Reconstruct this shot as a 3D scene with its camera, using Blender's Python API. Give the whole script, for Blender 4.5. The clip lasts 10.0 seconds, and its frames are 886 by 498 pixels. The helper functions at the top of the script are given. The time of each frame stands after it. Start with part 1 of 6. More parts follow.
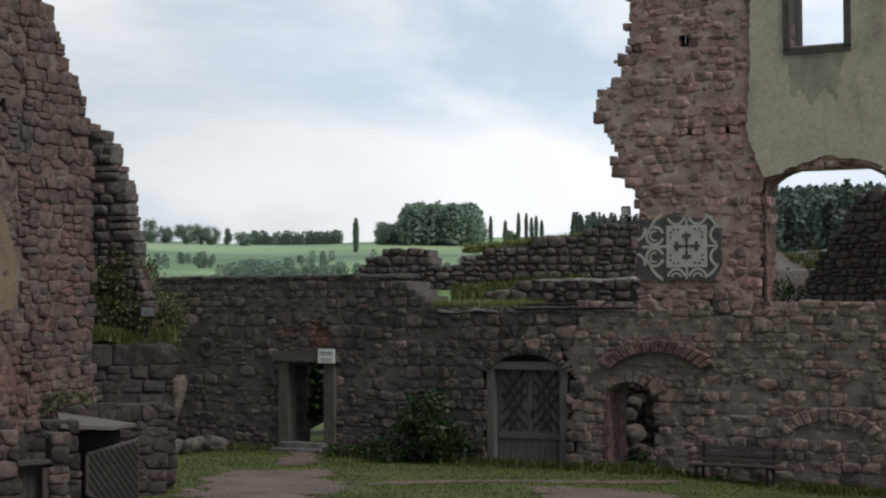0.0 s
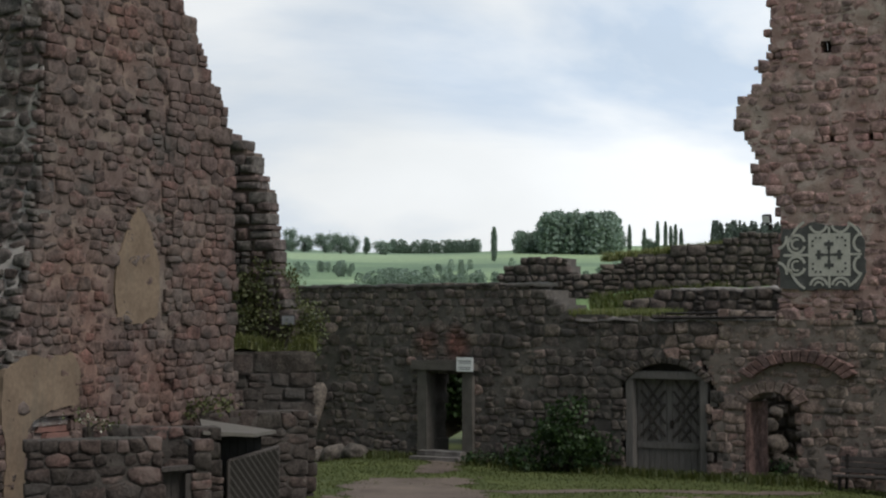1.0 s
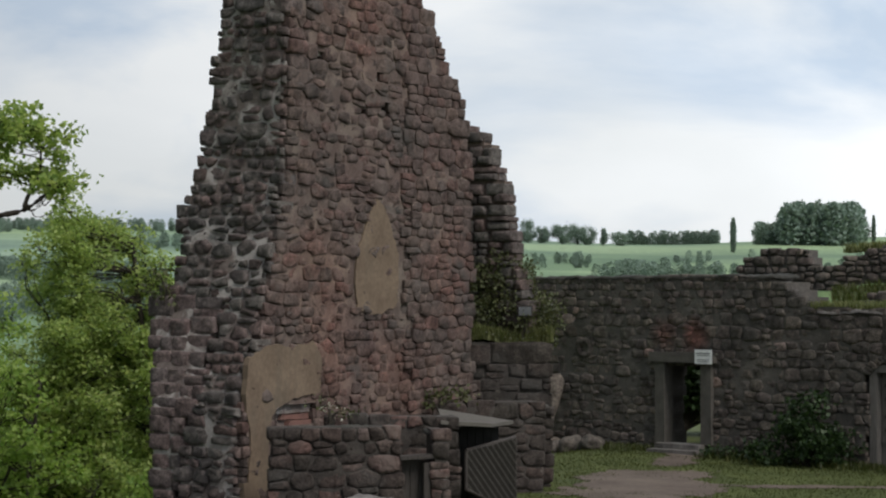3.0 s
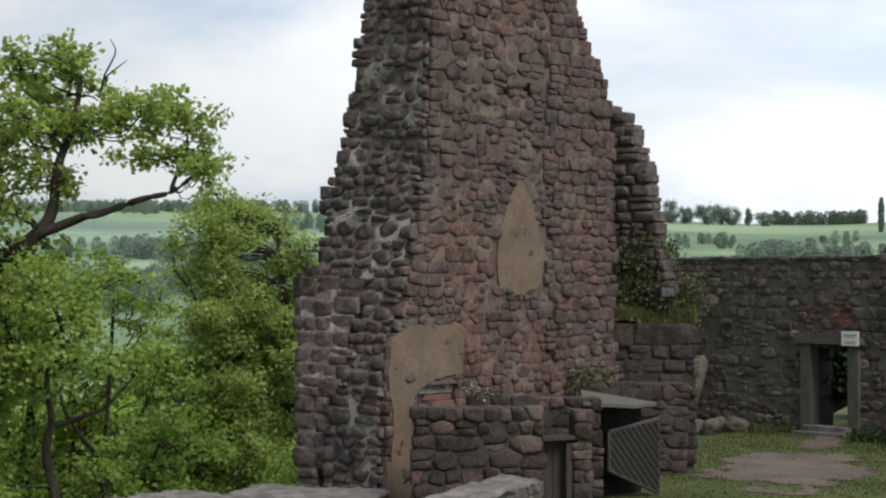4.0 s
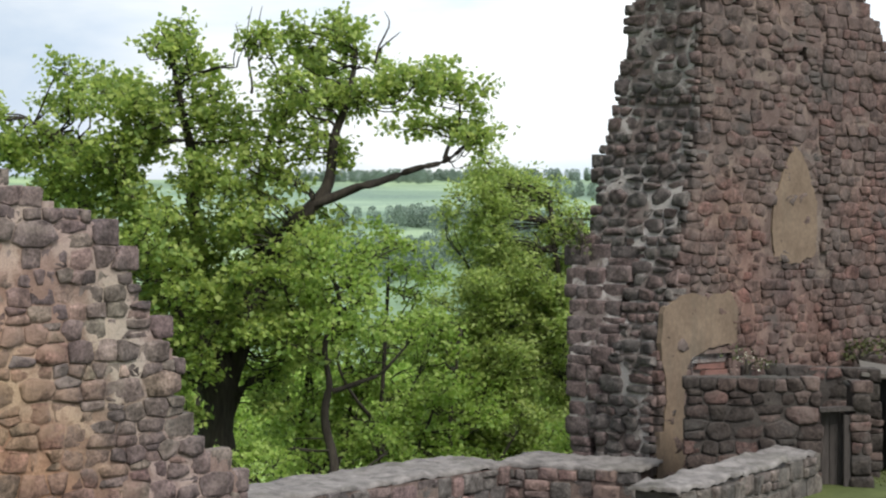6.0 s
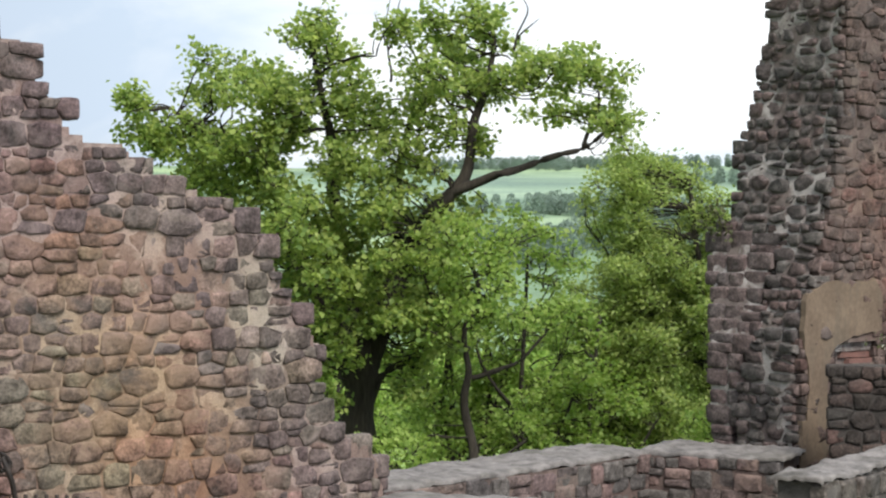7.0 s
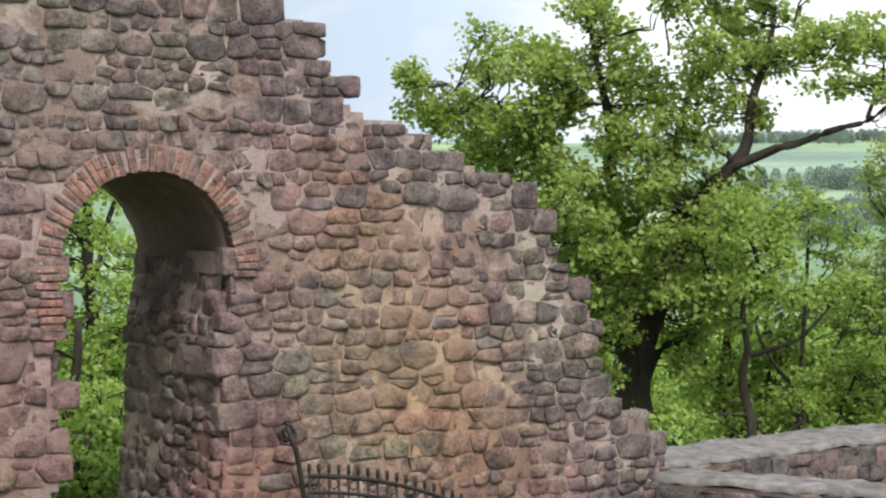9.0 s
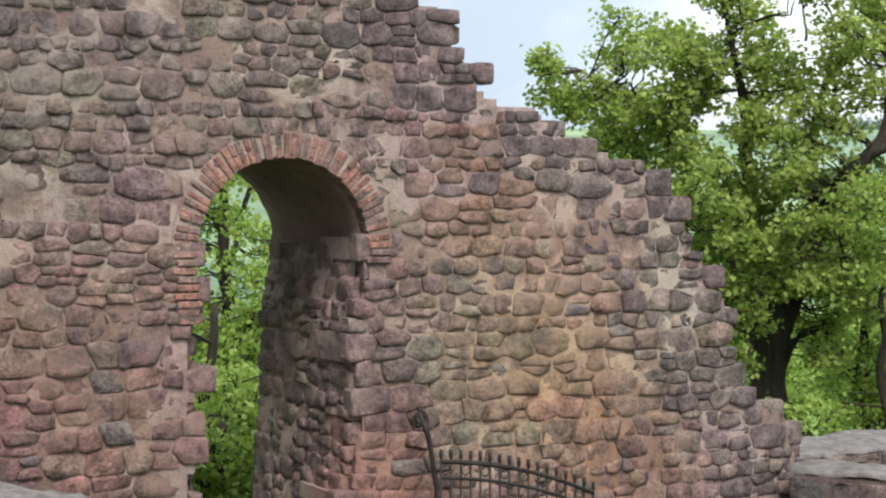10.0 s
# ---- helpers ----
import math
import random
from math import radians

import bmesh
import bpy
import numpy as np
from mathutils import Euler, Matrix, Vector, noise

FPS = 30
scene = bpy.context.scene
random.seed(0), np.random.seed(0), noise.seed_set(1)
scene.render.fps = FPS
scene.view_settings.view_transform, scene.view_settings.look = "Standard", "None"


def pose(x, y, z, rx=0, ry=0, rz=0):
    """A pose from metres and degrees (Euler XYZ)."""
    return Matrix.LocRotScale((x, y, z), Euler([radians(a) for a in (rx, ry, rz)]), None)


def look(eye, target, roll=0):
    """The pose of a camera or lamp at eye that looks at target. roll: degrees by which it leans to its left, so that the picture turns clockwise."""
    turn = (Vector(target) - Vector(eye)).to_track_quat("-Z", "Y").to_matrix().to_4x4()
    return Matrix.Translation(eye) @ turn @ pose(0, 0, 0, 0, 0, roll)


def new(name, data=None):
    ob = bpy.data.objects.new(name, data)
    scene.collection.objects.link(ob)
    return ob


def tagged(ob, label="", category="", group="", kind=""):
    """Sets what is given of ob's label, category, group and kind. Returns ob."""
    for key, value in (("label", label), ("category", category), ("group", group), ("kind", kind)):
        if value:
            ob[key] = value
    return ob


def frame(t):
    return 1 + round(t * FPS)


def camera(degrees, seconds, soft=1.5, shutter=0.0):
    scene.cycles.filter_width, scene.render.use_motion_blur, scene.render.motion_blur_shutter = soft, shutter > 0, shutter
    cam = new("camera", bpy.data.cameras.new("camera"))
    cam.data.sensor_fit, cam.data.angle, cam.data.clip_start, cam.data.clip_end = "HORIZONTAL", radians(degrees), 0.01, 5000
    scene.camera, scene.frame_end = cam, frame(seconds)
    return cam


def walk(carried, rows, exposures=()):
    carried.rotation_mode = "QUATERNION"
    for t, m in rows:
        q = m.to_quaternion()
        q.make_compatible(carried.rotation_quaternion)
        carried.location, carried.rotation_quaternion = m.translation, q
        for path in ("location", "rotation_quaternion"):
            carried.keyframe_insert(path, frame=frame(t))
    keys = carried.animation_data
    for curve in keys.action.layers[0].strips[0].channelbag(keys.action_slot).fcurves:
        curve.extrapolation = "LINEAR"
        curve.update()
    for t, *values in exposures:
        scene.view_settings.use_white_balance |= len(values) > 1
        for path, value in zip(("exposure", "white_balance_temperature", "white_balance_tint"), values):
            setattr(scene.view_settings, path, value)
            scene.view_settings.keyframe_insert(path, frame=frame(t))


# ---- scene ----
# ---------------------------------------------------------------- camera
cam = camera(28.117, 10.0, soft=2.2)
EYE = Vector((0.0, 0.0, 3.3))


def turned(yaw, pitch, roll):
    """The standing camera, turned: degrees to the right of +Y, up, and of lean."""
    return pose(EYE.x, EYE.y, EYE.z, 90 + pitch, 0, -yaw) @ pose(0, 0, 0, 0, 0, -roll)


walk(cam, [(t, turned(a, b, c)) for t, a, b, c in (
    (0.0, 0.000, 1.714, 0.211), (0.5, -2.296, 1.805, 0.199), (1.0, -4.475, 2.008, 0.111),
    (1.5, -6.194, 2.156, -0.017), (2.0, -7.966, 2.212, -0.073), (3.5, -14.443, 1.385, -0.163),
    (4.0, -16.739, 1.087, -0.170), (4.5, -18.860, 0.812, -0.158), (5.0, -21.166, 0.521, -0.159),
    (6.5, -27.724, -0.168, -0.051), (7.0, -30.016, -0.370, 0.016), (7.5, -32.147, -0.543, 0.056),
    (8.0, -34.454, -0.733, 0.130), (8.5, -36.627, -0.939, 0.137), (9.0, -38.956, -1.163, 0.091),
    (9.5, -41.064, -1.368, 0.017), (10.0, -43.251, -1.590, -0.065))],
    exposures=((0.0, -0.36), (1.0, -0.32), (2.0, -0.46), (3.5, -0.17), (5.0, 0.2), (6.5, 0.55), (8.0, 0.6), (10.0, 0.66)))

# ---------------------------------------------------------------- sky and light
world = bpy.data.worlds.new("overcast")
scene.world = world
world.use_nodes = True
wn, wl = world.node_tree.nodes, world.node_tree.links
wn.clear()


def wnode(kind, **values):
    n = wn.new(kind)
    for k, v in values.items():
        n.inputs[k].default_value = v
    return n


sky = wn.new("ShaderNodeTexSky")
sky.sky_type = "NISHITA"
sky.sun_disc = False
sky.sun_elevation, sky.sun_rotation = radians(50), radians(126)
sky.air_density, sky.dust_density = 1.0, 2.0
sky_bg = wnode("ShaderNodeBackground", Strength=0.09)
wl.new(sky.outputs[0], sky_bg.inputs["Color"])
coord = wn.new("ShaderNodeTexCoord")
flat = wn.new("ShaderNodeMapping")
flat.inputs["Scale"].default_value = (1.0, 1.0, 2.6)
flat.inputs["Location"].default_value = (0.45, 0.2, 0.15)
wl.new(coord.outputs["Generated"], flat.inputs["Vector"])
puffs = wnode("ShaderNodeTexNoise", Scale=2.4, Detail=8.0, Roughness=0.5, Distortion=0.3)
wl.new(flat.outputs[0], puffs.inputs["Vector"])
cover = wn.new("ShaderNodeValToRGB")
cover.color_ramp.elements[0].position, cover.color_ramp.elements[0].color = 0.36, (0.8, 0.8, 0.8, 1)
cover.color_ramp.elements[1].position, cover.color_ramp.elements[1].color = 0.58, (1, 1, 1, 1)
wl.new(puffs.outputs["Fac"], cover.inputs["Fac"])
shade = wnode("ShaderNodeTexNoise", Scale=3.4, Detail=7.0, Roughness=0.52, Distortion=0.5)
wl.new(flat.outputs[0], shade.inputs["Vector"])
tone = wn.new("ShaderNodeValToRGB")
tone.color_ramp.elements[0].position, tone.color_ramp.elements[0].color = 0.42, (0.60, 0.71, 0.85, 1)
tone.color_ramp.elements[1].position, tone.color_ramp.elements[1].color = 0.60, (0.95, 0.98, 1.0, 1)
wl.new(shade.outputs["Fac"], tone.inputs["Fac"])
cloud_bg = wnode("ShaderNodeBackground", Strength=1.25)
# cloud brightness ramped up towards the east, dimmed in the unseen sky behind
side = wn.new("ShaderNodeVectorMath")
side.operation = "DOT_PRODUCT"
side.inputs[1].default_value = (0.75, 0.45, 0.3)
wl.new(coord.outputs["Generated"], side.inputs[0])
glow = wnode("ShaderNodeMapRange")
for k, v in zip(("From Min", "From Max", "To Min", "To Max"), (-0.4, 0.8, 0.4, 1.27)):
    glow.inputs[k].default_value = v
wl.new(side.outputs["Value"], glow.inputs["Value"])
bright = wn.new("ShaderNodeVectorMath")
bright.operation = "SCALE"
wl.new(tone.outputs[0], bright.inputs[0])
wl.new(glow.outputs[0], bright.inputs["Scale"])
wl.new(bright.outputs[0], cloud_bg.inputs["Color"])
blend = wn.new("ShaderNodeMixShader")
wl.new(cover.outputs[0], blend.inputs[0])
wl.new(sky_bg.outputs[0], blend.inputs[1])
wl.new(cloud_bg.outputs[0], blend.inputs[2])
wout = wn.new("ShaderNodeOutputWorld")
wl.new(blend.outputs[0], wout.inputs["Surface"])

sun = new("sun", bpy.data.lights.new("sun", "SUN"))
sun.data.energy, sun.data.angle, sun.data.color = 2.9, radians(24), (1.0, 0.95, 0.88)
sun.matrix_world = look((52, -38, 77), (0, 0, 0))

# ---------------------------------------------------------------- materials


class Mat:
    """A node material with short ways to add nodes."""

    def __init__(self, name, rough=0.9, metal=0.0):
        self.m = bpy.data.materials.new(name)
        self.m.use_nodes = True
        self.nt = self.m.node_tree
        self.b = self.nt.nodes["Principled BSDF"]
        self.b.inputs["Roughness"].default_value = rough
        self.b.inputs["Metallic"].default_value = metal
        self.b.inputs["Specular IOR Level"].default_value = 0.25
        self.pos = self.node("ShaderNodeNewGeometry").outputs["Position"]

    def node(self, kind, **props):
        n = self.nt.nodes.new(kind)
        for k, v in props.items():
            n.inputs[k].default_value = v
        return n

    def link(self, a, b):
        self.nt.links.new(a, b)

    def noise(self, scale, detail=4.0, rough=0.55, stretch=None, distort=0.0):
        n = self.node("ShaderNodeTexNoise", Scale=scale, Detail=detail, Roughness=rough, Distortion=distort)
        src = self.pos
        if stretch:
            mp = self.node("ShaderNodeMapping")
            mp.inputs["Scale"].default_value = stretch
            self.link(src, mp.inputs["Vector"])
            src = mp.outputs[0]
        self.link(src, n.inputs["Vector"])
        return n.outputs["Fac"]

    def ramp(self, fac, stops, hard=False):
        r = self.node("ShaderNodeValToRGB")
        e = r.color_ramp.elements
        while len(e) < len(stops):
            e.new(0.5)
        for el, (p, c) in zip(e, stops):
            el.position = p
            el.color = (*c, 1) if len(c) == 3 else c
        if hard:
            r.color_ramp.interpolation = "CONSTANT"
        self.link(fac, r.inputs["Fac"])
        return r.outputs["Color"]

    def grey(self, fac, lo, hi, a=0.0, b=1.0):
        r = self.node("ShaderNodeMapRange")
        for k, v in zip(("From Min", "From Max", "To Min", "To Max"), (lo, hi, a, b)):
            r.inputs[k].default_value = v
        self.link(fac, r.inputs["Value"])
        return r.outputs["Result"]

    def math(self, op, a, b):
        n = self.node("ShaderNodeMath")
        n.operation = op
        for s, v in zip(n.inputs, (a, b)):
            if isinstance(v, (int, float)):
                s.default_value = v
            else:
                self.link(v, s)
        return n.outputs[0]

    def mix(self, fac, a, b, how="MIX"):
        n = self.node("ShaderNodeMix")
        n.data_type, n.blend_type = "RGBA", how
        for s, v in zip((n.inputs[0], n.inputs[6], n.inputs[7]), (fac, a, b)):
            if isinstance(v, (int, float)):
                s.default_value = v
            elif isinstance(v, tuple):
                s.default_value = (*v, 1)
            else:
                self.link(v, s)
        return n.outputs[2]

    def spot(self, at, radius):
        """How far a place lies inside a blotch round a point of the wall, 0 to 1, with a ragged edge."""
        n = self.node("ShaderNodeVectorMath")
        n.operation = "DISTANCE"
        n.inputs[1].default_value = tuple(at)
        self.link(self.pos, n.inputs[0])
        d = self.math("ADD", n.outputs["Value"], self.math("MULTIPLY", self.noise(1.3 / max(1.0, radius), 5, 0.6), radius * 0.9))
        return self.grey(d, radius * 1.6, radius * 0.75)

    def random(self):
        """One number a piece: by object where pieces are objects, by island where they are joined."""
        o = self.node("ShaderNodeObjectInfo").outputs["Random"]
        i = self.node("ShaderNodeNewGeometry").outputs["Random Per Island"]
        return self.math("FRACT", self.math("ADD", o, i), 0.0)

    def done(self, colour, bumps=()):
        self.link(colour, self.b.inputs["Base Color"]) if not isinstance(colour, tuple) else None
        if isinstance(colour, tuple):
            self.b.inputs["Base Color"].default_value = (*colour, 1)
        last = None
        for height, strength, dist in bumps:
            n = self.node("ShaderNodeBump", Strength=strength, Distance=dist)
            self.link(height, n.inputs["Height"])
            if last:
                self.link(last, n.inputs["Normal"])
            last = n.outputs[0]
        if last:
            self.link(last, self.b.inputs["Normal"])
        return self.m


def weather(m, col, fine, lichen, tints):
    """Stains that run over stones and joints alike: broad tints of the wall, dark runs of water and crusts of lichen."""
    col = m.mix(0.9, col, m.ramp(m.noise(0.5, 4, 0.55, distort=0.5), [(0.36, tints[0]), (0.64, tints[1])]), "OVERLAY")
    streak = m.noise(1.5, 6, 0.6, (1.0, 1.0, 0.22), 0.4)
    col = m.mix(m.grey(streak, 0.54, 0.72, 0.0, 0.6), col, m.mix(1.0, col, (0.45, 0.44, 0.45), "MULTIPLY"))
    patch = m.noise(1.1, 7, 0.68, distort=0.6)
    dark = m.grey(patch, 0.5 + 0.2 * (0.5 - lichen), 0.72, 0.0, 0.8)
    return m.mix(dark, col, m.mix(fine, (0.04, 0.038, 0.037), (0.095, 0.09, 0.084)))


def stone_mat(name, palette, lichen=0.35, tints=((0.5, 0.5, 0.5), (0.5, 0.5, 0.5)), rough=0.92, spots=(), smear=None):
    """smear: (colour, share) of lime mortar left on the stone faces."""
    m = Mat(name, rough)
    r = m.random()
    n = len(palette)
    col = m.ramp(r, [(i / n, c) for i, c in enumerate(palette)], hard=False)
    fine, mid = m.noise(28, 6, 0.65), m.noise(6, 5, 0.6)
    col = m.mix(1.0, col, m.ramp(mid, [(0.30, (0.20, 0.19, 0.185)), (0.68, (0.77, 0.76, 0.75))]), "OVERLAY")
    col = m.mix(0.7, col, m.ramp(fine, [(0.33, (0.17, 0.17, 0.17)), (0.68, (0.82, 0.82, 0.82))]), "OVERLAY")
    if smear:
        lime = m.mix(0.45, m.noise(3.2, 6, 0.66, distort=0.5), m.noise(0.8, 4, 0.6, distort=0.4))
        col = m.mix(m.grey(lime, 0.62 - 0.25 * smear[1], 0.70 - 0.2 * smear[1], 0.0, 0.8), col, smear[0])
    for at, radius, tint in spots:
        col = m.mix(m.spot(at, radius), col, m.mix(1.0, col, tint, "MULTIPLY"))
    col = weather(m, col, fine, lichen, tints)
    pale = m.grey(m.noise(9, 5, 0.7, distort=0.4), 0.66, 0.74, 0.0, 0.5)
    col = m.mix(pale, col, (0.33, 0.32, 0.30))
    return m.done(col, ((mid, 0.9, 0.04), (fine, 0.9, 0.014)))


def mortar_mat(name, lo, hi, lichen=0.3, pale=None, tints=((0.5, 0.5, 0.5), (0.5, 0.5, 0.5)), spots=()):
    m = Mat(name, 0.95)
    fine, mid = m.noise(40, 6, 0.7), m.noise(5, 5, 0.6)
    col = m.mix(m.grey(mid, 0.3, 0.7), lo, hi)
    if pale:
        col = m.mix(m.grey(m.noise(1.6, 6, 0.65, distort=0.5), 0.47, 0.56, 0.0, 0.9), col, pale)
    col = m.mix(0.4, col, m.ramp(fine, [(0.3, (0.25, 0.25, 0.25)), (0.72, (0.72, 0.72, 0.72))]), "OVERLAY")
    for at, radius, tint in spots:
        col = m.mix(m.spot(at, radius), col, m.mix(1.0, col, tint, "MULTIPLY"))
    col = weather(m, col, fine, lichen * 0.8, tints)
    return m.done(col, ((mid, 0.7, 0.03), (fine, 0.7, 0.012)))


GATE_TINTS = ((0.54, 0.455, 0.47), (0.54, 0.505, 0.455))


def on_gate_wall(u, z):
    """A point of the gate wall's face."""
    return (-14.102 + 0.3354 * u, 7.498 + 0.9421 * u, z)


OCHRE, PINK, ASHEN = (1.1, 1.0, 0.8), (0.92, 0.75, 0.75), (0.74, 0.77, 0.8)
GATE_SPOTS = [(on_gate_wall(7.0, 1.6), 1.3, OCHRE), (on_gate_wall(6.3, 3.4), 0.9, OCHRE), (on_gate_wall(8.0, 0.3), 1.0, (1.12, 0.94, 0.84)),
              (on_gate_wall(1.4, 1.0), 2.4, PINK), (on_gate_wall(5.2, 0.4), 0.9, (1.0, 0.78, 0.73)), (on_gate_wall(2.4, 5.2), 1.9, ASHEN), (on_gate_wall(8.55, 2.2), 0.35, (1.7, 1.75, 1.75)), (on_gate_wall(5.3, 5.2), 0.5, (1.35, 1.4, 1.42))]
MORTAR_SPOTS = [(on_gate_wall(6.9, 1.9), 1.7, (1.1, 0.97, 0.78)), (on_gate_wall(7.6, 0.4), 1.2, (1.12, 0.92, 0.78)), (on_gate_wall(1.6, 1.2), 2.0, (0.8, 0.68, 0.66)), (on_gate_wall(5.0, 0.6), 1.0, (0.88, 0.66, 0.58)),
                (on_gate_wall(8.6, 2.2), 1.0, (1.1, 1.15, 1.18)), (on_gate_wall(6.4, 4.5), 1.0, (1.1, 1.14, 1.16)), (on_gate_wall(4.6, 5.2), 0.9, (1.25, 1.28, 1.3)), (on_gate_wall(1.5, 4.6), 1.6, (0.8, 0.82, 0.85))]
M_GATE = stone_mat("gate_wall_sandstone", [(0.133, 0.102, 0.098), (0.153, 0.121, 0.113), (0.115, 0.097, 0.095), (0.164, 0.115, 0.109), (0.169, 0.142, 0.122), (0.128, 0.097, 0.096), (0.097, 0.082, 0.082), (0.142, 0.131, 0.113)], 0.28, GATE_TINTS, spots=GATE_SPOTS, smear=((0.190, 0.150, 0.132), 0.5))
M_GATE_MORTAR = mortar_mat("pink_lime_mortar", (0.147, 0.114, 0.102), (0.207, 0.166, 0.145), 0.25, (0.285, 0.25, 0.225), GATE_TINTS, MORTAR_SPOTS)
M_GREY = stone_mat("weathered_grey_sandstone", [(0.083, 0.072, 0.073), (0.112, 0.097, 0.096), (0.070, 0.062, 0.063), (0.128, 0.108, 0.104), (0.097, 0.079, 0.081), (0.119, 0.111, 0.099)], 0.42, GATE_TINTS, smear=((0.195, 0.172, 0.16), 0.4))
TOWER_TINTS = ((0.515, 0.468, 0.46), (0.495, 0.5, 0.485))
FACE_SPOTS = [((-7.3, 25.0, 3.7), 0.9, (1.18, 1.04, 0.97)), ((-7.2, 25.2, 2.4), 0.8, (1.2, 1.0, 0.92)), ((-6.0, 28.3, 3.6), 0.9, (1.25, 1.08, 1.05)), ((-6.9, 26.0, 7.6), 1.1, (1.15, 1.05, 1.0)), ((-6.6, 26.8, 1.9), 1.0, (1.1, 1.0, 0.95))]
M_TOWER = stone_mat("tower_sandstone", [(0.088, 0.058, 0.052), (0.071, 0.056, 0.053), (0.102, 0.065, 0.059), (0.060, 0.050, 0.047), (0.107, 0.078, 0.069), (0.080, 0.064, 0.060)], 0.34, TOWER_TINTS, spots=FACE_SPOTS, smear=((0.125, 0.100, 0.091), 0.45))
M_TOWER_MORTAR = mortar_mat("tower_mortar", (0.088, 0.064, 0.058), (0.130, 0.100, 0.090), 0.25, (0.16, 0.128, 0.112), TOWER_TINTS, FACE_SPOTS)
M_END = stone_mat("tower_core_rubble", [(0.112, 0.082, 0.078), (0.086, 0.076, 0.073), (0.142, 0.102, 0.095), (0.073, 0.066, 0.065), (0.104, 0.094, 0.088)], 0.5)
M_END_MORTAR = mortar_mat("pale_core_mortar", (0.125, 0.1, 0.092), (0.19, 0.155, 0.14), 0.2, (0.38, 0.35, 0.33))
M_ASHLAR = stone_mat("dressed_tower_sandstone", [(0.118, 0.090, 0.088), (0.142, 0.107, 0.102), (0.098, 0.084, 0.083), (0.130, 0.096, 0.093)], 0.4)
M_DARKARCH = stone_mat("dark_red_arch_stone", [(0.150, 0.092, 0.085), (0.120, 0.084, 0.080), (0.175, 0.110, 0.100)], 0.45)
FAR_SPOTS = [((-2.65, 37.65, 2.6), 0.36, (1.75, 0.98, 0.92)), ((-3.3, 38.0, 2.65), 0.36, (1.35, 0.9, 0.88)), ((-2.6, 37.6, 3.2), 0.32, (1.4, 1.4, 1.4)), ((-1.2, 36.85, 2.0), 0.7, (1.35, 1.35, 1.33)), ((-5.6, 39.3, 2.6), 0.9, (0.62, 0.62, 0.6))]
M_FAR = stone_mat("courtyard_wall_stone", [(0.085, 0.076, 0.070), (0.115, 0.101, 0.091), (0.068, 0.062, 0.059), (0.140, 0.120, 0.105), (0.105, 0.088, 0.083)], 0.42, ((0.5, 0.49, 0.48), (0.5, 0.5, 0.48)), spots=FAR_SPOTS)
# walls below the gable: the tower's shade put into stone and mortar colour
M_PEN = stone_mat("shaded_pen_stone", [(0.046, 0.036, 0.034), (0.037, 0.033, 0.030), (0.060, 0.044, 0.041), (0.043, 0.036, 0.034)], 0.45, ((0.5, 0.48, 0.47), (0.49, 0.5, 0.47)))
M_PEN_MORTAR = mortar_mat("shaded_pen_mortar", (0.045, 0.039, 0.036), (0.075, 0.065, 0.058), 0.35)
M_PALEFAR = stone_mat("grey_tan_wall_stone", [(0.215, 0.180, 0.163), (0.250, 0.208, 0.185), (0.190, 0.160, 0.150), (0.262, 0.210, 0.185), (0.228, 0.172, 0.158)], 0.25, ((0.53, 0.48, 0.47), (0.51, 0.5, 0.47)))
M_FAR_MORTAR = mortar_mat("grey_mortar", (0.080, 0.072, 0.066), (0.130, 0.117, 0.105), 0.4, spots=FAR_SPOTS)
M_PALE_MORTAR = mortar_mat("tan_mortar", (0.175, 0.145, 0.125), (0.24, 0.2, 0.175), 0.28)
M_KEEP = stone_mat("keep_sandstone", [(0.372, 0.250, 0.234), (0.318, 0.216, 0.203), (0.405, 0.286, 0.262), (0.340, 0.255, 0.240), (0.270, 0.200, 0.192)], 0.22, ((0.53, 0.46, 0.46), (0.5, 0.49, 0.48)))
M_KEEP_MORTAR = mortar_mat("keep_mortar", (0.33, 0.232, 0.21), (0.42, 0.325, 0.29), 0.16, (0.46, 0.38, 0.345), ((0.535, 0.46, 0.46), (0.505, 0.5, 0.48)))


def plain(name, lo, hi, rough=0.9, scale=4.0, bump=0.4, stain=0.0, metal=0.0, stretch=None):
    m = Mat(name, rough, metal)
    a, b = m.noise(scale, 6, 0.62, stretch), m.noise(scale * 9, 5, 0.65, stretch)
    col = m.mix(m.grey(a, 0.3, 0.7), lo, hi)
    col = m.mix(0.5, col, m.ramp(b, [(0.3, (0.32, 0.32, 0.32)), (0.72, (0.67, 0.67, 0.67))]), "OVERLAY")
    if stain:
        s = m.noise(1.3, 7, 0.66, (1, 1, 0.35), 0.5)
        col = m.mix(m.grey(s, 0.5, 0.7, 0.0, stain), col, (0.08, 0.075, 0.06))
    return m.done(col, ((a, bump * 0.6, 0.02), (b, bump, 0.006)))


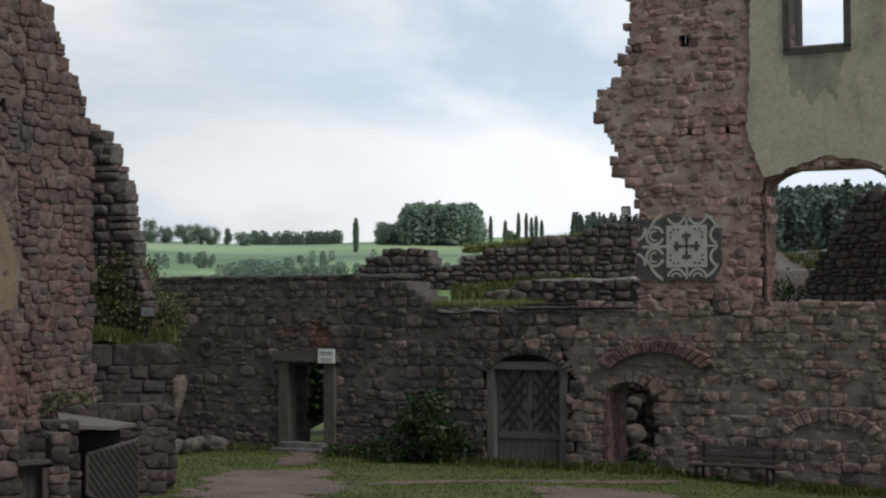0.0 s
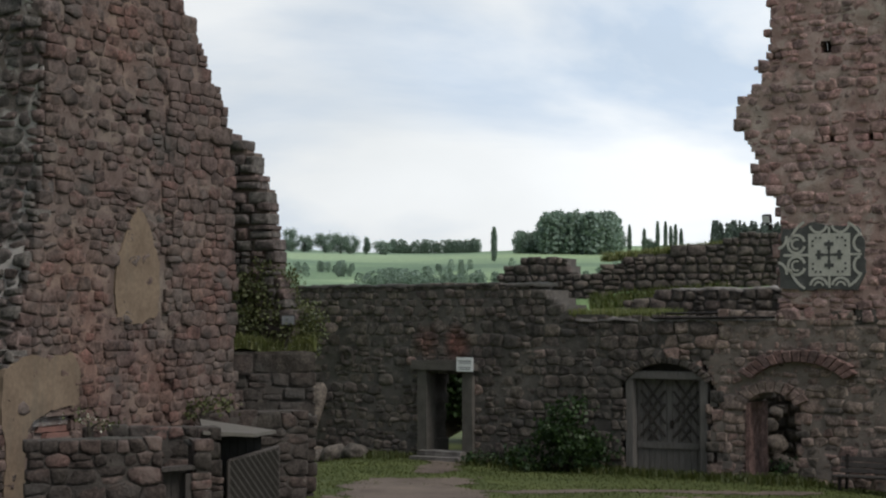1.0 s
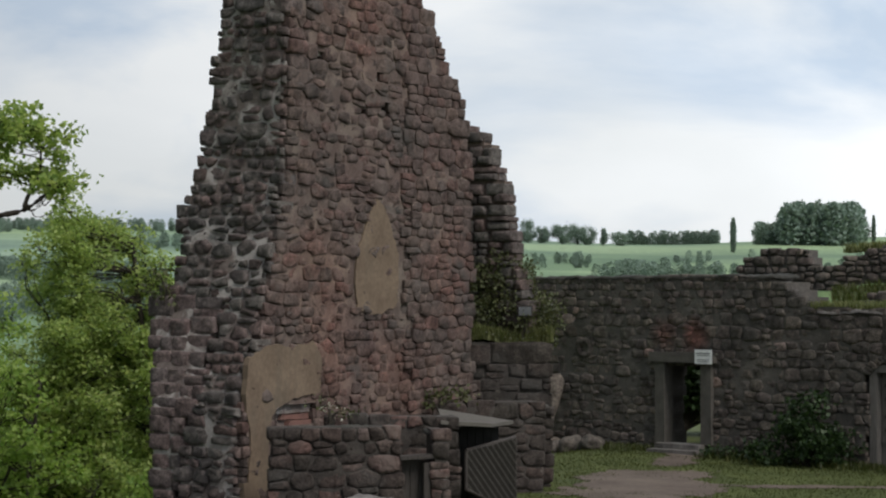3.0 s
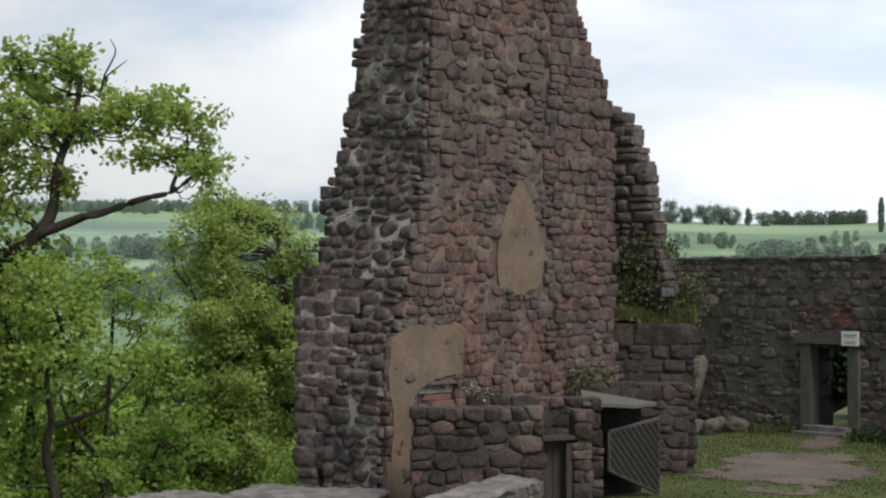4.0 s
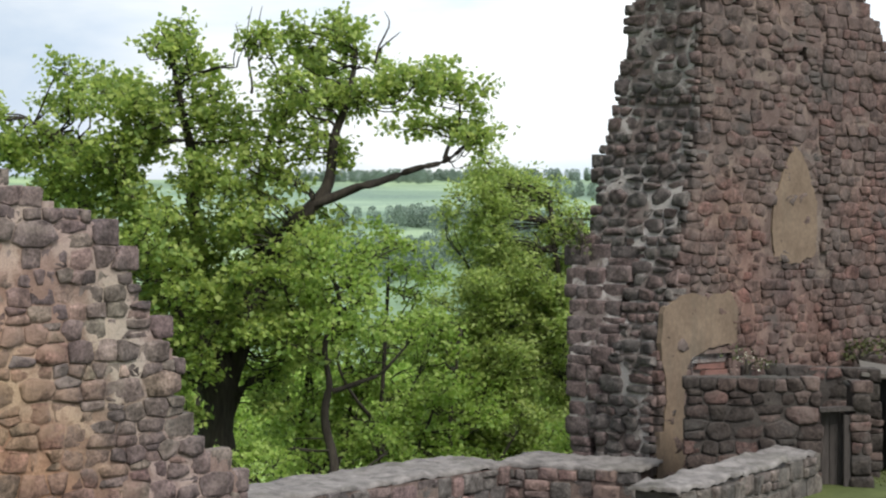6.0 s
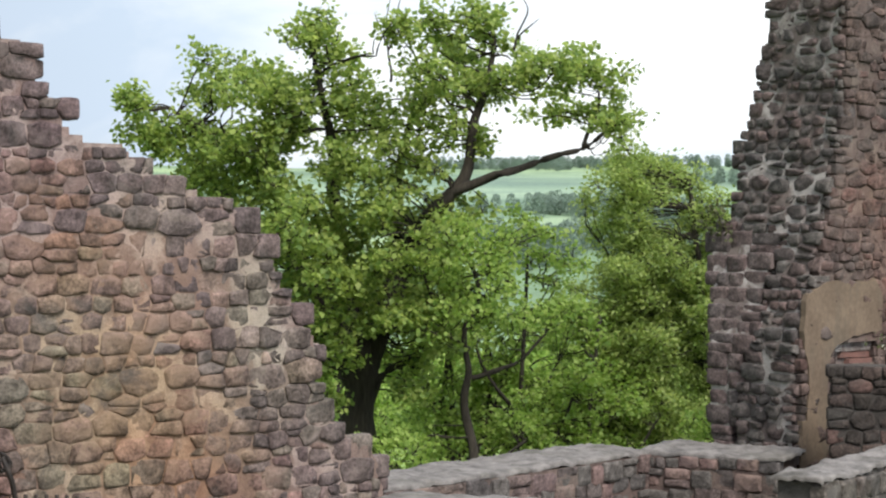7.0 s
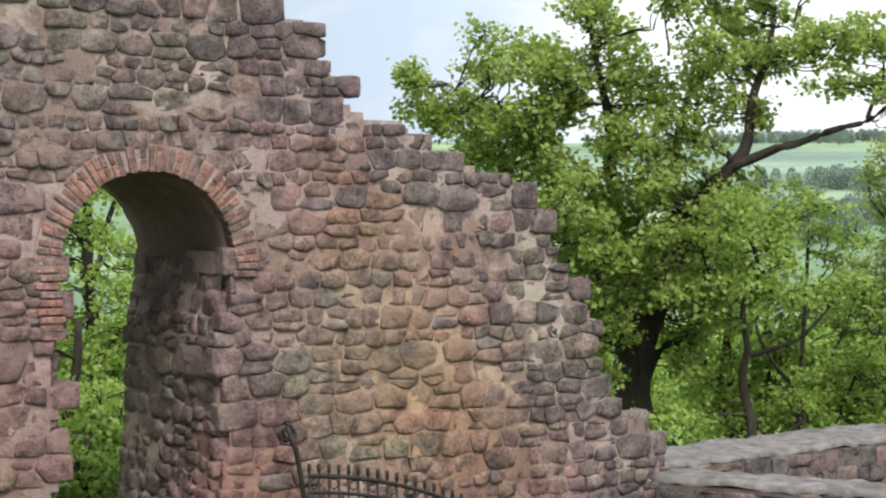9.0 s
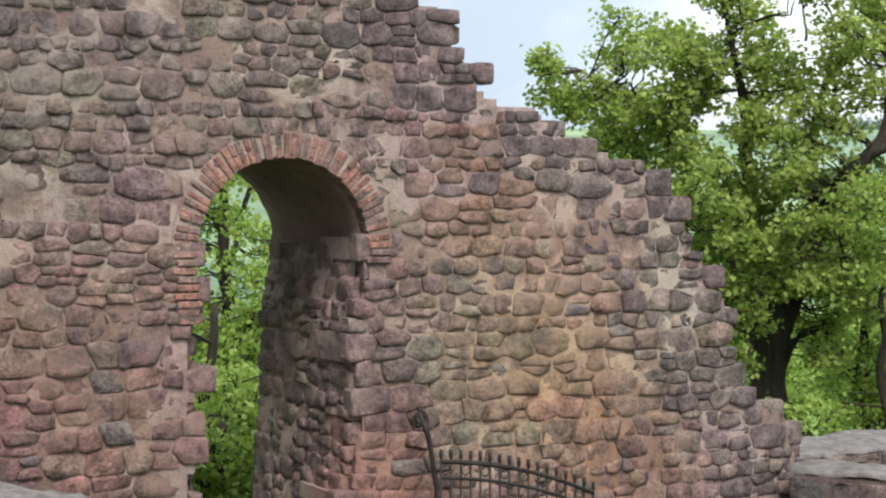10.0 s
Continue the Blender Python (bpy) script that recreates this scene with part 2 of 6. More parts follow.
M_PLASTER = plain("ochre_plaster", (0.108, 0.078, 0.056), (0.180, 0.134, 0.096), 0.9, 1.6, 0.35, 0.6)
M_CREAM = plain("weathered_cream_plaster", (0.470, 0.415, 0.335), (0.600, 0.540, 0.440), 0.9, 1.3, 0.3, 0.42)
M_BRICK = stone_mat("arch_brick", [(0.203, 0.099, 0.079), (0.176, 0.097, 0.083), (0.230, 0.122, 0.095), (0.153, 0.104, 0.095)], 0.25)
M_STAIN = plain("stained_cream_plaster", (0.30, 0.275, 0.22), (0.46, 0.415, 0.34), 0.9, 2.2, 0.3, 0.5)
M_SOFFIT = plain("sooty_vault_plaster", (0.125, 0.078, 0.068), (0.19, 0.125, 0.108), 0.95, 3, 0.9, 0.3)
M_SLAB = plain("lichened_cap_stone", (0.070, 0.064, 0.061), (0.235, 0.215, 0.204), 0.95, 4.5, 0.9, 0.7)
M_DARKCAP = plain("mossy_dark_cap", (0.022, 0.022, 0.019), (0.058, 0.055, 0.048), 0.95, 2.6, 0.9, 0.4)
M_FRAME = plain("grey_sandstone_frame", (0.082, 0.074, 0.066), (0.120, 0.110, 0.098), 0.9, 5, 0.4, 0.4)
M_WOOD = plain("grey_weathered_wood", (0.10, 0.092, 0.085), (0.19, 0.175, 0.165), 0.85, 5, 0.5, 0.3, 0.0, (9, 9, 0.8))
M_DARKWOOD = plain("dark_wood", (0.035, 0.03, 0.028), (0.075, 0.065, 0.06), 0.8, 5, 0.4, 0.0, 0.0, (7, 7, 1))
M_IRON = plain("rusty_wrought_iron", (0.018, 0.017, 0.017), (0.05, 0.04, 0.035), 0.6, 14, 0.3, 0.0, 0.6)
M_WHITE = plain("white_sign_sheet", (0.68, 0.68, 0.68), (0.8, 0.8, 0.8), 0.5, 4, 0.05)
M_LAMP = plain("dull_lamp_glass", (0.07, 0.075, 0.08), (0.12, 0.125, 0.13), 0.3, 6, 0.05)
M_INK = plain("sign_ink", (0.10, 0.10, 0.11), (0.16, 0.16, 0.17), 0.6, 9, 0.05)
M_REDBRICK = plain("worn_red_plaster", (0.13, 0.072, 0.062), (0.19, 0.10, 0.083), 0.95, 5, 0.5, 0.5)
# near-black colour that stands for the shade under the lean-to roof
M_GAP_SHADE = plain("shade_black_board", (0.008, 0.008, 0.008), (0.018, 0.017, 0.016), 0.9, 5, 0.3)
# for sheets backing holes and recesses, the shade put into their dark colour
M_SHADE_BACK = plain("shade_dark_backing", (0.05, 0.045, 0.04), (0.09, 0.08, 0.07), 0.95, 4, 0.5)
M_BARK = plain("dark_bark", (0.020, 0.017, 0.014), (0.056, 0.048, 0.038), 0.95, 6, 0.9, 0.0, 0.0, (3, 3, 0.5))
M_PATH = plain("trodden_earth", (0.078, 0.059, 0.049), (0.135, 0.106, 0.086), 0.95, 1.1, 0.6)


def leaf_mat(name, stops, trans=0.5):
    m = Mat(name, 0.5)
    m.b.inputs["Specular IOR Level"].default_value = 0.3
    col = m.ramp(m.random(), stops)
    col = m.mix(m.grey(m.noise(0.45, 3, 0.5), 0.35, 0.65, 0.0, 0.5), col, m.mix(1.0, col, (0.68, 0.74, 0.55), "MULTIPLY"))
    m.done(col)
    t = m.node("ShaderNodeBsdfTranslucent")
    warm = m.mix(1.0, col, (1.1, 1.1, 0.85), "MULTIPLY")
    m.link(warm, t.inputs["Color"])
    s = m.node("ShaderNodeMixShader")
    s.inputs[0].default_value = trans
    m.link(m.b.outputs[0], s.inputs[1])
    m.link(t.outputs[0], s.inputs[2])
    m.link(s.outputs[0], m.nt.nodes["Material Output"].inputs["Surface"])
    return m.m


M_MAPLE = leaf_mat("maple_leaves", [(0.0, (0.165, 0.255, 0.074)), (0.5, (0.300, 0.395, 0.106)), (1.0, (0.470, 0.540, 0.172))], 0.58)
M_ASH = leaf_mat("ash_leaves", [(0.0, (0.220, 0.310, 0.095)), (0.6, (0.340, 0.430, 0.135)), (1.0, (0.475, 0.545, 0.200))], 0.58)
M_SHRUB = leaf_mat("understorey_leaves", [(0.0, (0.205, 0.330, 0.078)), (0.6, (0.345, 0.470, 0.115)), (1.0, (0.490, 0.600, 0.205))], 0.58)
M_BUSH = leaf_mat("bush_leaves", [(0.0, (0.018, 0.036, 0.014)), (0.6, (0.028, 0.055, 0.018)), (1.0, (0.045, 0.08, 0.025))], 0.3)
M_OLIVE = leaf_mat("olive_weed_leaves", [(0.0, (0.05, 0.058, 0.026)), (0.6, (0.085, 0.096, 0.04)), (1.0, (0.13, 0.135, 0.06))], 0.3)
# distance haze painted into far leaf and needle colours, paler and bluer
M_HAZE_LEAF = leaf_mat("hazed_distant_leaves", [(0.0, (0.185, 0.250, 0.222)), (1.0, (0.230, 0.300, 0.258))], 0.3)
M_CONIFER = leaf_mat("hazed_spruce_needles", [(0.0, (0.115, 0.150, 0.140)), (1.0, (0.145, 0.180, 0.165))], 0.15)
M_GRASS = leaf_mat("grass_blades", [(0.0, (0.045, 0.062, 0.017)), (0.6, (0.072, 0.088, 0.024)), (1.0, (0.112, 0.112, 0.040))], 0.4)
M_TALLGRASS = leaf_mat("flowering_grass", [(0.0, (0.110, 0.132, 0.048)), (0.6, (0.165, 0.182, 0.070)), (1.0, (0.255, 0.252, 0.125))], 0.45)
M_FLOWER = leaf_mat("white_petals", [(0.0, (0.55, 0.55, 0.48)), (1.0, (0.75, 0.75, 0.7))], 0.3)


def ground_mat():
    m = Mat("grass_ground", 0.95)
    big, mid, fine = m.noise(0.012, 4, 0.5), m.noise(0.5, 6, 0.6), m.noise(14, 5, 0.7)
    # field greens greyed towards blue, some distance haze in the colour
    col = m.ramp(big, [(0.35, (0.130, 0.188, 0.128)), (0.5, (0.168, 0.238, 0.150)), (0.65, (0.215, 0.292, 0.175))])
    fields = m.node("ShaderNodeTexVoronoi", Scale=0.0065)
    m.link(m.pos, fields.inputs["Vector"])
    col = m.mix(0.75, col, m.ramp(fields.outputs["Color"], [(0.2, (0.34, 0.38, 0.36)), (0.5, (0.5, 0.5, 0.5)), (0.8, (0.64, 0.62, 0.55))]), "OVERLAY")
    col = m.mix(0.7, col, m.ramp(mid, [(0.3, (0.36, 0.36, 0.33)), (0.7, (0.64, 0.64, 0.6))]), "OVERLAY")
    col = m.mix(0.6, col, m.ramp(fine, [(0.3, (0.3, 0.3, 0.3)), (0.7, (0.7, 0.7, 0.7))]), "OVERLAY")
    # sunlight painted on the valley meadow, distance haze painted on the slope beyond
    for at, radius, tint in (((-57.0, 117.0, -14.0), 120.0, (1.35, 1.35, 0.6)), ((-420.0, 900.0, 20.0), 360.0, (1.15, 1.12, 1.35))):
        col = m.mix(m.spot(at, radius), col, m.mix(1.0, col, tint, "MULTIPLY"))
    return m.done(col, ((mid, 0.3, 0.05), (fine, 0.6, 0.02)))


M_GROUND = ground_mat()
M_LAWN = plain("courtyard_turf", (0.040, 0.053, 0.014), (0.082, 0.097, 0.029), 0.95, 0.9, 0.6)

# ---------------------------------------------------------------- builders


def empty(name, at=(0, 0, 0)):
    ob = new(name)
    ob.location = at
    return ob


def mesh_ob(name, verts, faces, mat, parent=None, smooth=True, label="", flags=None):
    me = bpy.data.meshes.new(name)
    me.from_pydata([tuple(v) for v in verts], [], [tuple(int(i) for i in f) for f in faces])
    me.materials.append(mat)
    if flags is not None:
        me.polygons.foreach_set("use_smooth", flags)
    elif smooth:
        me.polygons.foreach_set("use_smooth", [True] * len(me.polygons))
    me.update()
    ob = new(name, me)
    ob.parent = parent
    if label:
        ob["label"] = label
    return ob


def part(name, bm, mat, parent=None, label="", smooth=False, bevel=0.0):
    if bevel:
        bmesh.ops.bevel(bm, geom=bm.edges[:], offset=bevel, segments=2, affect="EDGES", profile=0.6)
    bmesh.ops.recalc_face_normals(bm, faces=bm.faces[:])
    me = bpy.data.meshes.new(name)
    bm.to_mesh(me)
    bm.free()
    me.materials.append(mat)
    if smooth:
        me.polygons.foreach_set("use_smooth", [True] * len(me.polygons))
    ob = new(name, me)
    ob.parent = parent
    if label:
        ob["label"] = label
    return ob


def add_box(bm, m, sx, sy, sz):
    """A box of that size, centred on the pose m."""
    bmesh.ops.create_cube(bm, size=1.0, matrix=m @ Matrix.Diagonal((sx, sy, sz, 1)))
    return bm


def roughen(bm, amount, scale=3.0):
    for v in bm.verts:
        v.co += noise.noise_vector(v.co * scale) * amount


class Plane:
    """A vertical face: origin in plan, its direction from left to right as seen from outside; u along, z up, w outwards."""

    def __init__(self, a, b):
        self.a = np.array((a[0], a[1], 0.0))
        d = np.array((b[0] - a[0], b[1] - a[1], 0.0))
        self.length = float(np.linalg.norm(d))
        self.u = d / self.length
        self.n = np.array((self.u[1], -self.u[0], 0.0))

    def at(self, u, z, w=0.0):
        return Vector(self.a + self.u * u + self.n * w + np.array((0, 0, z)))

    def basis(self, u, z, w=0.0):
        """A pose whose x runs along the face, y into the wall and z up."""
        m = Matrix((self.u, -self.n, (0, 0, 1))).transposed().to_4x4()
        m.translation = self.at(u, z, w)
        return m


# one stone: a ring behind, two rings in front and a middle
RIM = 12
ST_FACES = [(i, RIM + i, RIM + (i + 1) % RIM, (i + 1) % RIM)[::-1] for i in range(RIM)]
ST_FACES += [(RIM + i, 2 * RIM + i, 2 * RIM + (i + 1) % RIM, RIM + (i + 1) % RIM)[::-1] for i in range(RIM)]
ST_FACES += [(2 * RIM + i, 3 * RIM + i // 2, 3 * RIM + (i // 2 + 1) % (RIM // 2), 2 * RIM + (i + 2) % RIM, 2 * RIM + i + 1)[::-1] for i in range(0, RIM, 2)]
ST_FACES += [tuple(3 * RIM + i for i in range(RIM // 2))]
ST_COUNT = 3 * RIM + RIM // 2


def lay_courses(rng, z0, z1, h0, h1):
    zs = [z0]
    while zs[-1] < z1 - h0 * 0.5:
        zs.append(zs[-1] + rng.uniform(h0, h1))
    zs[-1] = z1
    return zs


def half_plane(poly, nx, ny, d):
    """The part of a convex outline where nx x + ny y <= d."""
    res = []
    k = len(poly)
    for i in range(k):
        p, q = poly[i], poly[(i + 1) % k]
        a, b = nx * p[0] + ny * p[1] - d, nx * q[0] + ny * q[1] - d
        if a <= 0:
            res.append(p)
        if (a < 0 < b) or (b < 0 < a):
            f = a / (a - b)
            res.append((p[0] + (q[0] - p[0]) * f, p[1] + (q[1] - p[1]) * f))
    return res


def even_rim(poly, rng):
    """RIM points round an outline: its corners a little cut, its long sides halved."""
    poly = [p for i, p in enumerate(poly) if math.dist(p, poly[i - 1]) > 0.02]
    k = len(poly)
    if k < 3:
        return None
    pts = []
    for i in range(k):
        p, a, b = poly[i], poly[i - 1], poly[(i + 1) % k]
        f, g = rng.uniform(0.03, 0.17), rng.uniform(0.03, 0.17)
        pts.append((p[0] + (a[0] - p[0]) * f, p[1] + (a[1] - p[1]) * f))
        pts.append((p[0] + (b[0] - p[0]) * g, p[1] + (b[1] - p[1]) * g))
    while len(pts) != RIM:
        d = [math.dist(pts[i], pts[(i + 1) % len(pts)]) for i in range(len(pts))]
        if len(pts) < RIM:
            i = d.index(max(d))
            p, q = pts[i], pts[(i + 1) % len(pts)]
            pts.insert(i + 1, ((p[0] + q[0]) / 2, (p[1] + q[1]) / 2))
        else:
            pts.pop(d.index(min(d)))
    return np.array(pts)


def rubble(parent, plane, z0, z1, spans, mat, mortar, seed, h=(0.14, 0.27), aspect=(0.85, 2.0), thick=0.8, joint=0.014,
           bulge=0.035, proud=0.02, wave=0.03, near=None, count=280, shift=None, rag=0.07, core=True, deep=0.16, inset=0.06, wild=1.0, alt=None, square=False, relief=0.022, cell=0.075, fill=-0.004, edge=(0.74, 0.9)):
    """Random rubble on a face: stones in loose courses that crowd one another. spans(z) gives the stretches of u that are wall at that
    height. near: the place (u, z) round which the stones are parts of their own; the rest is joined. alt: (material, share) of a second sort of stone, share(u, z) from 0 to 1."""
    rng = np.random.default_rng(seed)
    zs = lay_courses(rng, z0, z1, *h)
    cells, boxes = [], []
    ph = rng.uniform(0, 50)
    for i in range(len(zs) - 1):
        za, zb = zs[i], zs[i + 1]
        hh = zb - za
        for ua, ub in spans((za + zb) / 2):
            ua, ub = ua + rng.uniform(-rag, rag), ub + rng.uniform(-rag, rag)
            if ub - ua < 0.08:
                continue
            boxes.append((ua + inset, ub - inset, za, zb))
            cuts = [ua]
            while cuts[-1] < ub:
                cuts.append(cuts[-1] + hh * rng.uniform(*aspect))
            if len(cuts) > 2 and cuts[-1] - ub > 0.45 * (cuts[-1] - cuts[-2]):
                cuts.pop()
            cuts[-1] = ub
            last = len(cuts) - 2
            for c in range(last + 1):
                l, r = cuts[c], cuts[c + 1]
                um, hw = (l + r) / 2, (r - l) / 2
                dz = wave * 2 * noise.noise(Vector((um * 0.55 + ph, i * 0.35, seed)))
                lo, hi = (l if c == 0 or square else l - hw * 0.3), (r if c == last or square else r + hw * 0.3)
                if hh > 0.17 and rng.random() < 0.26:
                    k = rng.uniform(0.35, 0.65)
                    for f, half in ((k / 2, k * hh / 2), ((1 + k) / 2, (1 - k) * hh / 2)):
                        cells.append((um + rng.uniform(-0.2, 0.2) * hw * wild, za + f * hh + dz, hw, half, lo, hi))
                else:
                    cells.append((um + rng.uniform(-0.12, 0.12) * hw * wild, (za + zb) / 2 + dz + rng.uniform(-0.13, 0.13) * hh * wild, hw, hh / 2, lo, hi))
    K = np.array(cells)
    n = len(K)
    weight = (K[:, 2] ** 2 + (K[:, 3] * 1.7) ** 2) * rng.uniform(0.42, 0.62, n)
    grid = {}
    for k in range(n):
        grid.setdefault((int(K[k, 0] // 0.5), int(K[k, 1] // 0.4)), []).append(k)
    rims, mids = [], []
    for k in range(n):
        um, zm, hw, half, lo, hi = cells[k]
        up = 1.0 if square else 1.12 + 0.2 * rng.random()
        poly = [(lo, zm - half * up), (hi, zm - half * up), (hi, zm + half * up), (lo, zm + half * up)]
        gu, gz = int(um // 0.5), int(zm // 0.4)
        for du in (-1, 0, 1):
            for dz in (-1, 0, 1):
                for j in grid.get((gu + du, gz + dz), ()):
                    if j == k or square or len(poly) < 3:
                        continue
                    x, y = K[j, 0] - um, (K[j, 1] - zm) * 1.7
                    d2 = x * x + y * y
                    if d2 > 0.9 or d2 < 1e-6:
                        continue
                    f = (d2 + weight[k] - weight[j]) / 2
                    # in true heights: x u + 1.7 y z <= f
                    poly = half_plane(poly, x, y * 1.7, f + x * um + y * 1.7 * zm)
        if len(poly) < 3:
            continue
        rim = even_rim(poly, rng)
        if rim is None:
            continue
        c = rim.mean(0)
        span = np.abs(rim - c).mean()
        if span < 0.018:
            continue
        rim = c + (rim - c) * max(0.45, 1 - joint / span * rng.uniform(0.5, 1.5))
        rim += rng.uniform(-0.045, 0.045, rim.shape) * span * wild
        rims.append(rim)
        mids.append(c)
    R, mid = np.array(rims), np.array(mids)
    flags = [False] * RIM + [not square] * RIM + [True] * (len(ST_FACES) - 2 * RIM)
    n = len(R)
    c = mid[:, None, :]
    inner = c + (R - c) * rng.uniform(*((0.86, 0.95) if square else edge), (n, RIM, 1))
    core_ring = c + (R[:, ::2] - c) * rng.uniform(0.3, 0.6, (n, RIM // 2, 1))
    uv = np.concatenate([R, R, inner, core_ring], 1)
    rise = proud + rng.uniform(-0.02, 0.02, (n, 1)) * wild
    b = bulge * rng.uniform(0.5, 1.35, (n, 1))
    tilt = rng.uniform(-0.10, 0.10, (n, 2)) * wild
    face_w = rise + b * np.concatenate([np.full(RIM, 0.8), np.full(RIM // 2, 1.1)])[None] + rng.uniform(-0.011, 0.011, (n, RIM + RIM // 2)) * wild
    face_w = face_w + ((uv[:, 2 * RIM:] - c) * tilt[:, None, :]).sum(2)
    out = np.concatenate([np.full((n, RIM), -deep), np.repeat(rise - b * 0.35, RIM, 1) + rng.uniform(-0.008, 0.008, (n, RIM)), face_w], 1)
    P = plane.a + uv[..., :1] * plane.u + out[..., None] * plane.n
    P[..., 2] += uv[..., 1]
    if shift:
        P += np.array([shift(z) for z in mid[:, 1]])[:, None, :]
    order = np.arange(n)
    if near:
        order = np.argsort(np.hypot(mid[:, 0] - near[0], mid[:, 1] - near[1]))
    else:
        count = 0
    other = np.array([rng.random() < alt[1](*m) for m in mid]) if alt else np.zeros(n, bool)
    for k in order[:count]:
        o = P[k].mean(0)
        st = mesh_ob("stone", P[k] - o, ST_FACES, alt[0] if other[k] else mat, parent, flags=flags)
        st.location = o
    rest = order[count:]
    for which, m_ in ((False, mat), (True, alt[0] if alt else mat)):
        pick = rest[other[rest] == which]
        if len(pick):
            faces = [tuple(v + m * ST_COUNT for v in f) for m in range(len(pick)) for f in ST_FACES]
            ob = mesh_ob("rubble_stones", P[pick].reshape(-1, 3), faces, m_, parent, flags=flags * len(pick))
            tagged(ob, kind="stuff")
    if core:
        V, Fc = [], []
        for ua, ub, za, zb in boxes:
            b0 = len(V)
            sh = np.array(shift((za + zb) / 2)) if shift else np.zeros(3)
            for w in (-0.045 if relief else 0.0, -thick):
                for u, z in ((ua, za), (ub, za), (ub, zb), (ua, zb)):
                    V.append(np.array(plane.at(u, z, w)) + sh)
            Fc += [tuple(b0 + i for i in q) for q in ((0, 1, 2, 3), (5, 4, 7, 6), (4, 0, 3, 7), (1, 5, 6, 2), (3, 2, 6, 7), (4, 5, 1, 0))]
        mesh_ob("mortar_core", V, Fc, mortar, parent, smooth=False)
    if core and relief:
        V, Fc, seen = [], [], {}
        for j in range(int((z1 - z0) / cell)):
            z = z0 + (j + 0.5) * cell
            for ua, ub in spans(z):
                ua, ub = ua + inset * 0.7, ub - inset * 0.7
                for i in range(math.ceil(ua / cell), int(ub / cell)):
                    q = []
                    for a, b in ((0, 0), (1, 0), (1, 1), (0, 1)):
                        key = (i + a, j + b)
                        if key not in seen:
                            u, zz = key[0] * cell, z0 + key[1] * cell
                            k = noise.noise(Vector((u * 3.1, zz * 3.1, seed))) + 0.7 * noise.noise(Vector((u * 9, zz * 9, seed)))
                            seen[key] = len(V)
                            p_ = np.array(plane.at(u, zz, relief * k + fill))
                            V.append(p_ + np.array(shift(zz)) if shift else p_)
                        q.append(seen[key])
                    Fc.append(q)
        mesh_ob("mortar_face", V, Fc, mortar, parent)


def curve_of(*pts):
    """A broken line: the value at z, from pairs (z, value)."""
    zs, us = [p[0] for p in pts], [p[1] for p in pts]
    return lambda z: float(np.interp(z, zs, us))


def cut(spans, a, b):
    """The stretches without what lies between a and b."""
    outp = []
    for l, r in spans:
        if b <= l or a >= r:
            outp.append((l, r))
            continue
        if a > l:
            outp.append((l, a))
        if b < r:
            outp.append((b, r))
    return outp


def slab(name, plane, pts, w0, w1, mat, parent=None, rag=0.0, label="", seed=1):
    """A flat piece on a face: an outline in (u, z), from depth w0 to w1, its edge made uneven by rag."""
    rng = random.Random(seed)
    line = []
    for (u0, z0), (u1, z1) in zip(pts, pts[1:] + pts[:1]):
        k = max(1, int(math.hypot(u1 - u0, z1 - z0) / 0.09)) if rag else 1
        for j in range(k):
            f = j / k
            line.append((u0 + (u1 - u0) * f + rng.uniform(-rag, rag), z0 + (z1 - z0) * f + rng.uniform(-rag, rag)))
    bm = bmesh.new()
    lo = [bm.verts.new(plane.at(u, z, w0)) for u, z in line]
    hi = [bm.verts.new(plane.at(u, z, w1)) for u, z in line]
    bm.faces.new(hi)
    for i in range(len(line)):
        j = (i + 1) % len(line)
        bm.faces.new((lo[i], lo[j], hi[j], hi[i]))
    return part(name, bm, mat, parent, label)


def wall_thing(name, label):
    ob = empty(name)
    return tagged(ob, label, "wall", kind="structure")
# ---------------------------------------------------------------- ground, one sheet out to the horizon
AZ = (-180, -62, -36, -26, -17.5, -15.5, -9, 1, 7, 12, 30, 180)
RR = (0, 24, 30, 44, 62, 120, 250, 450, 700, 1000, 1500, 4500)
VALLEY = (0.15, 0.1, -2.5, -6, -9, -14, -19, -12, 4, 29, 64, 40)
FIELD = (0.15, 0.1, 0.1, 0.1, -1, -1, 2, 8.5, 21, 38.5, 43, 40)
WOODED = (0.15, 0.1, 0.0, -0.1, -1, 0, 6, 15, 30, 48, 58, 40)
KINDS = (VALLEY, VALLEY, VALLEY, VALLEY, VALLEY, FIELD, FIELD, FIELD, FIELD, WOODED, WOODED, VALLEY)


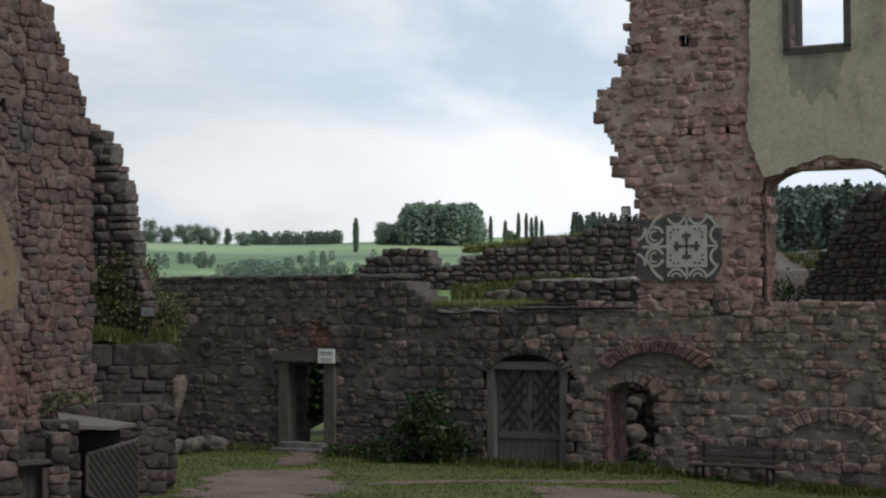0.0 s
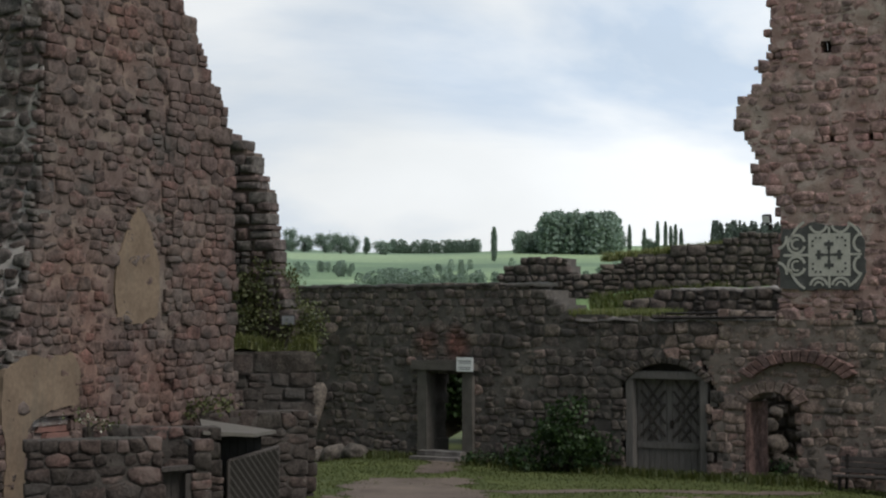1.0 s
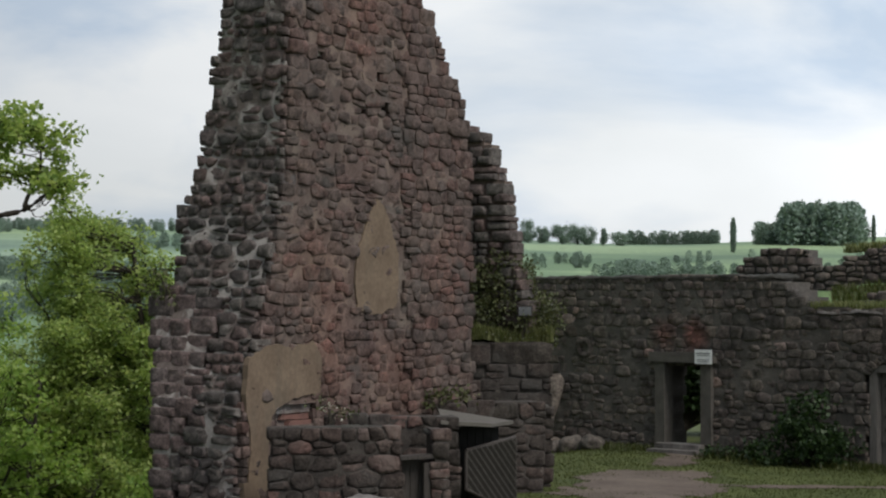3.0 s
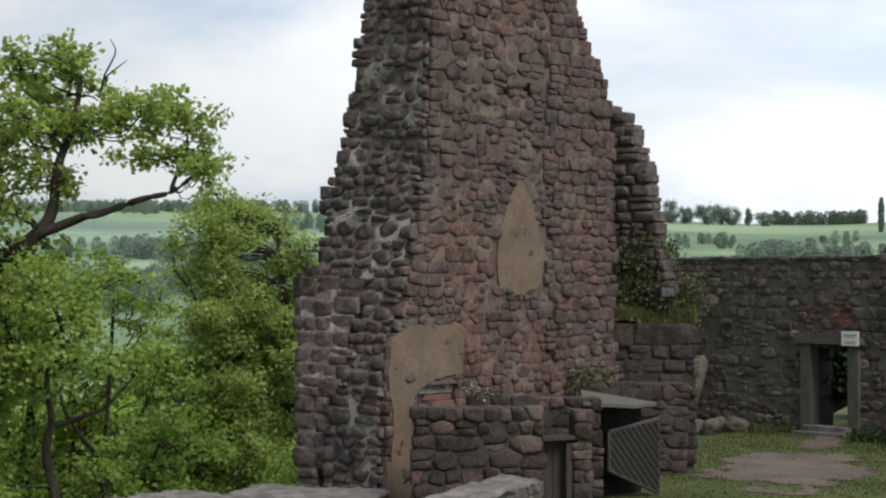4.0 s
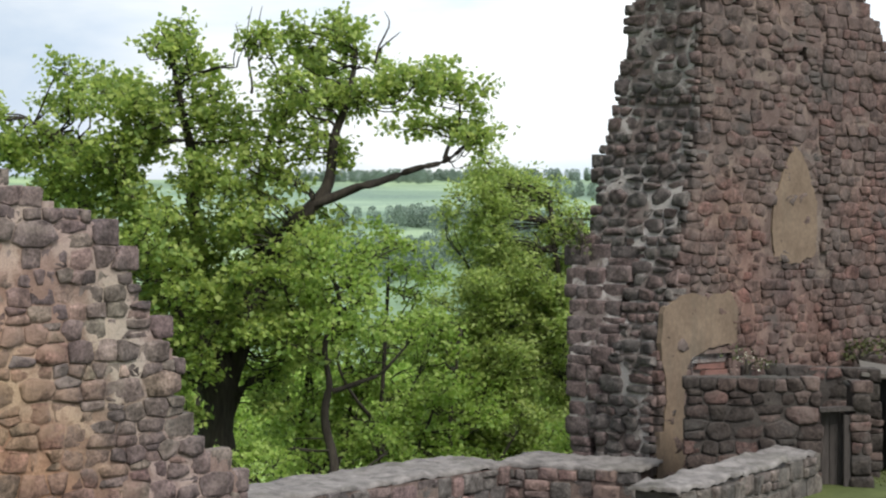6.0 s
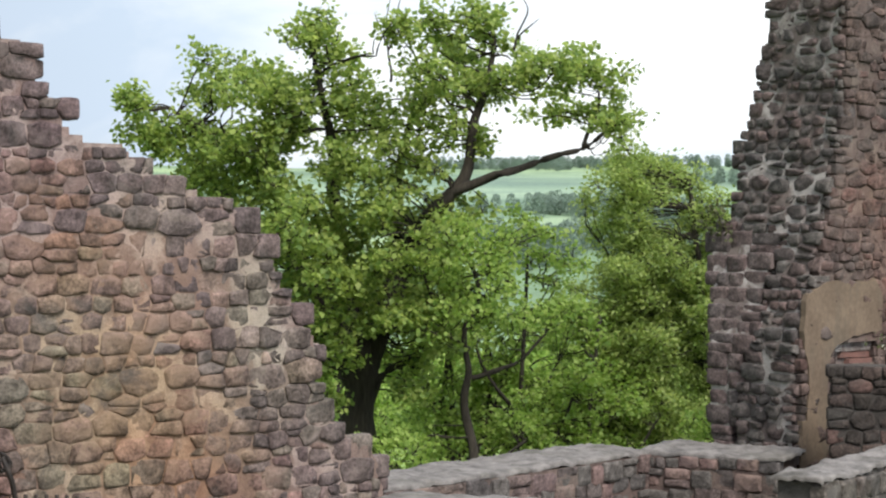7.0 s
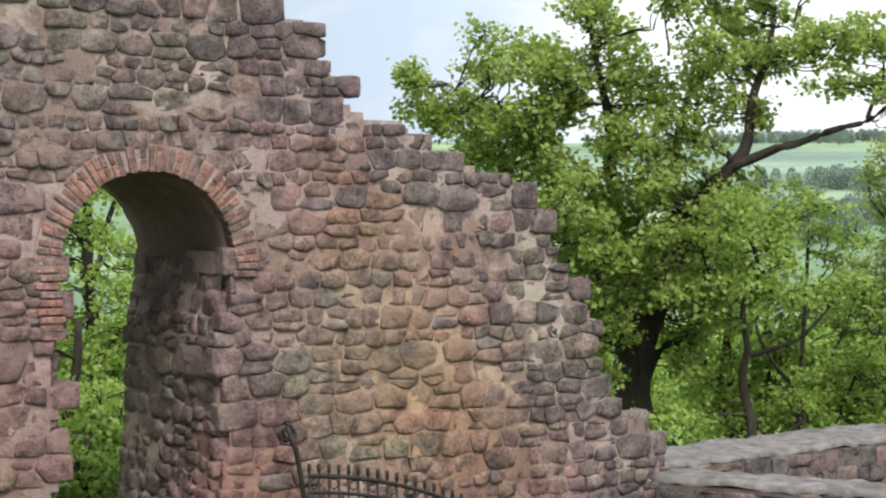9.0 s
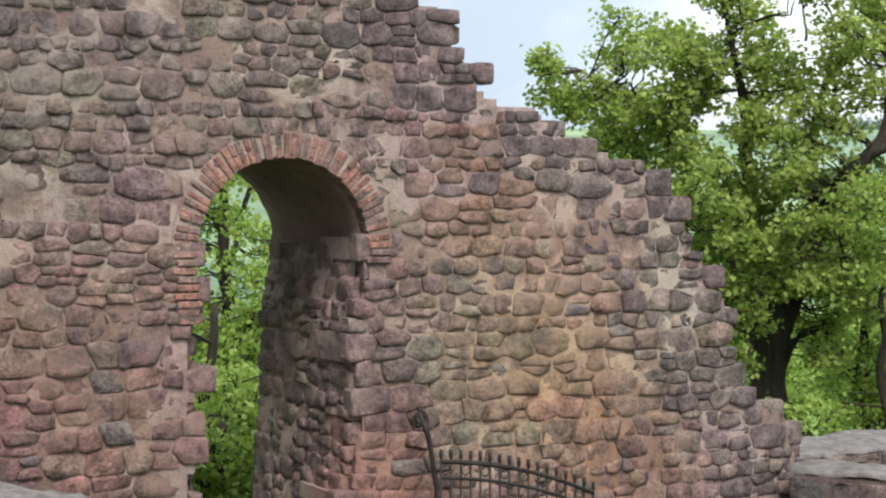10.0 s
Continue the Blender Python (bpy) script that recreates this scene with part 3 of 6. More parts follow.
def ground_z(x, y):
    r, a = math.hypot(x, y), math.degrees(math.atan2(x, y))
    lr = math.log(r + 10)
    col = [float(np.interp(lr, np.log(np.array(RR) + 10), k)) for k in KINDS]
    z = float(np.interp(a, AZ, col))
    z += max(0.0, 1 - r / 60) * (-0.03 * x)
    z += 0.05 * noise.noise(Vector((x * 0.4, y * 0.4, 0))) * min(1, r / 6)
    # the sunk yard below the parapet, and the drop behind the gateway
    z -= 1.6 * min(1, max(0, -6.0 - x)) * min(1, max(0, (y - 13.5) / 1.5)) * max(0.0, min(1, (30 - r) / 6))
    # the lane before the gateway lies lower than the court
    z -= 0.62 * min(1, max(0, (-7.5 - x) / 2)) * max(0.0, min(1, (30 - r) / 6))
    w = (x + 14.102) * 0.942 - (y - 7.498) * 0.3355
    if r < 40 and w < -1.5 and y > -5:
        z -= 2.6 * min(1, (-w - 1.5) / 3) * max(0.0, min(1, (40 - r) / 8))
    if r > 60:
        z += min(1.0, (r - 60) / 400) * 5 * noise.noise(Vector((x / 160, y / 160, 3)))
    return z


def build_ground():
    azs = np.concatenate([np.arange(-180, -64, 6), np.arange(-64, 20, 0.7), np.arange(20, 180, 6)])
    rs = np.concatenate([np.arange(0.5, 50, 0.7), np.geomspace(50, 4500, 90)])
    V = [(0, 0, ground_z(0, 0))]
    for r in rs:
        for a in azs:
            x, y = r * math.sin(math.radians(a)), r * math.cos(math.radians(a))
            V.append((x, y, ground_z(x, y)))
    n = len(azs)
    F = [(0, 1 + i, 1 + (i + 1) % n) for i in range(n)]
    for k in range(len(rs) - 1):
        for i in range(n):
            j = (i + 1) % n
            F.append((1 + k * n + i, 1 + (k + 1) * n + i, 1 + (k + 1) * n + j, 1 + k * n + j))
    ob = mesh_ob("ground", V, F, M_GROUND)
    ob.data.materials.append(M_LAWN)
    for q in ob.data.polygons:
        if q.center.length < (70 if q.center.x > -6.5 else 24):
            q.material_index = 1
    tagged(ob, "green meadow ground rolling out to the hills", "ground", kind="structure")


build_ground()


def cap(name, plane, u0, u1, z, w0, w1, parent, mat=None, seed=0, lift=0.05):
    """The uneven top of a low wall, from w0 (front) back to w1."""
    nu, nw = max(3, int((u1 - u0) / 0.07)), 14
    V, F = [], []
    for i in range(nu + 1):
        for j in range(nw + 1):
            u, w = u0 + (u1 - u0) * i / nu, w0 + (w1 - w0) * j / nw
            edge = j in (0, nw) or i in (0, nu)
            k = noise.noise(Vector((u * 1.7, w * 1.7, seed))) * 0.04 + noise.noise(Vector((u * 6, w * 6, seed))) * 0.035 + noise.noise(Vector((u * 17, w * 17, seed))) * 0.02
            du = noise.noise(Vector((u * 3, w * 3, seed + 5))) * 0.05
            V.append(plane.at(u + du, z + k - (0.025 if edge else 0) + lift, w + du))
    m = nw + 1
    for i in range(nu):
        for j in range(nw):
            F.append((i * m + j, (i + 1) * m + j, (i + 1) * m + j + 1, i * m + j + 1))
    rim = [i * m for i in range(nu + 1)] + [nu * m + j for j in range(1, nw + 1)] + [i * m + nw for i in range(nu - 1, -1, -1)] + [j for j in range(nw - 1, 0, -1)]
    b = len(V)
    for i in rim:
        V.append(V[i] - Vector((0, 0, 0.04)))
    for i in range(len(rim)):
        j = (i + 1) % len(rim)
        F.append((rim[i], b + i, b + j, rim[j]))
    return mesh_ob(name, V, F, mat or M_SLAB, parent)


# ---------------------------------------------------------------- gate wall with the brick arch
GATE = Plane((-14.102, 7.498), (-10.562, 17.440))
ARCH_U, ARCH_Z, ARCH_R = 4.06, 2.83, 0.87
gate_end = curve_of((-2.5, 10.6), (0, 10.35), (0.48, 10.24), (0.86, 10.15), (1.0, 9.84), (1.21, 9.6), (1.47, 9.37), (1.78, 9.22), (2.15, 9.29), (2.4, 9.14), (2.72, 8.91), (3.08, 8.69),
                    (3.45, 8.47), (3.74, 7.89), (3.97, 7.19), (4.26, 6.85), (4.3, 6.3), (4.58, 6.22), (4.77, 5.96), (5.16, 5.87), (5.28, 5.46), (6.4, 4.6))
gate_right = curve_of((0, 4.66), (1.2, 4.78), (2.2, 4.80), (2.5, 4.87), (2.83, 4.92))


def gate_spans(z):
    s = [(-3.0, gate_end(z))]
    if z < ARCH_Z:
        s = cut(s, 3.18 + 0.05 * math.sin(z * 9), gate_right(z))
    elif z < ARCH_Z + 1.13:
        hw = math.sqrt(max(0.0, 1.13 ** 2 - (z - ARCH_Z) ** 2))
        s = cut(s, ARCH_U - hw, ARCH_U + hw)
    return s


def build_gate_wall():
    wall = wall_thing("wall_gate", "ruined wall of reddish sandstone rubble with a brick-arched gateway")
    rubble(wall, GATE, -2.2, 6.4, gate_spans, M_GATE, M_GATE_MORTAR, 11, h=(0.11, 0.29), aspect=(0.75, 2.0), thick=1.0, joint=0.002, bulge=0.015, proud=0.012, wave=0.04, near=(5.0, 2.4), count=300, wild=1.0, fill=0.0065, relief=0.02, rag=0.15, edge=(0.8, 0.96),
           alt=(M_GREY, lambda u, z: min(0.92, max(0.05, 1.3 - (gate_end(z) - u) * 0.7, (z - 3.7) * 0.6 + 0.3 * noise.noise(Vector((u, z, 1)))))))
    # the deep gateway behind the face
    jamb = Plane(GATE.at(4.75, 0, -2.5), GATE.at(4.75, 0, -0.05))
    rubble(wall, jamb, -2.0, 2.85, lambda z: [(0.0, 2.43)], M_GATE, M_GATE_MORTAR, 12, h=(0.15, 0.3), aspect=(0.8, 1.8), thick=0.7, rag=0.03, bulge=0.02, joint=0.003, proud=0.008, wild=1.2, fill=0.007,
           shift=lambda z: tuple(GATE.u * (gate_right(z) - 4.75)))
    other = Plane(GATE.at(3.18, 0, -0.05), GATE.at(3.18, 0, -2.4))
    rubble(wall, other, -2.0, 2.85, lambda z: [(0.1, 2.35)], M_GATE, M_GATE_MORTAR, 13, thick=0.7, bulge=0.04, joint=0.02, wild=1.5)
    bm = bmesh.new()
    rows = []
    for k in range(9):
        w = 0.0 - 0.12 - 2.38 * k / 8
        row = []
        for j in range(25):
            a = math.pi * j / 24
            r = ARCH_R + noise.noise(Vector((a * 4, w * 3, 2))) * 0.05 + noise.noise(Vector((a * 11, w * 8, 5))) * 0.03
            row.append(bm.verts.new(GATE.at(ARCH_U + r * math.cos(a), ARCH_Z + r * math.sin(a), w)))
        for j in range(25):
            a = math.pi * j / 24
            row.append(bm.verts.new(GATE.at(ARCH_U + 1.4 * math.cos(a), ARCH_Z + 1.4 * math.sin(a), w)))
        rows.append(row)
    for k in range(8):
        for j in range(24):
            bm.faces.new((rows[k][j], rows[k][j + 1], rows[k + 1][j + 1], rows[k + 1][j]))
            bm.faces.new((rows[k][25 + j], rows[k][26 + j], rows[k + 1][26 + j], rows[k + 1][25 + j]))
    for k in (0, 8):
        for j in range(24):
            bm.faces.new((rows[k][j], rows[k][j + 1], rows[k][26 + j], rows[k][25 + j]))
    part("vault", bm, M_SOFFIT, wall, smooth=True)
    ring = [(ARCH_U + r * math.cos(math.pi * j / 24), ARCH_Z + r * math.sin(math.pi * j / 24)) for r, js in ((ARCH_R + 0.015, range(25)), (1.135, range(24, -1, -1))) for j in js]
    back = [(ARCH_U + r * math.cos(math.pi * j / 24), ARCH_Z + r * math.sin(math.pi * j / 24)) for r, js in ((1.1, range(25)), (1.3, range(24, -1, -1))) for j in js]
    slab("spandrel_bedding", GATE, back, -0.2, -0.002, M_GATE_MORTAR, wall)
    slab("arch_bedding", GATE, ring, -0.19, 0.022, M_GATE_MORTAR, wall)
    # brick ring: one row of headers on edge, with a few stretchers at the feet
    rng = random.Random(5)
    n = 41
    for i in range(n):
        a = math.pi * (i + 0.5) / n
        length = rng.choice((0.25, 0.25, 0.26, 0.23))
        bm = bmesh.new()
        m = GATE.basis(ARCH_U, ARCH_Z, 0.0) @ pose(0, 0, 0, 0, 90 - math.degrees(a) + rng.uniform(-1.5, 1.5), 0) @ pose(0, 0.06 + rng.uniform(-0.012, 0.012), ARCH_R + length / 2 + rng.uniform(-0.01, 0.01))
        if rng.random() < 0.45:
            h = length / 2
            add_box(bm, pose(0, 0, -h / 2), 0.058, 0.2, h - 0.012)
            add_box(bm, pose(0, 0, h / 2), 0.056, 0.2, h - 0.012)
        else:
            add_box(bm, pose(0, 0, 0), rng.uniform(0.05, 0.06), 0.2, length)
        bmesh.ops.bevel(bm, geom=bm.edges[:], offset=0.007, segments=1, affect="EDGES")
        roughen(bm, 0.004, 20)
        ob = part("brick", bm, M_BRICK, wall)
        ob.matrix_basis = m
    for side, top in ((-1, 9), (1, 2)):
        for k in range(top):
            bm = bmesh.new()
            add_box(bm, Matrix.Identity(4), rng.uniform(0.2, 0.27), 0.2, 0.062)
            bmesh.ops.bevel(bm, geom=bm.edges[:], offset=0.008, segments=1, affect="EDGES")
            roughen(bm, 0.005, 20)
            ob = part("brick", bm, M_BRICK, wall)
            ob.matrix_basis = GATE.basis(ARCH_U + side * (ARCH_R + 0.115 + rng.uniform(-0.03, 0.03)), ARCH_Z - 0.045 - k * 0.078, 0.055) @ pose(0, 0.1, 0)


build_gate_wall()

# ---------------------------------------------------------------- tall gable fragment
B = np.array((-7.777, 23.760))
ALONG, ACROSS = np.array((0.369, 0.9294)), np.array((-0.9294, 0.369))
A = B + ACROSS * 2.0
C = B + ALONG * 5.57
END, FACE = Plane(A, B), Plane(B, C)
torn = curve_of((0, -0.36), (1.8, -0.34), (2.3, -0.16), (3.06, 0.1), (3.85, 0.3), (5.4, 0.62), (10, 0.7))
end_left = curve_of((0, 0.02), (3.3, 0.0), (3.42, 0.1), (3.63, 0.42), (3.96, 0.57), (4.36, 0.51), (4.6, 0.45), (4.76, 0.69), (5.24, 0.77), (5.4, 0.9), (6.0, 0.91),
                    (6.2, 1.12), (6.68, 1.12), (7.0, 1.22), (7.8, 1.27), (10, 1.5))
face_right = curve_of((0, 5.6), (3.3, 5.52), (6.2, 5.4), (6.68, 5.22), (7.1, 4.85), (7.62, 4.55), (8.34, 3.84), (10, 2.6))


def build_tower():
    tower = tagged(empty("tower_ruin"), "tall ruined gable of dark red sandstone with ragged stepped edges", "ruin", kind="structure")
    slip = lambda z: (ALONG[0] * torn(z), ALONG[1] * torn(z), 0.0)
    # dressed blocks up to the shoulder, torn core above and beside them
    dressed = curve_of((-2.4, 0.42), (0.7, 0.5), (1.6, 0.67), (2.2, 0.98), (3.3, 1.35))
    rubble(tower, END, -2.4, 3.36, lambda z: [(end_left(z) - 0.89 * torn(z), dressed(z) - 0.89 * torn(z) + 0.05)], M_ASHLAR, M_END_MORTAR, 25, h=(0.19, 0.3), aspect=(0.9, 1.7), thick=2.3, joint=0.004, bulge=0.014, proud=0.02,
           shift=slip, rag=0.1, square=True, wild=0.6, near=(0.5, 2.4), count=60, fill=0.006)
    rubble(tower, END, -2.4, 9.8, lambda z: [((dressed(z) if z < 3.3 else end_left(z)) - 0.89 * torn(z), 1.98)], M_END, M_END_MORTAR, 21, h=(0.12, 0.27), aspect=(0.8, 2.0), thick=2.4, joint=0.012, bulge=0.026, proud=0.012, fill=-0.001,
           wave=0.05, near=(1.0, 3.6), count=300, shift=slip, rag=0.06, deep=0.3, wild=1.6)

    def main(z):
        s = [(torn(z) + 0.02, min(3.85, face_right(z)))]
        if 1.5 < z < 1.84:
            s = cut(s, 0.45, 1.3)
        for u, zz in ((2.86, 6.72), (3.11, 6.27), (2.53, 6.22), (1.41, 6.88)):
            if abs(z - zz) < 0.1:
                s = cut(s, u - 0.07, u + 0.07)
        return s

    rubble(tower, FACE, -0.5, 9.8, main, M_TOWER, M_TOWER_MORTAR, 22, h=(0.10, 0.23), aspect=(0.9, 2.6), thick=0.6, joint=0.004, bulge=0.014, proud=0.006, wave=0.04, near=(1.6, 3.6), count=300, rag=0.03, wild=1.1, relief=0.026, fill=0.003, edge=(0.8, 0.95))
    quoin = Plane(FACE.at(0, 0, 0.03), FACE.at(5.57, 0, 0.03))
    rubble(tower, quoin, -0.5, 9.8, lambda z: [(3.62 + 0.1 * math.sin(z * 7), face_right(z))], M_TOWER, M_TOWER_MORTAR, 23, h=(0.13, 0.26), aspect=(0.9, 2.1), thick=0.7, joint=0.003, bulge=0.013, near=(4.6, 3.6), count=200, rag=0.12, fill=0.006, wild=0.9, edge=(0.82, 0.95))
    slab("plaster_patch", FACE, [(2.32, 3.2), (2.6, 3.12), (2.94, 3.13), (3.34, 3.24), (3.4, 3.6), (3.38, 4.04), (3.2, 4.41), (3.04, 4.71), (2.83, 4.9), (2.66, 4.7), (2.5, 4.42), (2.32, 4.07), (2.24, 3.65)], -0.05, 0.036, M_PLASTER, tower, 0.02, "smooth ochre plaster patch")
    slab("plaster_patch", FACE, [(2.45, 6.55), (2.75, 6.5), (2.8, 7.0), (2.6, 7.3), (2.42, 7.1)], -0.05, 0.03, M_TOWER_MORTAR, tower, 0.04, "faded plaster remnant high on the gable", 6)
    slab("plaster_patch", FACE, [(-0.22, 2.5), (0.22, 2.7), (0.7, 2.66), (1.24, 2.71), (1.36, 2.6), (1.43, 2.4), (1.39, 1.96), (0.77, 1.9), (0.4, 1.8), (0.27, 1.68), (0.21, 1.12), (0.23, 0.4), (0.1, -0.45), (-0.35, -0.4), (-0.37, 0.3), (-0.3, 0.78), (-0.2, 0.8), (-0.16, 1.37), (-0.28, 1.93)], -0.05, 0.038, M_PLASTER, tower, 0.02, "stained ochre plaster remnant", 2)
    # dark sheet stands in for the shade inside the oven mouth
    slab("oven_shade_back", FACE, [(0.3, 1.4), (1.4, 1.4), (1.4, 1.95), (0.3, 1.95)], -0.59, -0.5, M_SHADE_BACK, tower)
    for k in range(3):
        slab("oven_course", FACE, [(0.75 - 0.12 * k, 1.5 + 0.1 * k), (1.3, 1.5 + 0.1 * k), (1.3, 1.585 + 0.1 * k), (0.8 - 0.12 * k, 1.585 + 0.1 * k)], -0.45, -0.04 - 0.05 * k, M_REDBRICK, tower, 0.012, "red stone course in the oven mouth", 20 + k)
    # return of the wall behind
    back = Plane((-6.189, 30.376), (-2.471, 28.900))
    stub = tagged(empty("wall_stub"), "dark stub of ruined stone wall behind the gable", "wall", kind="structure")
    right = curve_of((0, 1.6), (3.3, 1.5), (3.9, 1.27), (4.48, 1.16), (4.97, 1.04), (5.46, 0.93), (5.76, 0.75), (6.2, 0.58), (6.45, 0.1))
    rubble(stub, back, -0.3, 6.4, lambda z: [(-0.8, right(z) - 0.1)], M_END, M_TOWER_MORTAR, 24, h=(0.17, 0.27), thick=0.3, bulge=0.04, proud=0.03, deep=0.3, square=True, near=(0.7, 4.6), count=120)


build_tower()


def low_wall(name, a, b, z0, z1, thick, label, seed, mat=None, mortar=None, h=(0.16, 0.28), parts=60, square=True, alt=None, top=None):
    p = Plane(a, b)
    w = wall_thing(name, label)
    rubble(w, p, z0, z1 - (0.05 if top else 0.0), lambda z: [(0.0, p.length)], mat or M_FAR, mortar or M_FAR_MORTAR, seed, h=h, thick=thick - 0.06, bulge=0.014, joint=0.006, fill=0.007, near=(p.length / 2, z1), count=parts, rag=0.03, square=square, alt=alt)
    if top:
        cap("cap_stones", p, -0.03, p.length + 0.03, z1, 0.0, -thick, w, mat=top, seed=seed, lift=0.02)
    else:
        # bedding inside the uneven top course
        cap("wall_head", p, 0.05, p.length - 0.05, z1 - 0.01, -0.05, -thick + 0.04, w, mat=M_DARKCAP, seed=seed, lift=0.0)
    return w, p


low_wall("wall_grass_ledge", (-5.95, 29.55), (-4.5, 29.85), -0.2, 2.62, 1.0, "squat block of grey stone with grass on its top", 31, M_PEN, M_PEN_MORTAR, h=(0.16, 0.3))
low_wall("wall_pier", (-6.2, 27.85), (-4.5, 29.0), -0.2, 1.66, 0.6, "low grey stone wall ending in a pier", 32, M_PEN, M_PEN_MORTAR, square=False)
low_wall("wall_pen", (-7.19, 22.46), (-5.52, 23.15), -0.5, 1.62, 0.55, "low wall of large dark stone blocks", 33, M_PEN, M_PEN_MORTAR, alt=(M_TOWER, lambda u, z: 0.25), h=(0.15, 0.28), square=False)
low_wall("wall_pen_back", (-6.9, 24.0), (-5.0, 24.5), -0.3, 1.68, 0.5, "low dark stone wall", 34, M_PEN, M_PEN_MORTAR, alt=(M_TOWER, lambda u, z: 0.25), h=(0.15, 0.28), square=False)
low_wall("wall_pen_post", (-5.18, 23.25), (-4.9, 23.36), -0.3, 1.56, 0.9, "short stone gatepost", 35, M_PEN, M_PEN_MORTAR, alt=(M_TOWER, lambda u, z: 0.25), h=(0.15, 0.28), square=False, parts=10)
low_wall("wall_terrace", (-5.85, 18.15), (-5.43, 22.6), -1.6, 0.74, 0.62, "low terrace wall with a pale mossy top", 36, top=M_SLAB, h=(0.2, 0.3))
low_wall("wall_parapet", (-10.75, 17.2), (-9.55, 22.2), -2.2, 0.40, 1.2, "low parapet wall with a pale weathered top", 37, M_END, M_TOWER_MORTAR, h=(0.18, 0.34), alt=(M_GATE, lambda u, z: 0.2), top=M_SLAB)
low_wall("wall_parapet_return", (-9.75, 22.1), (-7.75, 22.25), -2.2, 0.40, 1.3, "low parapet wall with a pale weathered top", 38, M_END, M_TOWER_MORTAR, h=(0.18, 0.34), alt=(M_GATE, lambda u, z: 0.2), top=M_SLAB)
low_wall("wall_inner", (-10.4, 16.55), (-6.9, 17.2), -2.0, 0.38, 0.8, "low inner wall with a pale weathered top", 39, M_END, M_TOWER_MORTAR, h=(0.18, 0.34), alt=(M_GATE, lambda u, z: 0.2), top=M_SLAB)
low_wall("wall_ledge", (-13.6, 6.9), (-10.9, 7.15), -0.8, 1.06, 0.7, "low ledge wall with a pale stone top", 40, M_GREY, M_GATE_MORTAR, square=False, alt=(M_GATE, lambda u, z: 0.4), top=M_SLAB)

# ---------------------------------------------------------------- courtyard wall and the palace front
FAR = Plane((-6.754, 39.933), (8.4375, 31.489))
crest = curve_of((3.12, 12.0), (3.2, 7.75), (3.3, 7.34), (3.65, 6.87), (3.86, 6.4))


def arc(z, mid, half, spring, rise):
    if z < spring:
        return (mid - half, mid + half)
    k = (z - spring) / rise
    if k >= 1:
        return None
    hw = half * math.sqrt(1 - k * k)
    return (mid - hw, mid + hw)


def far_spans(z):
    top = 18.8 if z < 3.12 else crest(z)
    s = [(0.1 + 0.2 * max(0, z - 2.5), top)]
    if z < 2.02:
        s = cut(s, 3.86, 4.98)
    k = arc(z, 9.6, 0.92, 1.95, 0.42)
    if k:
        s = cut(s, *k)
    k = arc(z, 11.85, 0.52, 1.5, 0.28)
    if k:
        s = cut(s, *k)
    return s


keep_left = curve_of((3.1, 11.97), (5.3, 11.99), (5.87, 11.52), (6.2, 11.52), (7.1, 11.05), (7.42, 11.29), (7.83, 11.83), (7.96, 11.5), (8.1, 11.83), (10.5, 11.84))


def keep_spans(z):
    s = [(keep_left(z), 18.8)]
    if z > 3.2:
        k = arc(z, 15.78, 1.19, 5.33, 0.48)
        if k:
            s = cut(s, *k)
    if 7.97 < z < 9.7:
        s = cut(s, 15.03, 16.2)
    for u, zz in ((12.45, 3.28), (13.55, 3.28), (13.05, 6.55), (13.9, 6.55), (13.05, 8.25), (11.95, 8.2)):
        if abs(z - zz) < 0.11:
            s = cut(s, u - 0.09, u + 0.09)
    return s


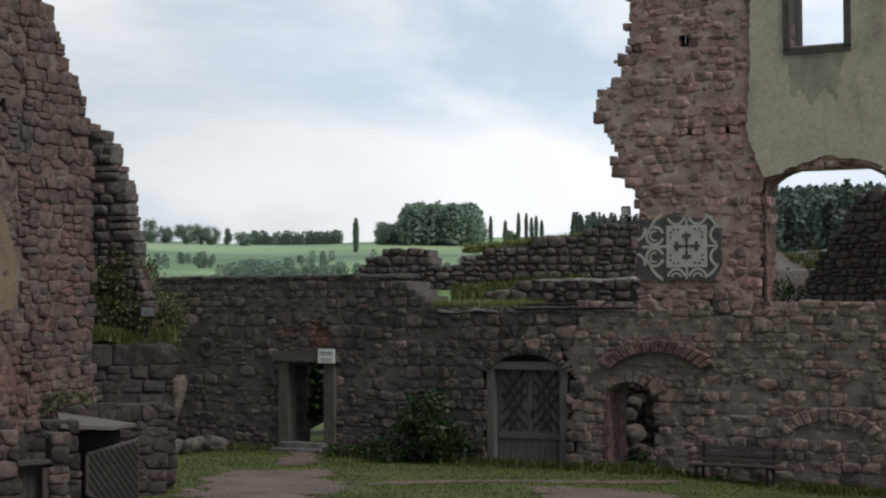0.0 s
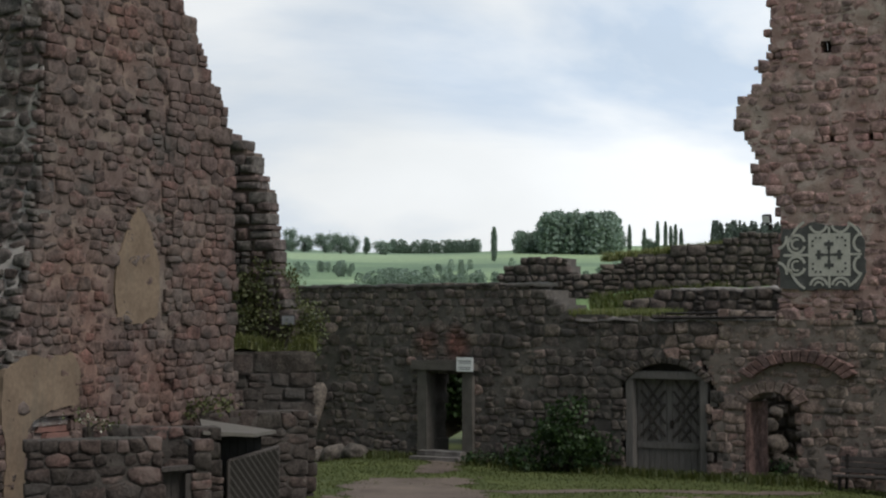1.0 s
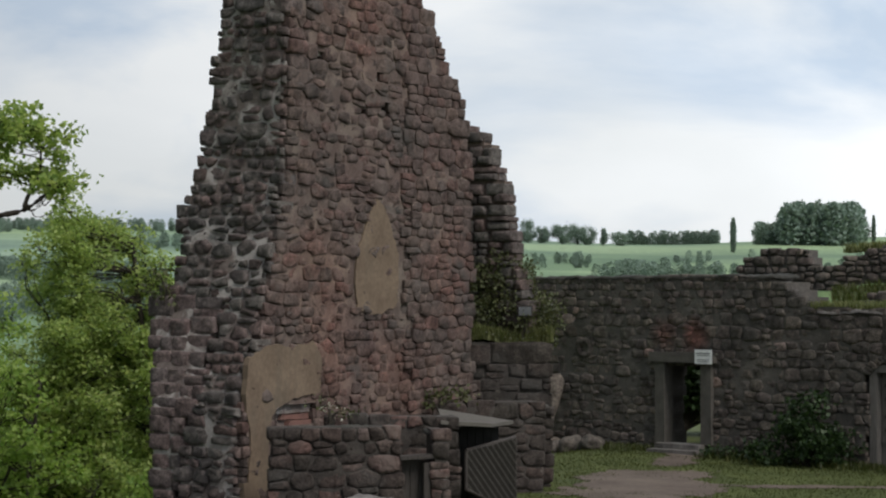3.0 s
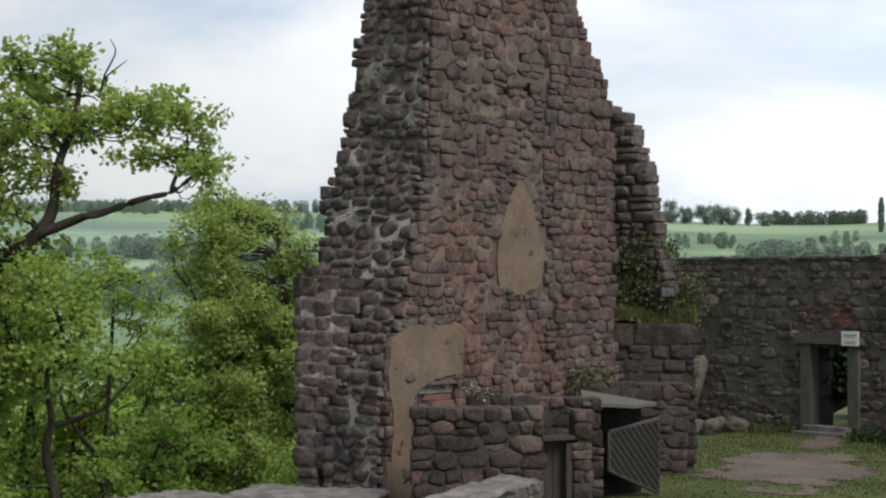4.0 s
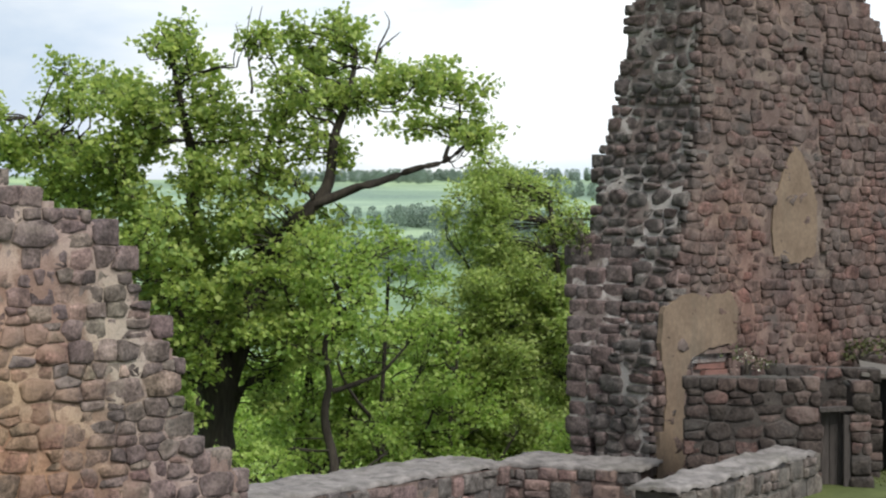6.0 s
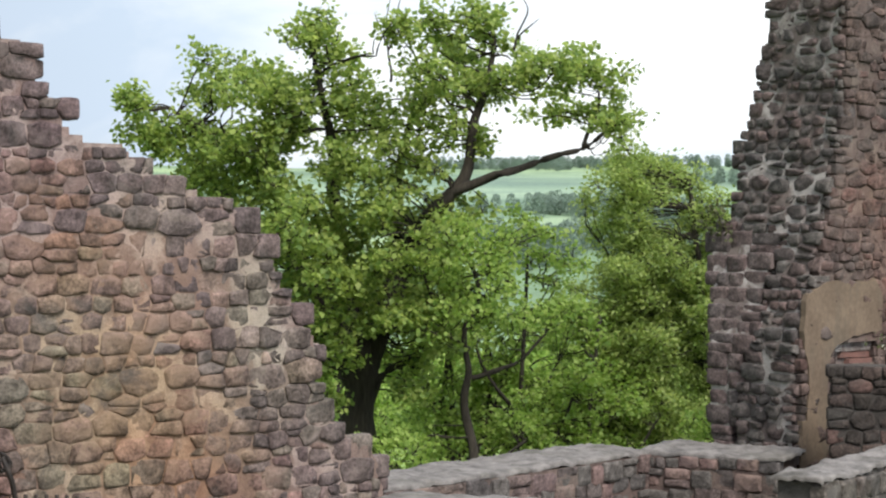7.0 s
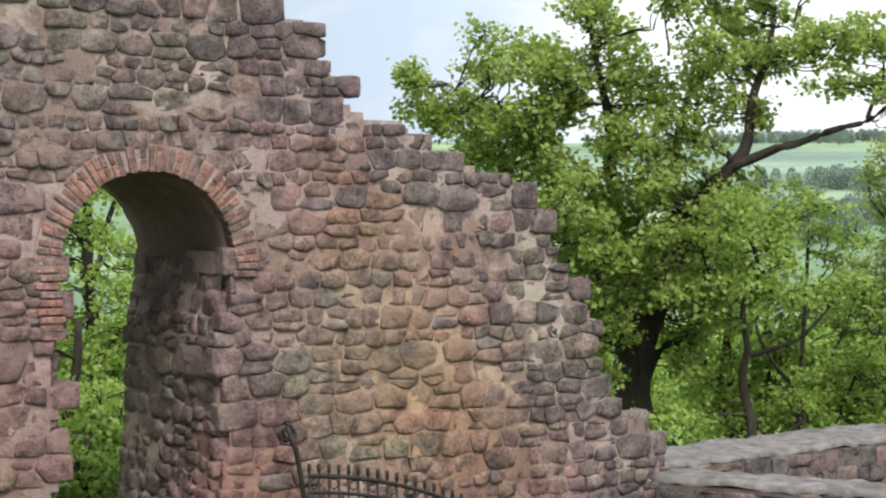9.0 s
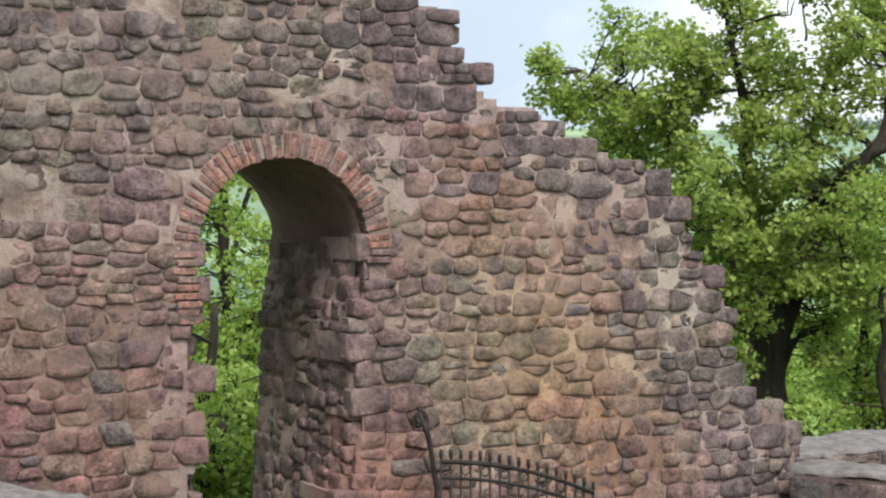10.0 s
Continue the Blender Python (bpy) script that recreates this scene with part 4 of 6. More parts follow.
def build_far_wall():
    wall = wall_thing("wall_courtyard", "long grey rubble courtyard wall, mossy and stained dark")
    seam = lambda z: 10.62 + 0.16 * math.sin(z * 5) + 0.1 * math.sin(z * 13)
    rubble(wall, FAR, -0.6, 3.84, lambda z: cut(far_spans(z), seam(z), 40), M_FAR, M_FAR_MORTAR, 41, h=(0.12, 0.27), aspect=(0.8, 2.0), thick=1.0, joint=0.005, bulge=0.015, proud=0.006, near=(7.0, 2.2), count=260, wild=1.0, fill=0.005,
           alt=(M_PALEFAR, lambda u, z: min(0.5, max(0.02, (u - 9.2) * 0.4))))
    rubble(wall, FAR, -0.6, 3.84, lambda z: cut(far_spans(z), -5, seam(z)), M_PALEFAR, M_PALE_MORTAR, 43, h=(0.13, 0.28), aspect=(0.8, 1.9), thick=1.0, joint=0.005, bulge=0.012, proud=0.006, near=(13.0, 1.6), count=150, wild=1.0, fill=0.005,
           alt=(M_FAR, lambda u, z: 0.12))
    cap("cap_stones", FAR, 0.3, 6.6, 3.83, 0.04, -1.0, wall, mat=M_DARKCAP, seed=7)
    cap("cap_stones", FAR, 7.6, 11.95, 3.13, 0.04, -1.0, wall, mat=M_SLAB, seed=8, lift=0.03)
    keep = wall_thing("wall_palace", "tall ruined palace front of pink sandstone with plaster remains")
    rubble(keep, FAR, 3.12, 10.4, keep_spans, M_KEEP, M_KEEP_MORTAR, 42, h=(0.12, 0.25), aspect=(0.9, 2.2), thick=0.5, joint=0.006, bulge=0.014, proud=0.004, fill=0.009, relief=0.026, rag=0.12, near=(13.0, 5.2), count=300)
    cream = dict(mat=M_CREAM, parent=keep, rag=0.03)
    slab("plaster_panel", FAR, [(14.42, 5.95), (14.6, 5.6), (14.9, 5.66), (15.3, 5.84), (15.8, 5.93), (16.4, 5.86), (16.75, 5.7), (17.0, 5.55), (17.4, 6.4), (17.3, 7.8), (17.4, 10.3), (16.21, 10.3), (16.21, 7.87), (15.02, 7.87), (15.02, 10.3), (14.36, 10.3), (14.33, 7.8), (14.26, 6.5)],
         -0.05, 0.06, seed=3, label="cream plaster, water-stained below the window", **cream)
    slab("water_stain", FAR, [(15.05, 7.86), (16.15, 7.86), (16.05, 7.3), (15.95, 6.95), (15.8, 7.2), (15.5, 6.9), (15.3, 7.25), (15.15, 7.0)], 0.05, 0.064, mat=M_STAIN, parent=keep, rag=0.04, seed=9, label="grey water stain under the sill")
    # dark sheets behind the putlog holes paint their inner shade
    for u, z in ((12.45, 3.28), (13.55, 3.28), (13.05, 6.55), (13.9, 6.55), (13.05, 8.25), (11.95, 8.2)):
        slab("putlog_back", FAR, [(u - 0.2, z - 0.2), (u + 0.2, z - 0.2), (u + 0.2, z + 0.2), (u - 0.2, z + 0.2)], -0.58, -0.49, M_SHADE_BACK, keep)
    for u0, u1, z0, z1 in ((14.98, 15.11, 7.9, 9.75), (16.12, 16.25, 7.9, 9.75), (14.98, 16.25, 7.84, 7.96)):
        slab("window_frame", FAR, [(u0, z0), (u1, z0), (u1, z1), (u0, z1)], -0.7, 0.095, M_FRAME, keep)


build_far_wall()


def palace_arch():
    """The worn lining of the wide arch, through the wall's thickness; the reveal's shade is put into its dark colour.
    """
    line = [(-1.16, 3.2)] + [(1.16 * math.cos(a), 5.33 + 0.46 * math.sin(a)) for a in [math.pi * (1 - k / 20) for k in range(21)]] + [(1.17, 3.2)]
    ring = [(15.78 + x, z) for x, z in line] + [(15.78 + x * 1.035, z + (0.05 if z > 5.33 else 0)) for x, z in line[::-1]]
    slab("arch_lining", FAR, ring, -0.5, 0.03, M_DARKARCH, bpy.data.objects["wall_palace"], 0.012)


palace_arch()

# walls further back
def back_walls():
    p = Plane((-2.0, 46.0), (5.4, 43.6))
    top = [(-0.2, 4.3), (0.3, 4.5), (0.4, 4.58), (1.1, 4.6), (1.7, 4.62), (1.85, 4.3), (2.4, 4.15), (2.6, 4.35), (3.0, 4.5), (3.6, 4.75), (4.2, 4.72), (4.8, 4.95), (5.6, 4.98), (6.4, 5.2), (7.8, 5.15)]
    w = wall_thing("wall_upper_ward", "broken grey wall of the upper ward, grassy along its crest")
    us, zs = [t[0] for t in top], [t[1] for t in top]

    def spans(z):
        s, run = [], None
        for k in range(81):
            u = k * 0.1 - 0.2
            if np.interp(u, us, zs) > z:
                run = u if run is None else run
            elif run is not None:
                s.append((run, u))
                run = None
        if run is not None:
            s.append((run, 7.8))
        return s
    rubble(w, p, 1.5, 5.2, spans, M_FAR, M_FAR_MORTAR, 51, h=(0.15, 0.26), thick=0.9, proud=0.03, near=(4, 4.3), count=120)
    w = wall_thing("wall_middle_ward", "lower grey ruin wall with pale slabs on top")
    p = Plane((0.6, 41.2), (4.9, 39.3))
    rubble(w, p, 1.5, 3.78, lambda z: [(max(0.0, (z - 3.3) * 3.2), 4.7)], M_FAR, M_FAR_MORTAR, 52, h=(0.15, 0.26), thick=0.7, near=(2, 3.4), count=80)
    cap("cap_stones", p, 1.6, 4.7, 3.76, 0.04, -0.7, w, seed=4)
    w = wall_thing("wall_inner_ruin", "jagged dark ruin wall seen through the palace arch")
    p = Plane((8.55, 43.4), (11.6, 38.4))
    rubble(w, p, 1.5, 5.8, lambda z: [(max(0.0, (z - 3.3) * 0.95), 5.6)], M_END, M_TOWER_MORTAR, 53, thick=0.9, proud=0.04, near=(2, 4.5), count=100)


back_walls()
# ---------------------------------------------------------------- trees


def sight(azimuth, distance, z=0.0):
    """A place by its bearing from the eye, in degrees to the right of +Y."""
    a = math.radians(azimuth)
    return Vector((math.sin(a) * distance, math.cos(a) * distance, z))


def tubes(paths, sides=7):
    """Verts and faces of tapered, slightly crooked limbs; paths: lists of (point, radius)."""
    V, F = [], []
    for path in paths:
        rows = []
        for i, (p, r) in enumerate(path):
            q = path[min(i + 1, len(path) - 1)][0] - path[max(i - 1, 0)][0]
            q = q.normalized() if q.length > 1e-6 else Vector((0, 0, 1))
            x = q.orthogonal().normalized()
            y = q.cross(x)
            rows.append(len(V))
            for k in range(sides):
                a = 2 * math.pi * k / sides
                rr = r * (1 + 0.22 * noise.noise(Vector((p.x * 2 + k * 1.3, p.y * 2, p.z * 2))))
                V.append(p + x * math.cos(a) * rr + y * math.sin(a) * rr)
        for a, b in zip(rows, rows[1:]):
            for k in range(sides):
                j = (k + 1) % sides
                F.append((a + k, a + j, b + j, b + k))
        F.append(tuple(rows[-1] + k for k in range(sides)))
    return V, F


def bend(points, r0, r1, wob=0.06, steps=5, seed=0):
    """A smooth crooked limb through points, tapering from r0 to r1."""
    P = [Vector(p) for p in points]
    res = []
    n = len(P) - 1
    for i in range(n):
        a, b, c, d = P[max(i - 1, 0)], P[i], P[i + 1], P[min(i + 2, n)]
        for k in range(steps + (i == n - 1)):
            t = k / steps
            q = 0.5 * ((2 * b) + (c - a) * t + (2 * a - 5 * b + 4 * c - d) * t * t + (3 * b - a - 3 * c + d) * t * t * t)
            f = (i + t) / n
            q = q + noise.noise_vector(q * 0.9 + Vector((seed, 0, 0))) * wob * 2 * min(1, f * 4)
            res.append((q, r0 + (r1 - r0) * f ** 0.8))
    return res


def leaf_mesh(name, centres, size, rng, mat, parent, up=0.5, shape=(0.42, 0.42), kind="stuff"):
    """Many small folded leaves, one at each centre."""
    C = np.array(centres)
    n = len(C)
    nrm = rng.normal(size=(n, 3))
    nrm /= np.linalg.norm(nrm, axis=1, keepdims=True)
    nrm[:, 2] += up
    nrm /= np.linalg.norm(nrm, axis=1, keepdims=True)
    tip = np.cross(nrm, rng.normal(size=(n, 3)))
    tip /= np.linalg.norm(tip, axis=1, keepdims=True) + 1e-9
    side = np.cross(nrm, tip)
    L = size * rng.uniform(0.6, 1.25, (n, 1))
    P = np.stack([C, C + tip * L * shape[1] + side * L * shape[0] + nrm * L * 0.12, C + tip * L, C + tip * L * shape[1] - side * L * shape[0] + nrm * L * 0.12], 1)
    me = bpy.data.meshes.new(name)
    me.vertices.add(4 * n)
    me.vertices.foreach_set("co", P.astype(np.float32).ravel())
    idx = (np.array((0, 1, 2, 0, 2, 3))[None] + 4 * np.arange(n)[:, None]).ravel()
    me.loops.add(6 * n)
    me.loops.foreach_set("vertex_index", idx.astype(np.int32))
    me.polygons.add(2 * n)
    me.polygons.foreach_set("loop_start", np.arange(0, 6 * n, 3, dtype=np.int32))
    me.materials.append(mat)
    me.update(calc_edges=True)
    me.validate()
    ob = new(name, me)
    ob.parent = parent
    return tagged(ob, kind=kind)


def spray(rng, clumps, twigs, per, spread):
    """Leaf places: each clump (centre, radius) holds twigs ends, mostly near its skin, each with leaves round it."""
    res, ends = [], []
    for c, r in clumps:
        k = max(3, int(twigs * r * r))
        d = rng.normal(size=(k, 3))
        d /= np.linalg.norm(d, axis=1, keepdims=True)
        d[:, 2] *= 0.8
        e = np.array(c) + d * r * rng.uniform(0.25, 1.08, (k, 1)) ** 0.6
        ends.append(e)
        m = int(per)
        res.append((e[:, None, :] + rng.normal(size=(k, m, 3)) * spread * np.array((1, 1, 0.6))).reshape(-1, 3))
    return np.concatenate(res), ends


def tree(name, label, at, limbs, clumps, leaf, bark, seed, twigs=34, per=13, spread=0.17, size=0.17, twig_r=0.012, up=0.5, bare=(), group="", shape=(0.42, 0.42), lumps=4):
    """limbs: (points, r0, r1) in tree space, x to the right as seen from the eye, y away from it, z up from its foot. clumps: (point, radius)."""
    rng = np.random.default_rng(seed)
    a = math.atan2(at.x, at.y)
    turn = Matrix.Rotation(-a, 3, "Z")
    root = empty(name, at)
    tagged(root, label, "tree", group)
    paths = [bend([turn @ Vector(p) for p in pts], r0, r1, 0.10, 5, seed + i) for i, (pts, r0, r1) in enumerate(limbs)]
    V, F = tubes(paths[:1], 12)
    mesh_ob("trunk", V, F, bark, root)
    nodes = [p for path in paths for p in path]
    for path in paths[1:]:
        V, F = tubes([path], 9)
        mesh_ob("limb", V, F, bark, root)
    C = []
    for c, r in clumps:
        c = turn @ Vector(c)
        for _ in range(lumps):
            d = Vector(rng.normal(size=3)).normalized() * r * rng.uniform(0.35, 0.85)
            C.append((c + Vector((d.x, d.y, d.z * 0.8)), r * rng.uniform(0.36, 0.56)))
    leaves, ends = spray(rng, [(tuple(c), r) for c, r in C], twigs, per, spread)
    fine = []
    pts = np.array([tuple(p[0]) for p in nodes])
    for (c, r), e in zip(C, ends):
        k = int(np.argmin(np.linalg.norm(pts - np.array(c), axis=1) + 0.4 * np.maximum(0, pts[:, 2] - c.z)))
        start, rad = nodes[k]
        hub = c + Vector((0, 0, -0.3 * r))
        r0 = min(rad * 0.5, 0.012 + 0.03 * r)
        fine.append(bend([start, start.lerp(hub, 0.5) + Vector((0, 0, -0.1 * r)), hub], r0, r0 * 0.55, 0.2, 4, seed + 3))
        for q in e[:: max(1, len(e) // 4)]:
            q = Vector(q)
            fine.append(bend([hub, hub.lerp(q, 0.5) + Vector((0, 0, 0.08 * r)), q], r0 * 0.5, twig_r * 0.4, 0.1, 3, seed + 5))
    for pts_ in bare:
        fine.append(bend([turn @ Vector(p) for p in pts_], 0.03, 0.006, 0.08, 4, seed))
    V, F = tubes(fine, 5)
    tagged(mesh_ob("twigwork", V, F, bark, root), kind="stuff")
    leaf_mesh("crown", leaves, size, rng, leaf, root, up, shape)
    return root


def scatter_clumps(rng, centre, radii, n, r):
    """Clumps over an egg-shaped crown, denser towards its skin."""
    res = []
    for _ in range(n):
        d = Vector((rng.gauss(0, 1), rng.gauss(0, 1), rng.gauss(0, 1))).normalized()
        k = rng.uniform(0.35, 1.0)
        res.append(((centre[0] + d.x * radii[0] * k, centre[1] + d.y * radii[1] * k, centre[2] + d.z * radii[2] * k), r * rng.uniform(0.65, 1.3)))
    return res


def old_maple():
    """The spreading tree beyond the parapet."""
    foot = sight(-32.75, 33, -3.4)
    left = [(-3.95, 9.2, 0.5), (-3.95, 8.65, 0.45), (-3.4, 8.7, 0.65), (-2.75, 9.55, 0.75), (-2.6, 8.7, 0.8), (-1.8, 9.95, 0.8), (-1.7, 9.0, 0.9), (-2.5, 7.95, 0.8), (-1.7, 7.95, 0.9)]
    middle = [(-0.85, 10.4, 0.6), (-0.5, 10.5, 0.5), (-0.75, 9.45, 0.9), (-0.2, 9.65, 0.8), (-0.85, 8.2, 0.9), (0.0, 8.5, 0.8), (0.65, 8.4, 0.6), (0.85, 9.05, 0.6)]
    crown = [(0.75, 10.45, 0.55), (1.25, 10.45, 0.6), (2.0, 10.6, 0.6), (2.5, 10.7, 0.6), (2.75, 9.95, 0.8), (1.9, 9.95, 0.7), (1.25, 9.6, 0.7), (1.5, 8.6, 0.6), (2.1, 8.4, 0.55)]
    right = [(3.5, 9.75, 0.65), (4.1, 9.65, 0.65), (4.65, 9.55, 0.55), (4.95, 9.1, 0.5), (4.3, 9.0, 0.6), (3.6, 9.2, 0.5), (4.75, 8.75, 0.4), (3.0, 9.5, 0.6)]
    low = [(0.1, 7.25, 0.9), (0.65, 7.55, 0.6), (-0.85, 6.95, 0.8), (-0.2, 6.3, 0.9), (0.65, 6.4, 0.8), (-1.05, 6.2, 0.6), (-1.3, 5.6, 0.6), (-1.25, 4.9, 0.5), (-0.95, 4.4, 0.5), (-0.75, 5.05, 0.5), (-0.2, 5.55, 0.8), (0.65, 5.65, 0.8), (1.05, 5.25, 0.7), (1.5, 6.75, 0.6), (1.9, 7.2, 0.55), (1.4, 6.1, 0.6), (-0.85, 4.3, 0.4), (-0.55, 3.9, 0.4)]
    fill = [(-1.3, 7.3, 0.7), (-0.4, 7.6, 0.7), (0.4, 6.8, 0.7), (1.0, 7.2, 0.6), (-0.6, 5.9, 0.7), (0.3, 5.9, 0.7), (1.3, 5.6, 0.6), (-1.2, 8.5, 0.7), (0.2, 9.2, 0.6), (1.6, 9.3, 0.6), (-0.9, 4.8, 0.6), (0.7, 4.9, 0.6), (-2.0, 8.4, 0.7), (2.4, 9.5, 0.6), (-1.6, 6.6, 0.6), (-1.1, 6.4, 0.5), (-1.5, 5.9, 0.5), (0.0, 8.0, 0.6), (1.3, 8.0, 0.5), (0.4, 5.2, 0.5), (1.2, 4.6, 0.5), (0.2, 4.4, 0.4), (-0.3, 3.5, 0.4), (0.9, 3.9, 0.4), (-2.2, 7.3, 0.6), (-2.8, 8.3, 0.6), (-2.6, 7.5, 0.55), (-1.95, 6.8, 0.6), (-3.2, 8.1, 0.5), (-1.8, 6.1, 0.6), (-3.6, 8.4, 0.5), (-3.0, 7.6, 0.5)]
    front = [(-0.9, 6.3, 0.6), (-0.3, 6.0, 0.65), (0.35, 6.1, 0.6), (0.1, 5.3, 0.55), (-0.5, 5.3, 0.55), (0.7, 5.4, 0.5), (-0.85, 4.6, 0.45), (-0.2, 4.75, 0.4), (0.95, 6.6, 0.5), (-1.3, 5.2, 0.5), (-1.35, 4.3, 0.4), (-1.2, 7.0, 0.55), (1.3, 5.4, 0.5), (1.35, 4.9, 0.45)]
    clumps = [((x, -1.35 - 0.5 * (i % 3), z), r) for i, (x, z, r) in enumerate(front)]
    clumps += [((x, ((i * 37) % 17 / 8.5 - 1) * 1.5, z), r) for part_ in (left, middle, crown, right, low, fill) for i, (x, z, r) in enumerate(part_)]
    limbs = [([(0.1, 0, -1), (0.0, 0, 2.0), (0.05, 0, 3.6), (0.0, 0, 4.6), (-0.15, 0.1, 5.6)], 0.5, 0.17),
             ([(-0.1, 0, 4.0), (-0.5, -0.3, 5.2), (-1.25, -0.5, 6.6), (-1.6, -0.4, 7.3), (-2.4, 0, 8.4), (-3.4, 0.2, 9.0)], 0.22, 0.04),
             ([(0.0, 0, 4.3), (-0.3, 0.3, 6.0), (-0.35, 0.3, 7.6), (-0.6, 0, 9.0), (-0.8, 0, 10.2)], 0.24, 0.035),
             ([(0.2, 0, 4.3), (0.55, -0.2, 5.3), (1.15, -0.3, 6.9), (1.9, -0.4, 7.7), (2.1, -0.4, 8.7), (2.4, -0.2, 9.4), (2.55, 0, 10.4)], 0.22, 0.035),
             ([(1.75, -0.4, 7.55), (2.7, -0.5, 7.92), (3.7, -0.3, 8.3), (4.25, -0.1, 8.42), (4.7, 0, 8.8)], 0.1, 0.03),
             ([(4.2, -0.1, 8.42), (4.5, 0.1, 9.0), (4.55, 0.1, 9.5)], 0.045, 0.02),
             ([(0.5, -0.1, 5.2), (0.6, 0.3, 6.8), (0.75, 0.4, 8.2), (1.1, 0.3, 9.4)], 0.16, 0.04),
             ([(0.2, 0, 3.6), (0.6, 0, 4.1), (1.1, 0.2, 4.4), (1.5, 0.2, 5.0)], 0.1, 0.03)]
    bare = [[(0.6, 0, 9.6), (0.5, 0, 10.4), (0.65, 0, 11.3)], [(0.55, 0, 10.2), (0.75, 0, 10.8), (0.85, 0, 11.3)], [(0.5, 0, 10.3), (0.3, 0, 10.9)], [(2.9, 0, 10.2), (3.2, 0, 10.9), (3.1, 0, 11.2)], [(3.0, 0, 10.4), (3.4, 0, 10.8)]]
    tree("maple_tree", "spreading old maple with fresh green leaves and dark limbs", foot, limbs, clumps, M_MAPLE, M_BARK, 61, bare=bare, twigs=70, per=17, size=0.122, spread=0.12, lumps=5, up=0.9)


def ash_tree():
    foot = sight(-22.0, 38, -4.5)
    rnd = random.Random(71)
    clumps = scatter_clumps(rnd, (-0.75, 0, 6.6), (2.0, 1.5, 3.3), 78, 0.62) + scatter_clumps(rnd, (-0.8, 0, 4.3), (2.5, 1.6, 2.2), 46, 0.62)
    limbs = [([(0.2, 0, -1), (0.15, 0, 2.2), (0.4, 0, 4.0), (0.3, 0, 6.0), (0.0, 0, 9.0)], 0.22, 0.04),
             ([(0.2, 0, 2.8), (-0.8, -0.3, 4.6), (-1.3, -0.2, 5.6), (-1.6, 0, 6.6)], 0.10, 0.03), ([(0.35, 0, 4.0), (1.0, 0.2, 5.8), (1.0, 0, 7.2)], 0.09, 0.03)]
    tree("ash_tree", "slender ash tree with fine yellow-green foliage", foot, limbs, clumps, M_ASH, M_BARK, 72, lumps=5, twigs=92, per=17, size=0.112, spread=0.12, up=1.0, shape=(0.26, 0.45))


def understorey():
    rnd = random.Random(81)
    for az, d, z, h, wid, n, seed in ((-32.1, 30.5, -4.2, 3.8, 1.5, 34, 74), (-30.7, 30, -4.3, 3.4, 1.5, 34, 73), (-27.4, 35, -4.2, 8.0, 1.6, 40, 80), (-29.9, 35.5, -4.2, 8.3, 1.4, 34, 70), (-25.3, 36, -4.6, 7.0, 1.6, 40, 81), (-29.2, 35, -4.4, 4.0, 1.7, 30, 79), (-26.6, 33, -4.4, 3.6, 1.6, 30, 78), (-23.0, 34, -4.4, 3.8, 1.6, 30, 77), (-20.6, 34, -4.4, 5.0, 1.5, 30, 76), (-28.6, 36, -4.2, 8.0, 1.8, 42, 82), (-26.2, 40, -5.5, 5.6, 2.2, 34, 83), (-24.2, 37, -5.0, 4.6, 2.0, 28, 84), (-30.8, 41, -5.5, 6.2, 1.9, 30, 85), (-21.0, 42, -5.5, 6.0, 2.2, 28, 86), (-33.6, 42, -5.5, 7.6, 2.0, 26, 87), (-36.2, 40, -5, 8.5, 2.4, 34, 88)):
        clumps = scatter_clumps(rnd, (0, 0, h * 0.62), (wid, wid * 0.8, h * 0.42), n, 0.5)
        limbs = [([(0, 0, -1), (0.1, 0, h * 0.3), (-0.05, 0, h * 0.5), (0.15, 0, h * 0.9)], 0.11, 0.03), ([(0.08, 0, h * 0.33), (0.8, 0.1, h * 0.48), (1.3, 0, h * 0.6)], 0.05, 0.02), ([(0.0, 0, h * 0.45), (-0.7, 0, h * 0.6), (-1.2, 0.2, h * 0.75)], 0.05, 0.02)]
        tree("young_tree", "young broadleaf tree with pale green leaves in the undergrowth", sight(az, d, z), limbs, clumps[: int(n * 0.72)], M_SHRUB, M_BARK, seed, up=0.95, twigs=58, per=15, size=0.105, spread=0.13, group="young trees below the wall")
    # a slim dark stem that forks clear of the leaves
    limbs = [([(-0.1, 0, -1), (-0.12, 0, 2.6), (0.02, 0, 3.6), (-0.06, 0, 4.4), (0.08, 0, 5.1), (-0.02, 0, 5.8), (0.12, 0, 6.5), (0.0, 0, 7.4)], 0.12, 0.03), ([(0.06, 0, 5.0), (0.5, -0.1, 5.15), (1.0, -0.1, 5.3), (1.45, 0, 5.75)], 0.06, 0.02), ([(0.02, 0, 5.5), (-0.5, 0, 6.1), (-0.8, 0, 6.9)], 0.05, 0.02),
             ([(-0.05, 0, 3.3), (0.5, 0, 3.5), (1.0, 0.1, 3.9)], 0.05, 0.02)]
    clumps = scatter_clumps(rnd, (0.2, 0.4, 7.0), (1.5, 1.0, 1.0), 13, 0.42) + [((0.0, -0.7, 6.3), 0.5), ((-0.5, -0.6, 6.0), 0.45), ((0.5, -0.7, 6.7), 0.5), ((0.1, -0.7, 7.3), 0.5), ((-0.6, -0.5, 6.9), 0.45), ((0.9, -0.6, 6.1), 0.4), ((1.2, 0.2, 5.9), 0.45), ((1.6, 0.2, 6.2), 0.4), ((0.8, 0.5, 4.2), 0.35), ((-0.9, 0.5, 4.0), 0.4)]
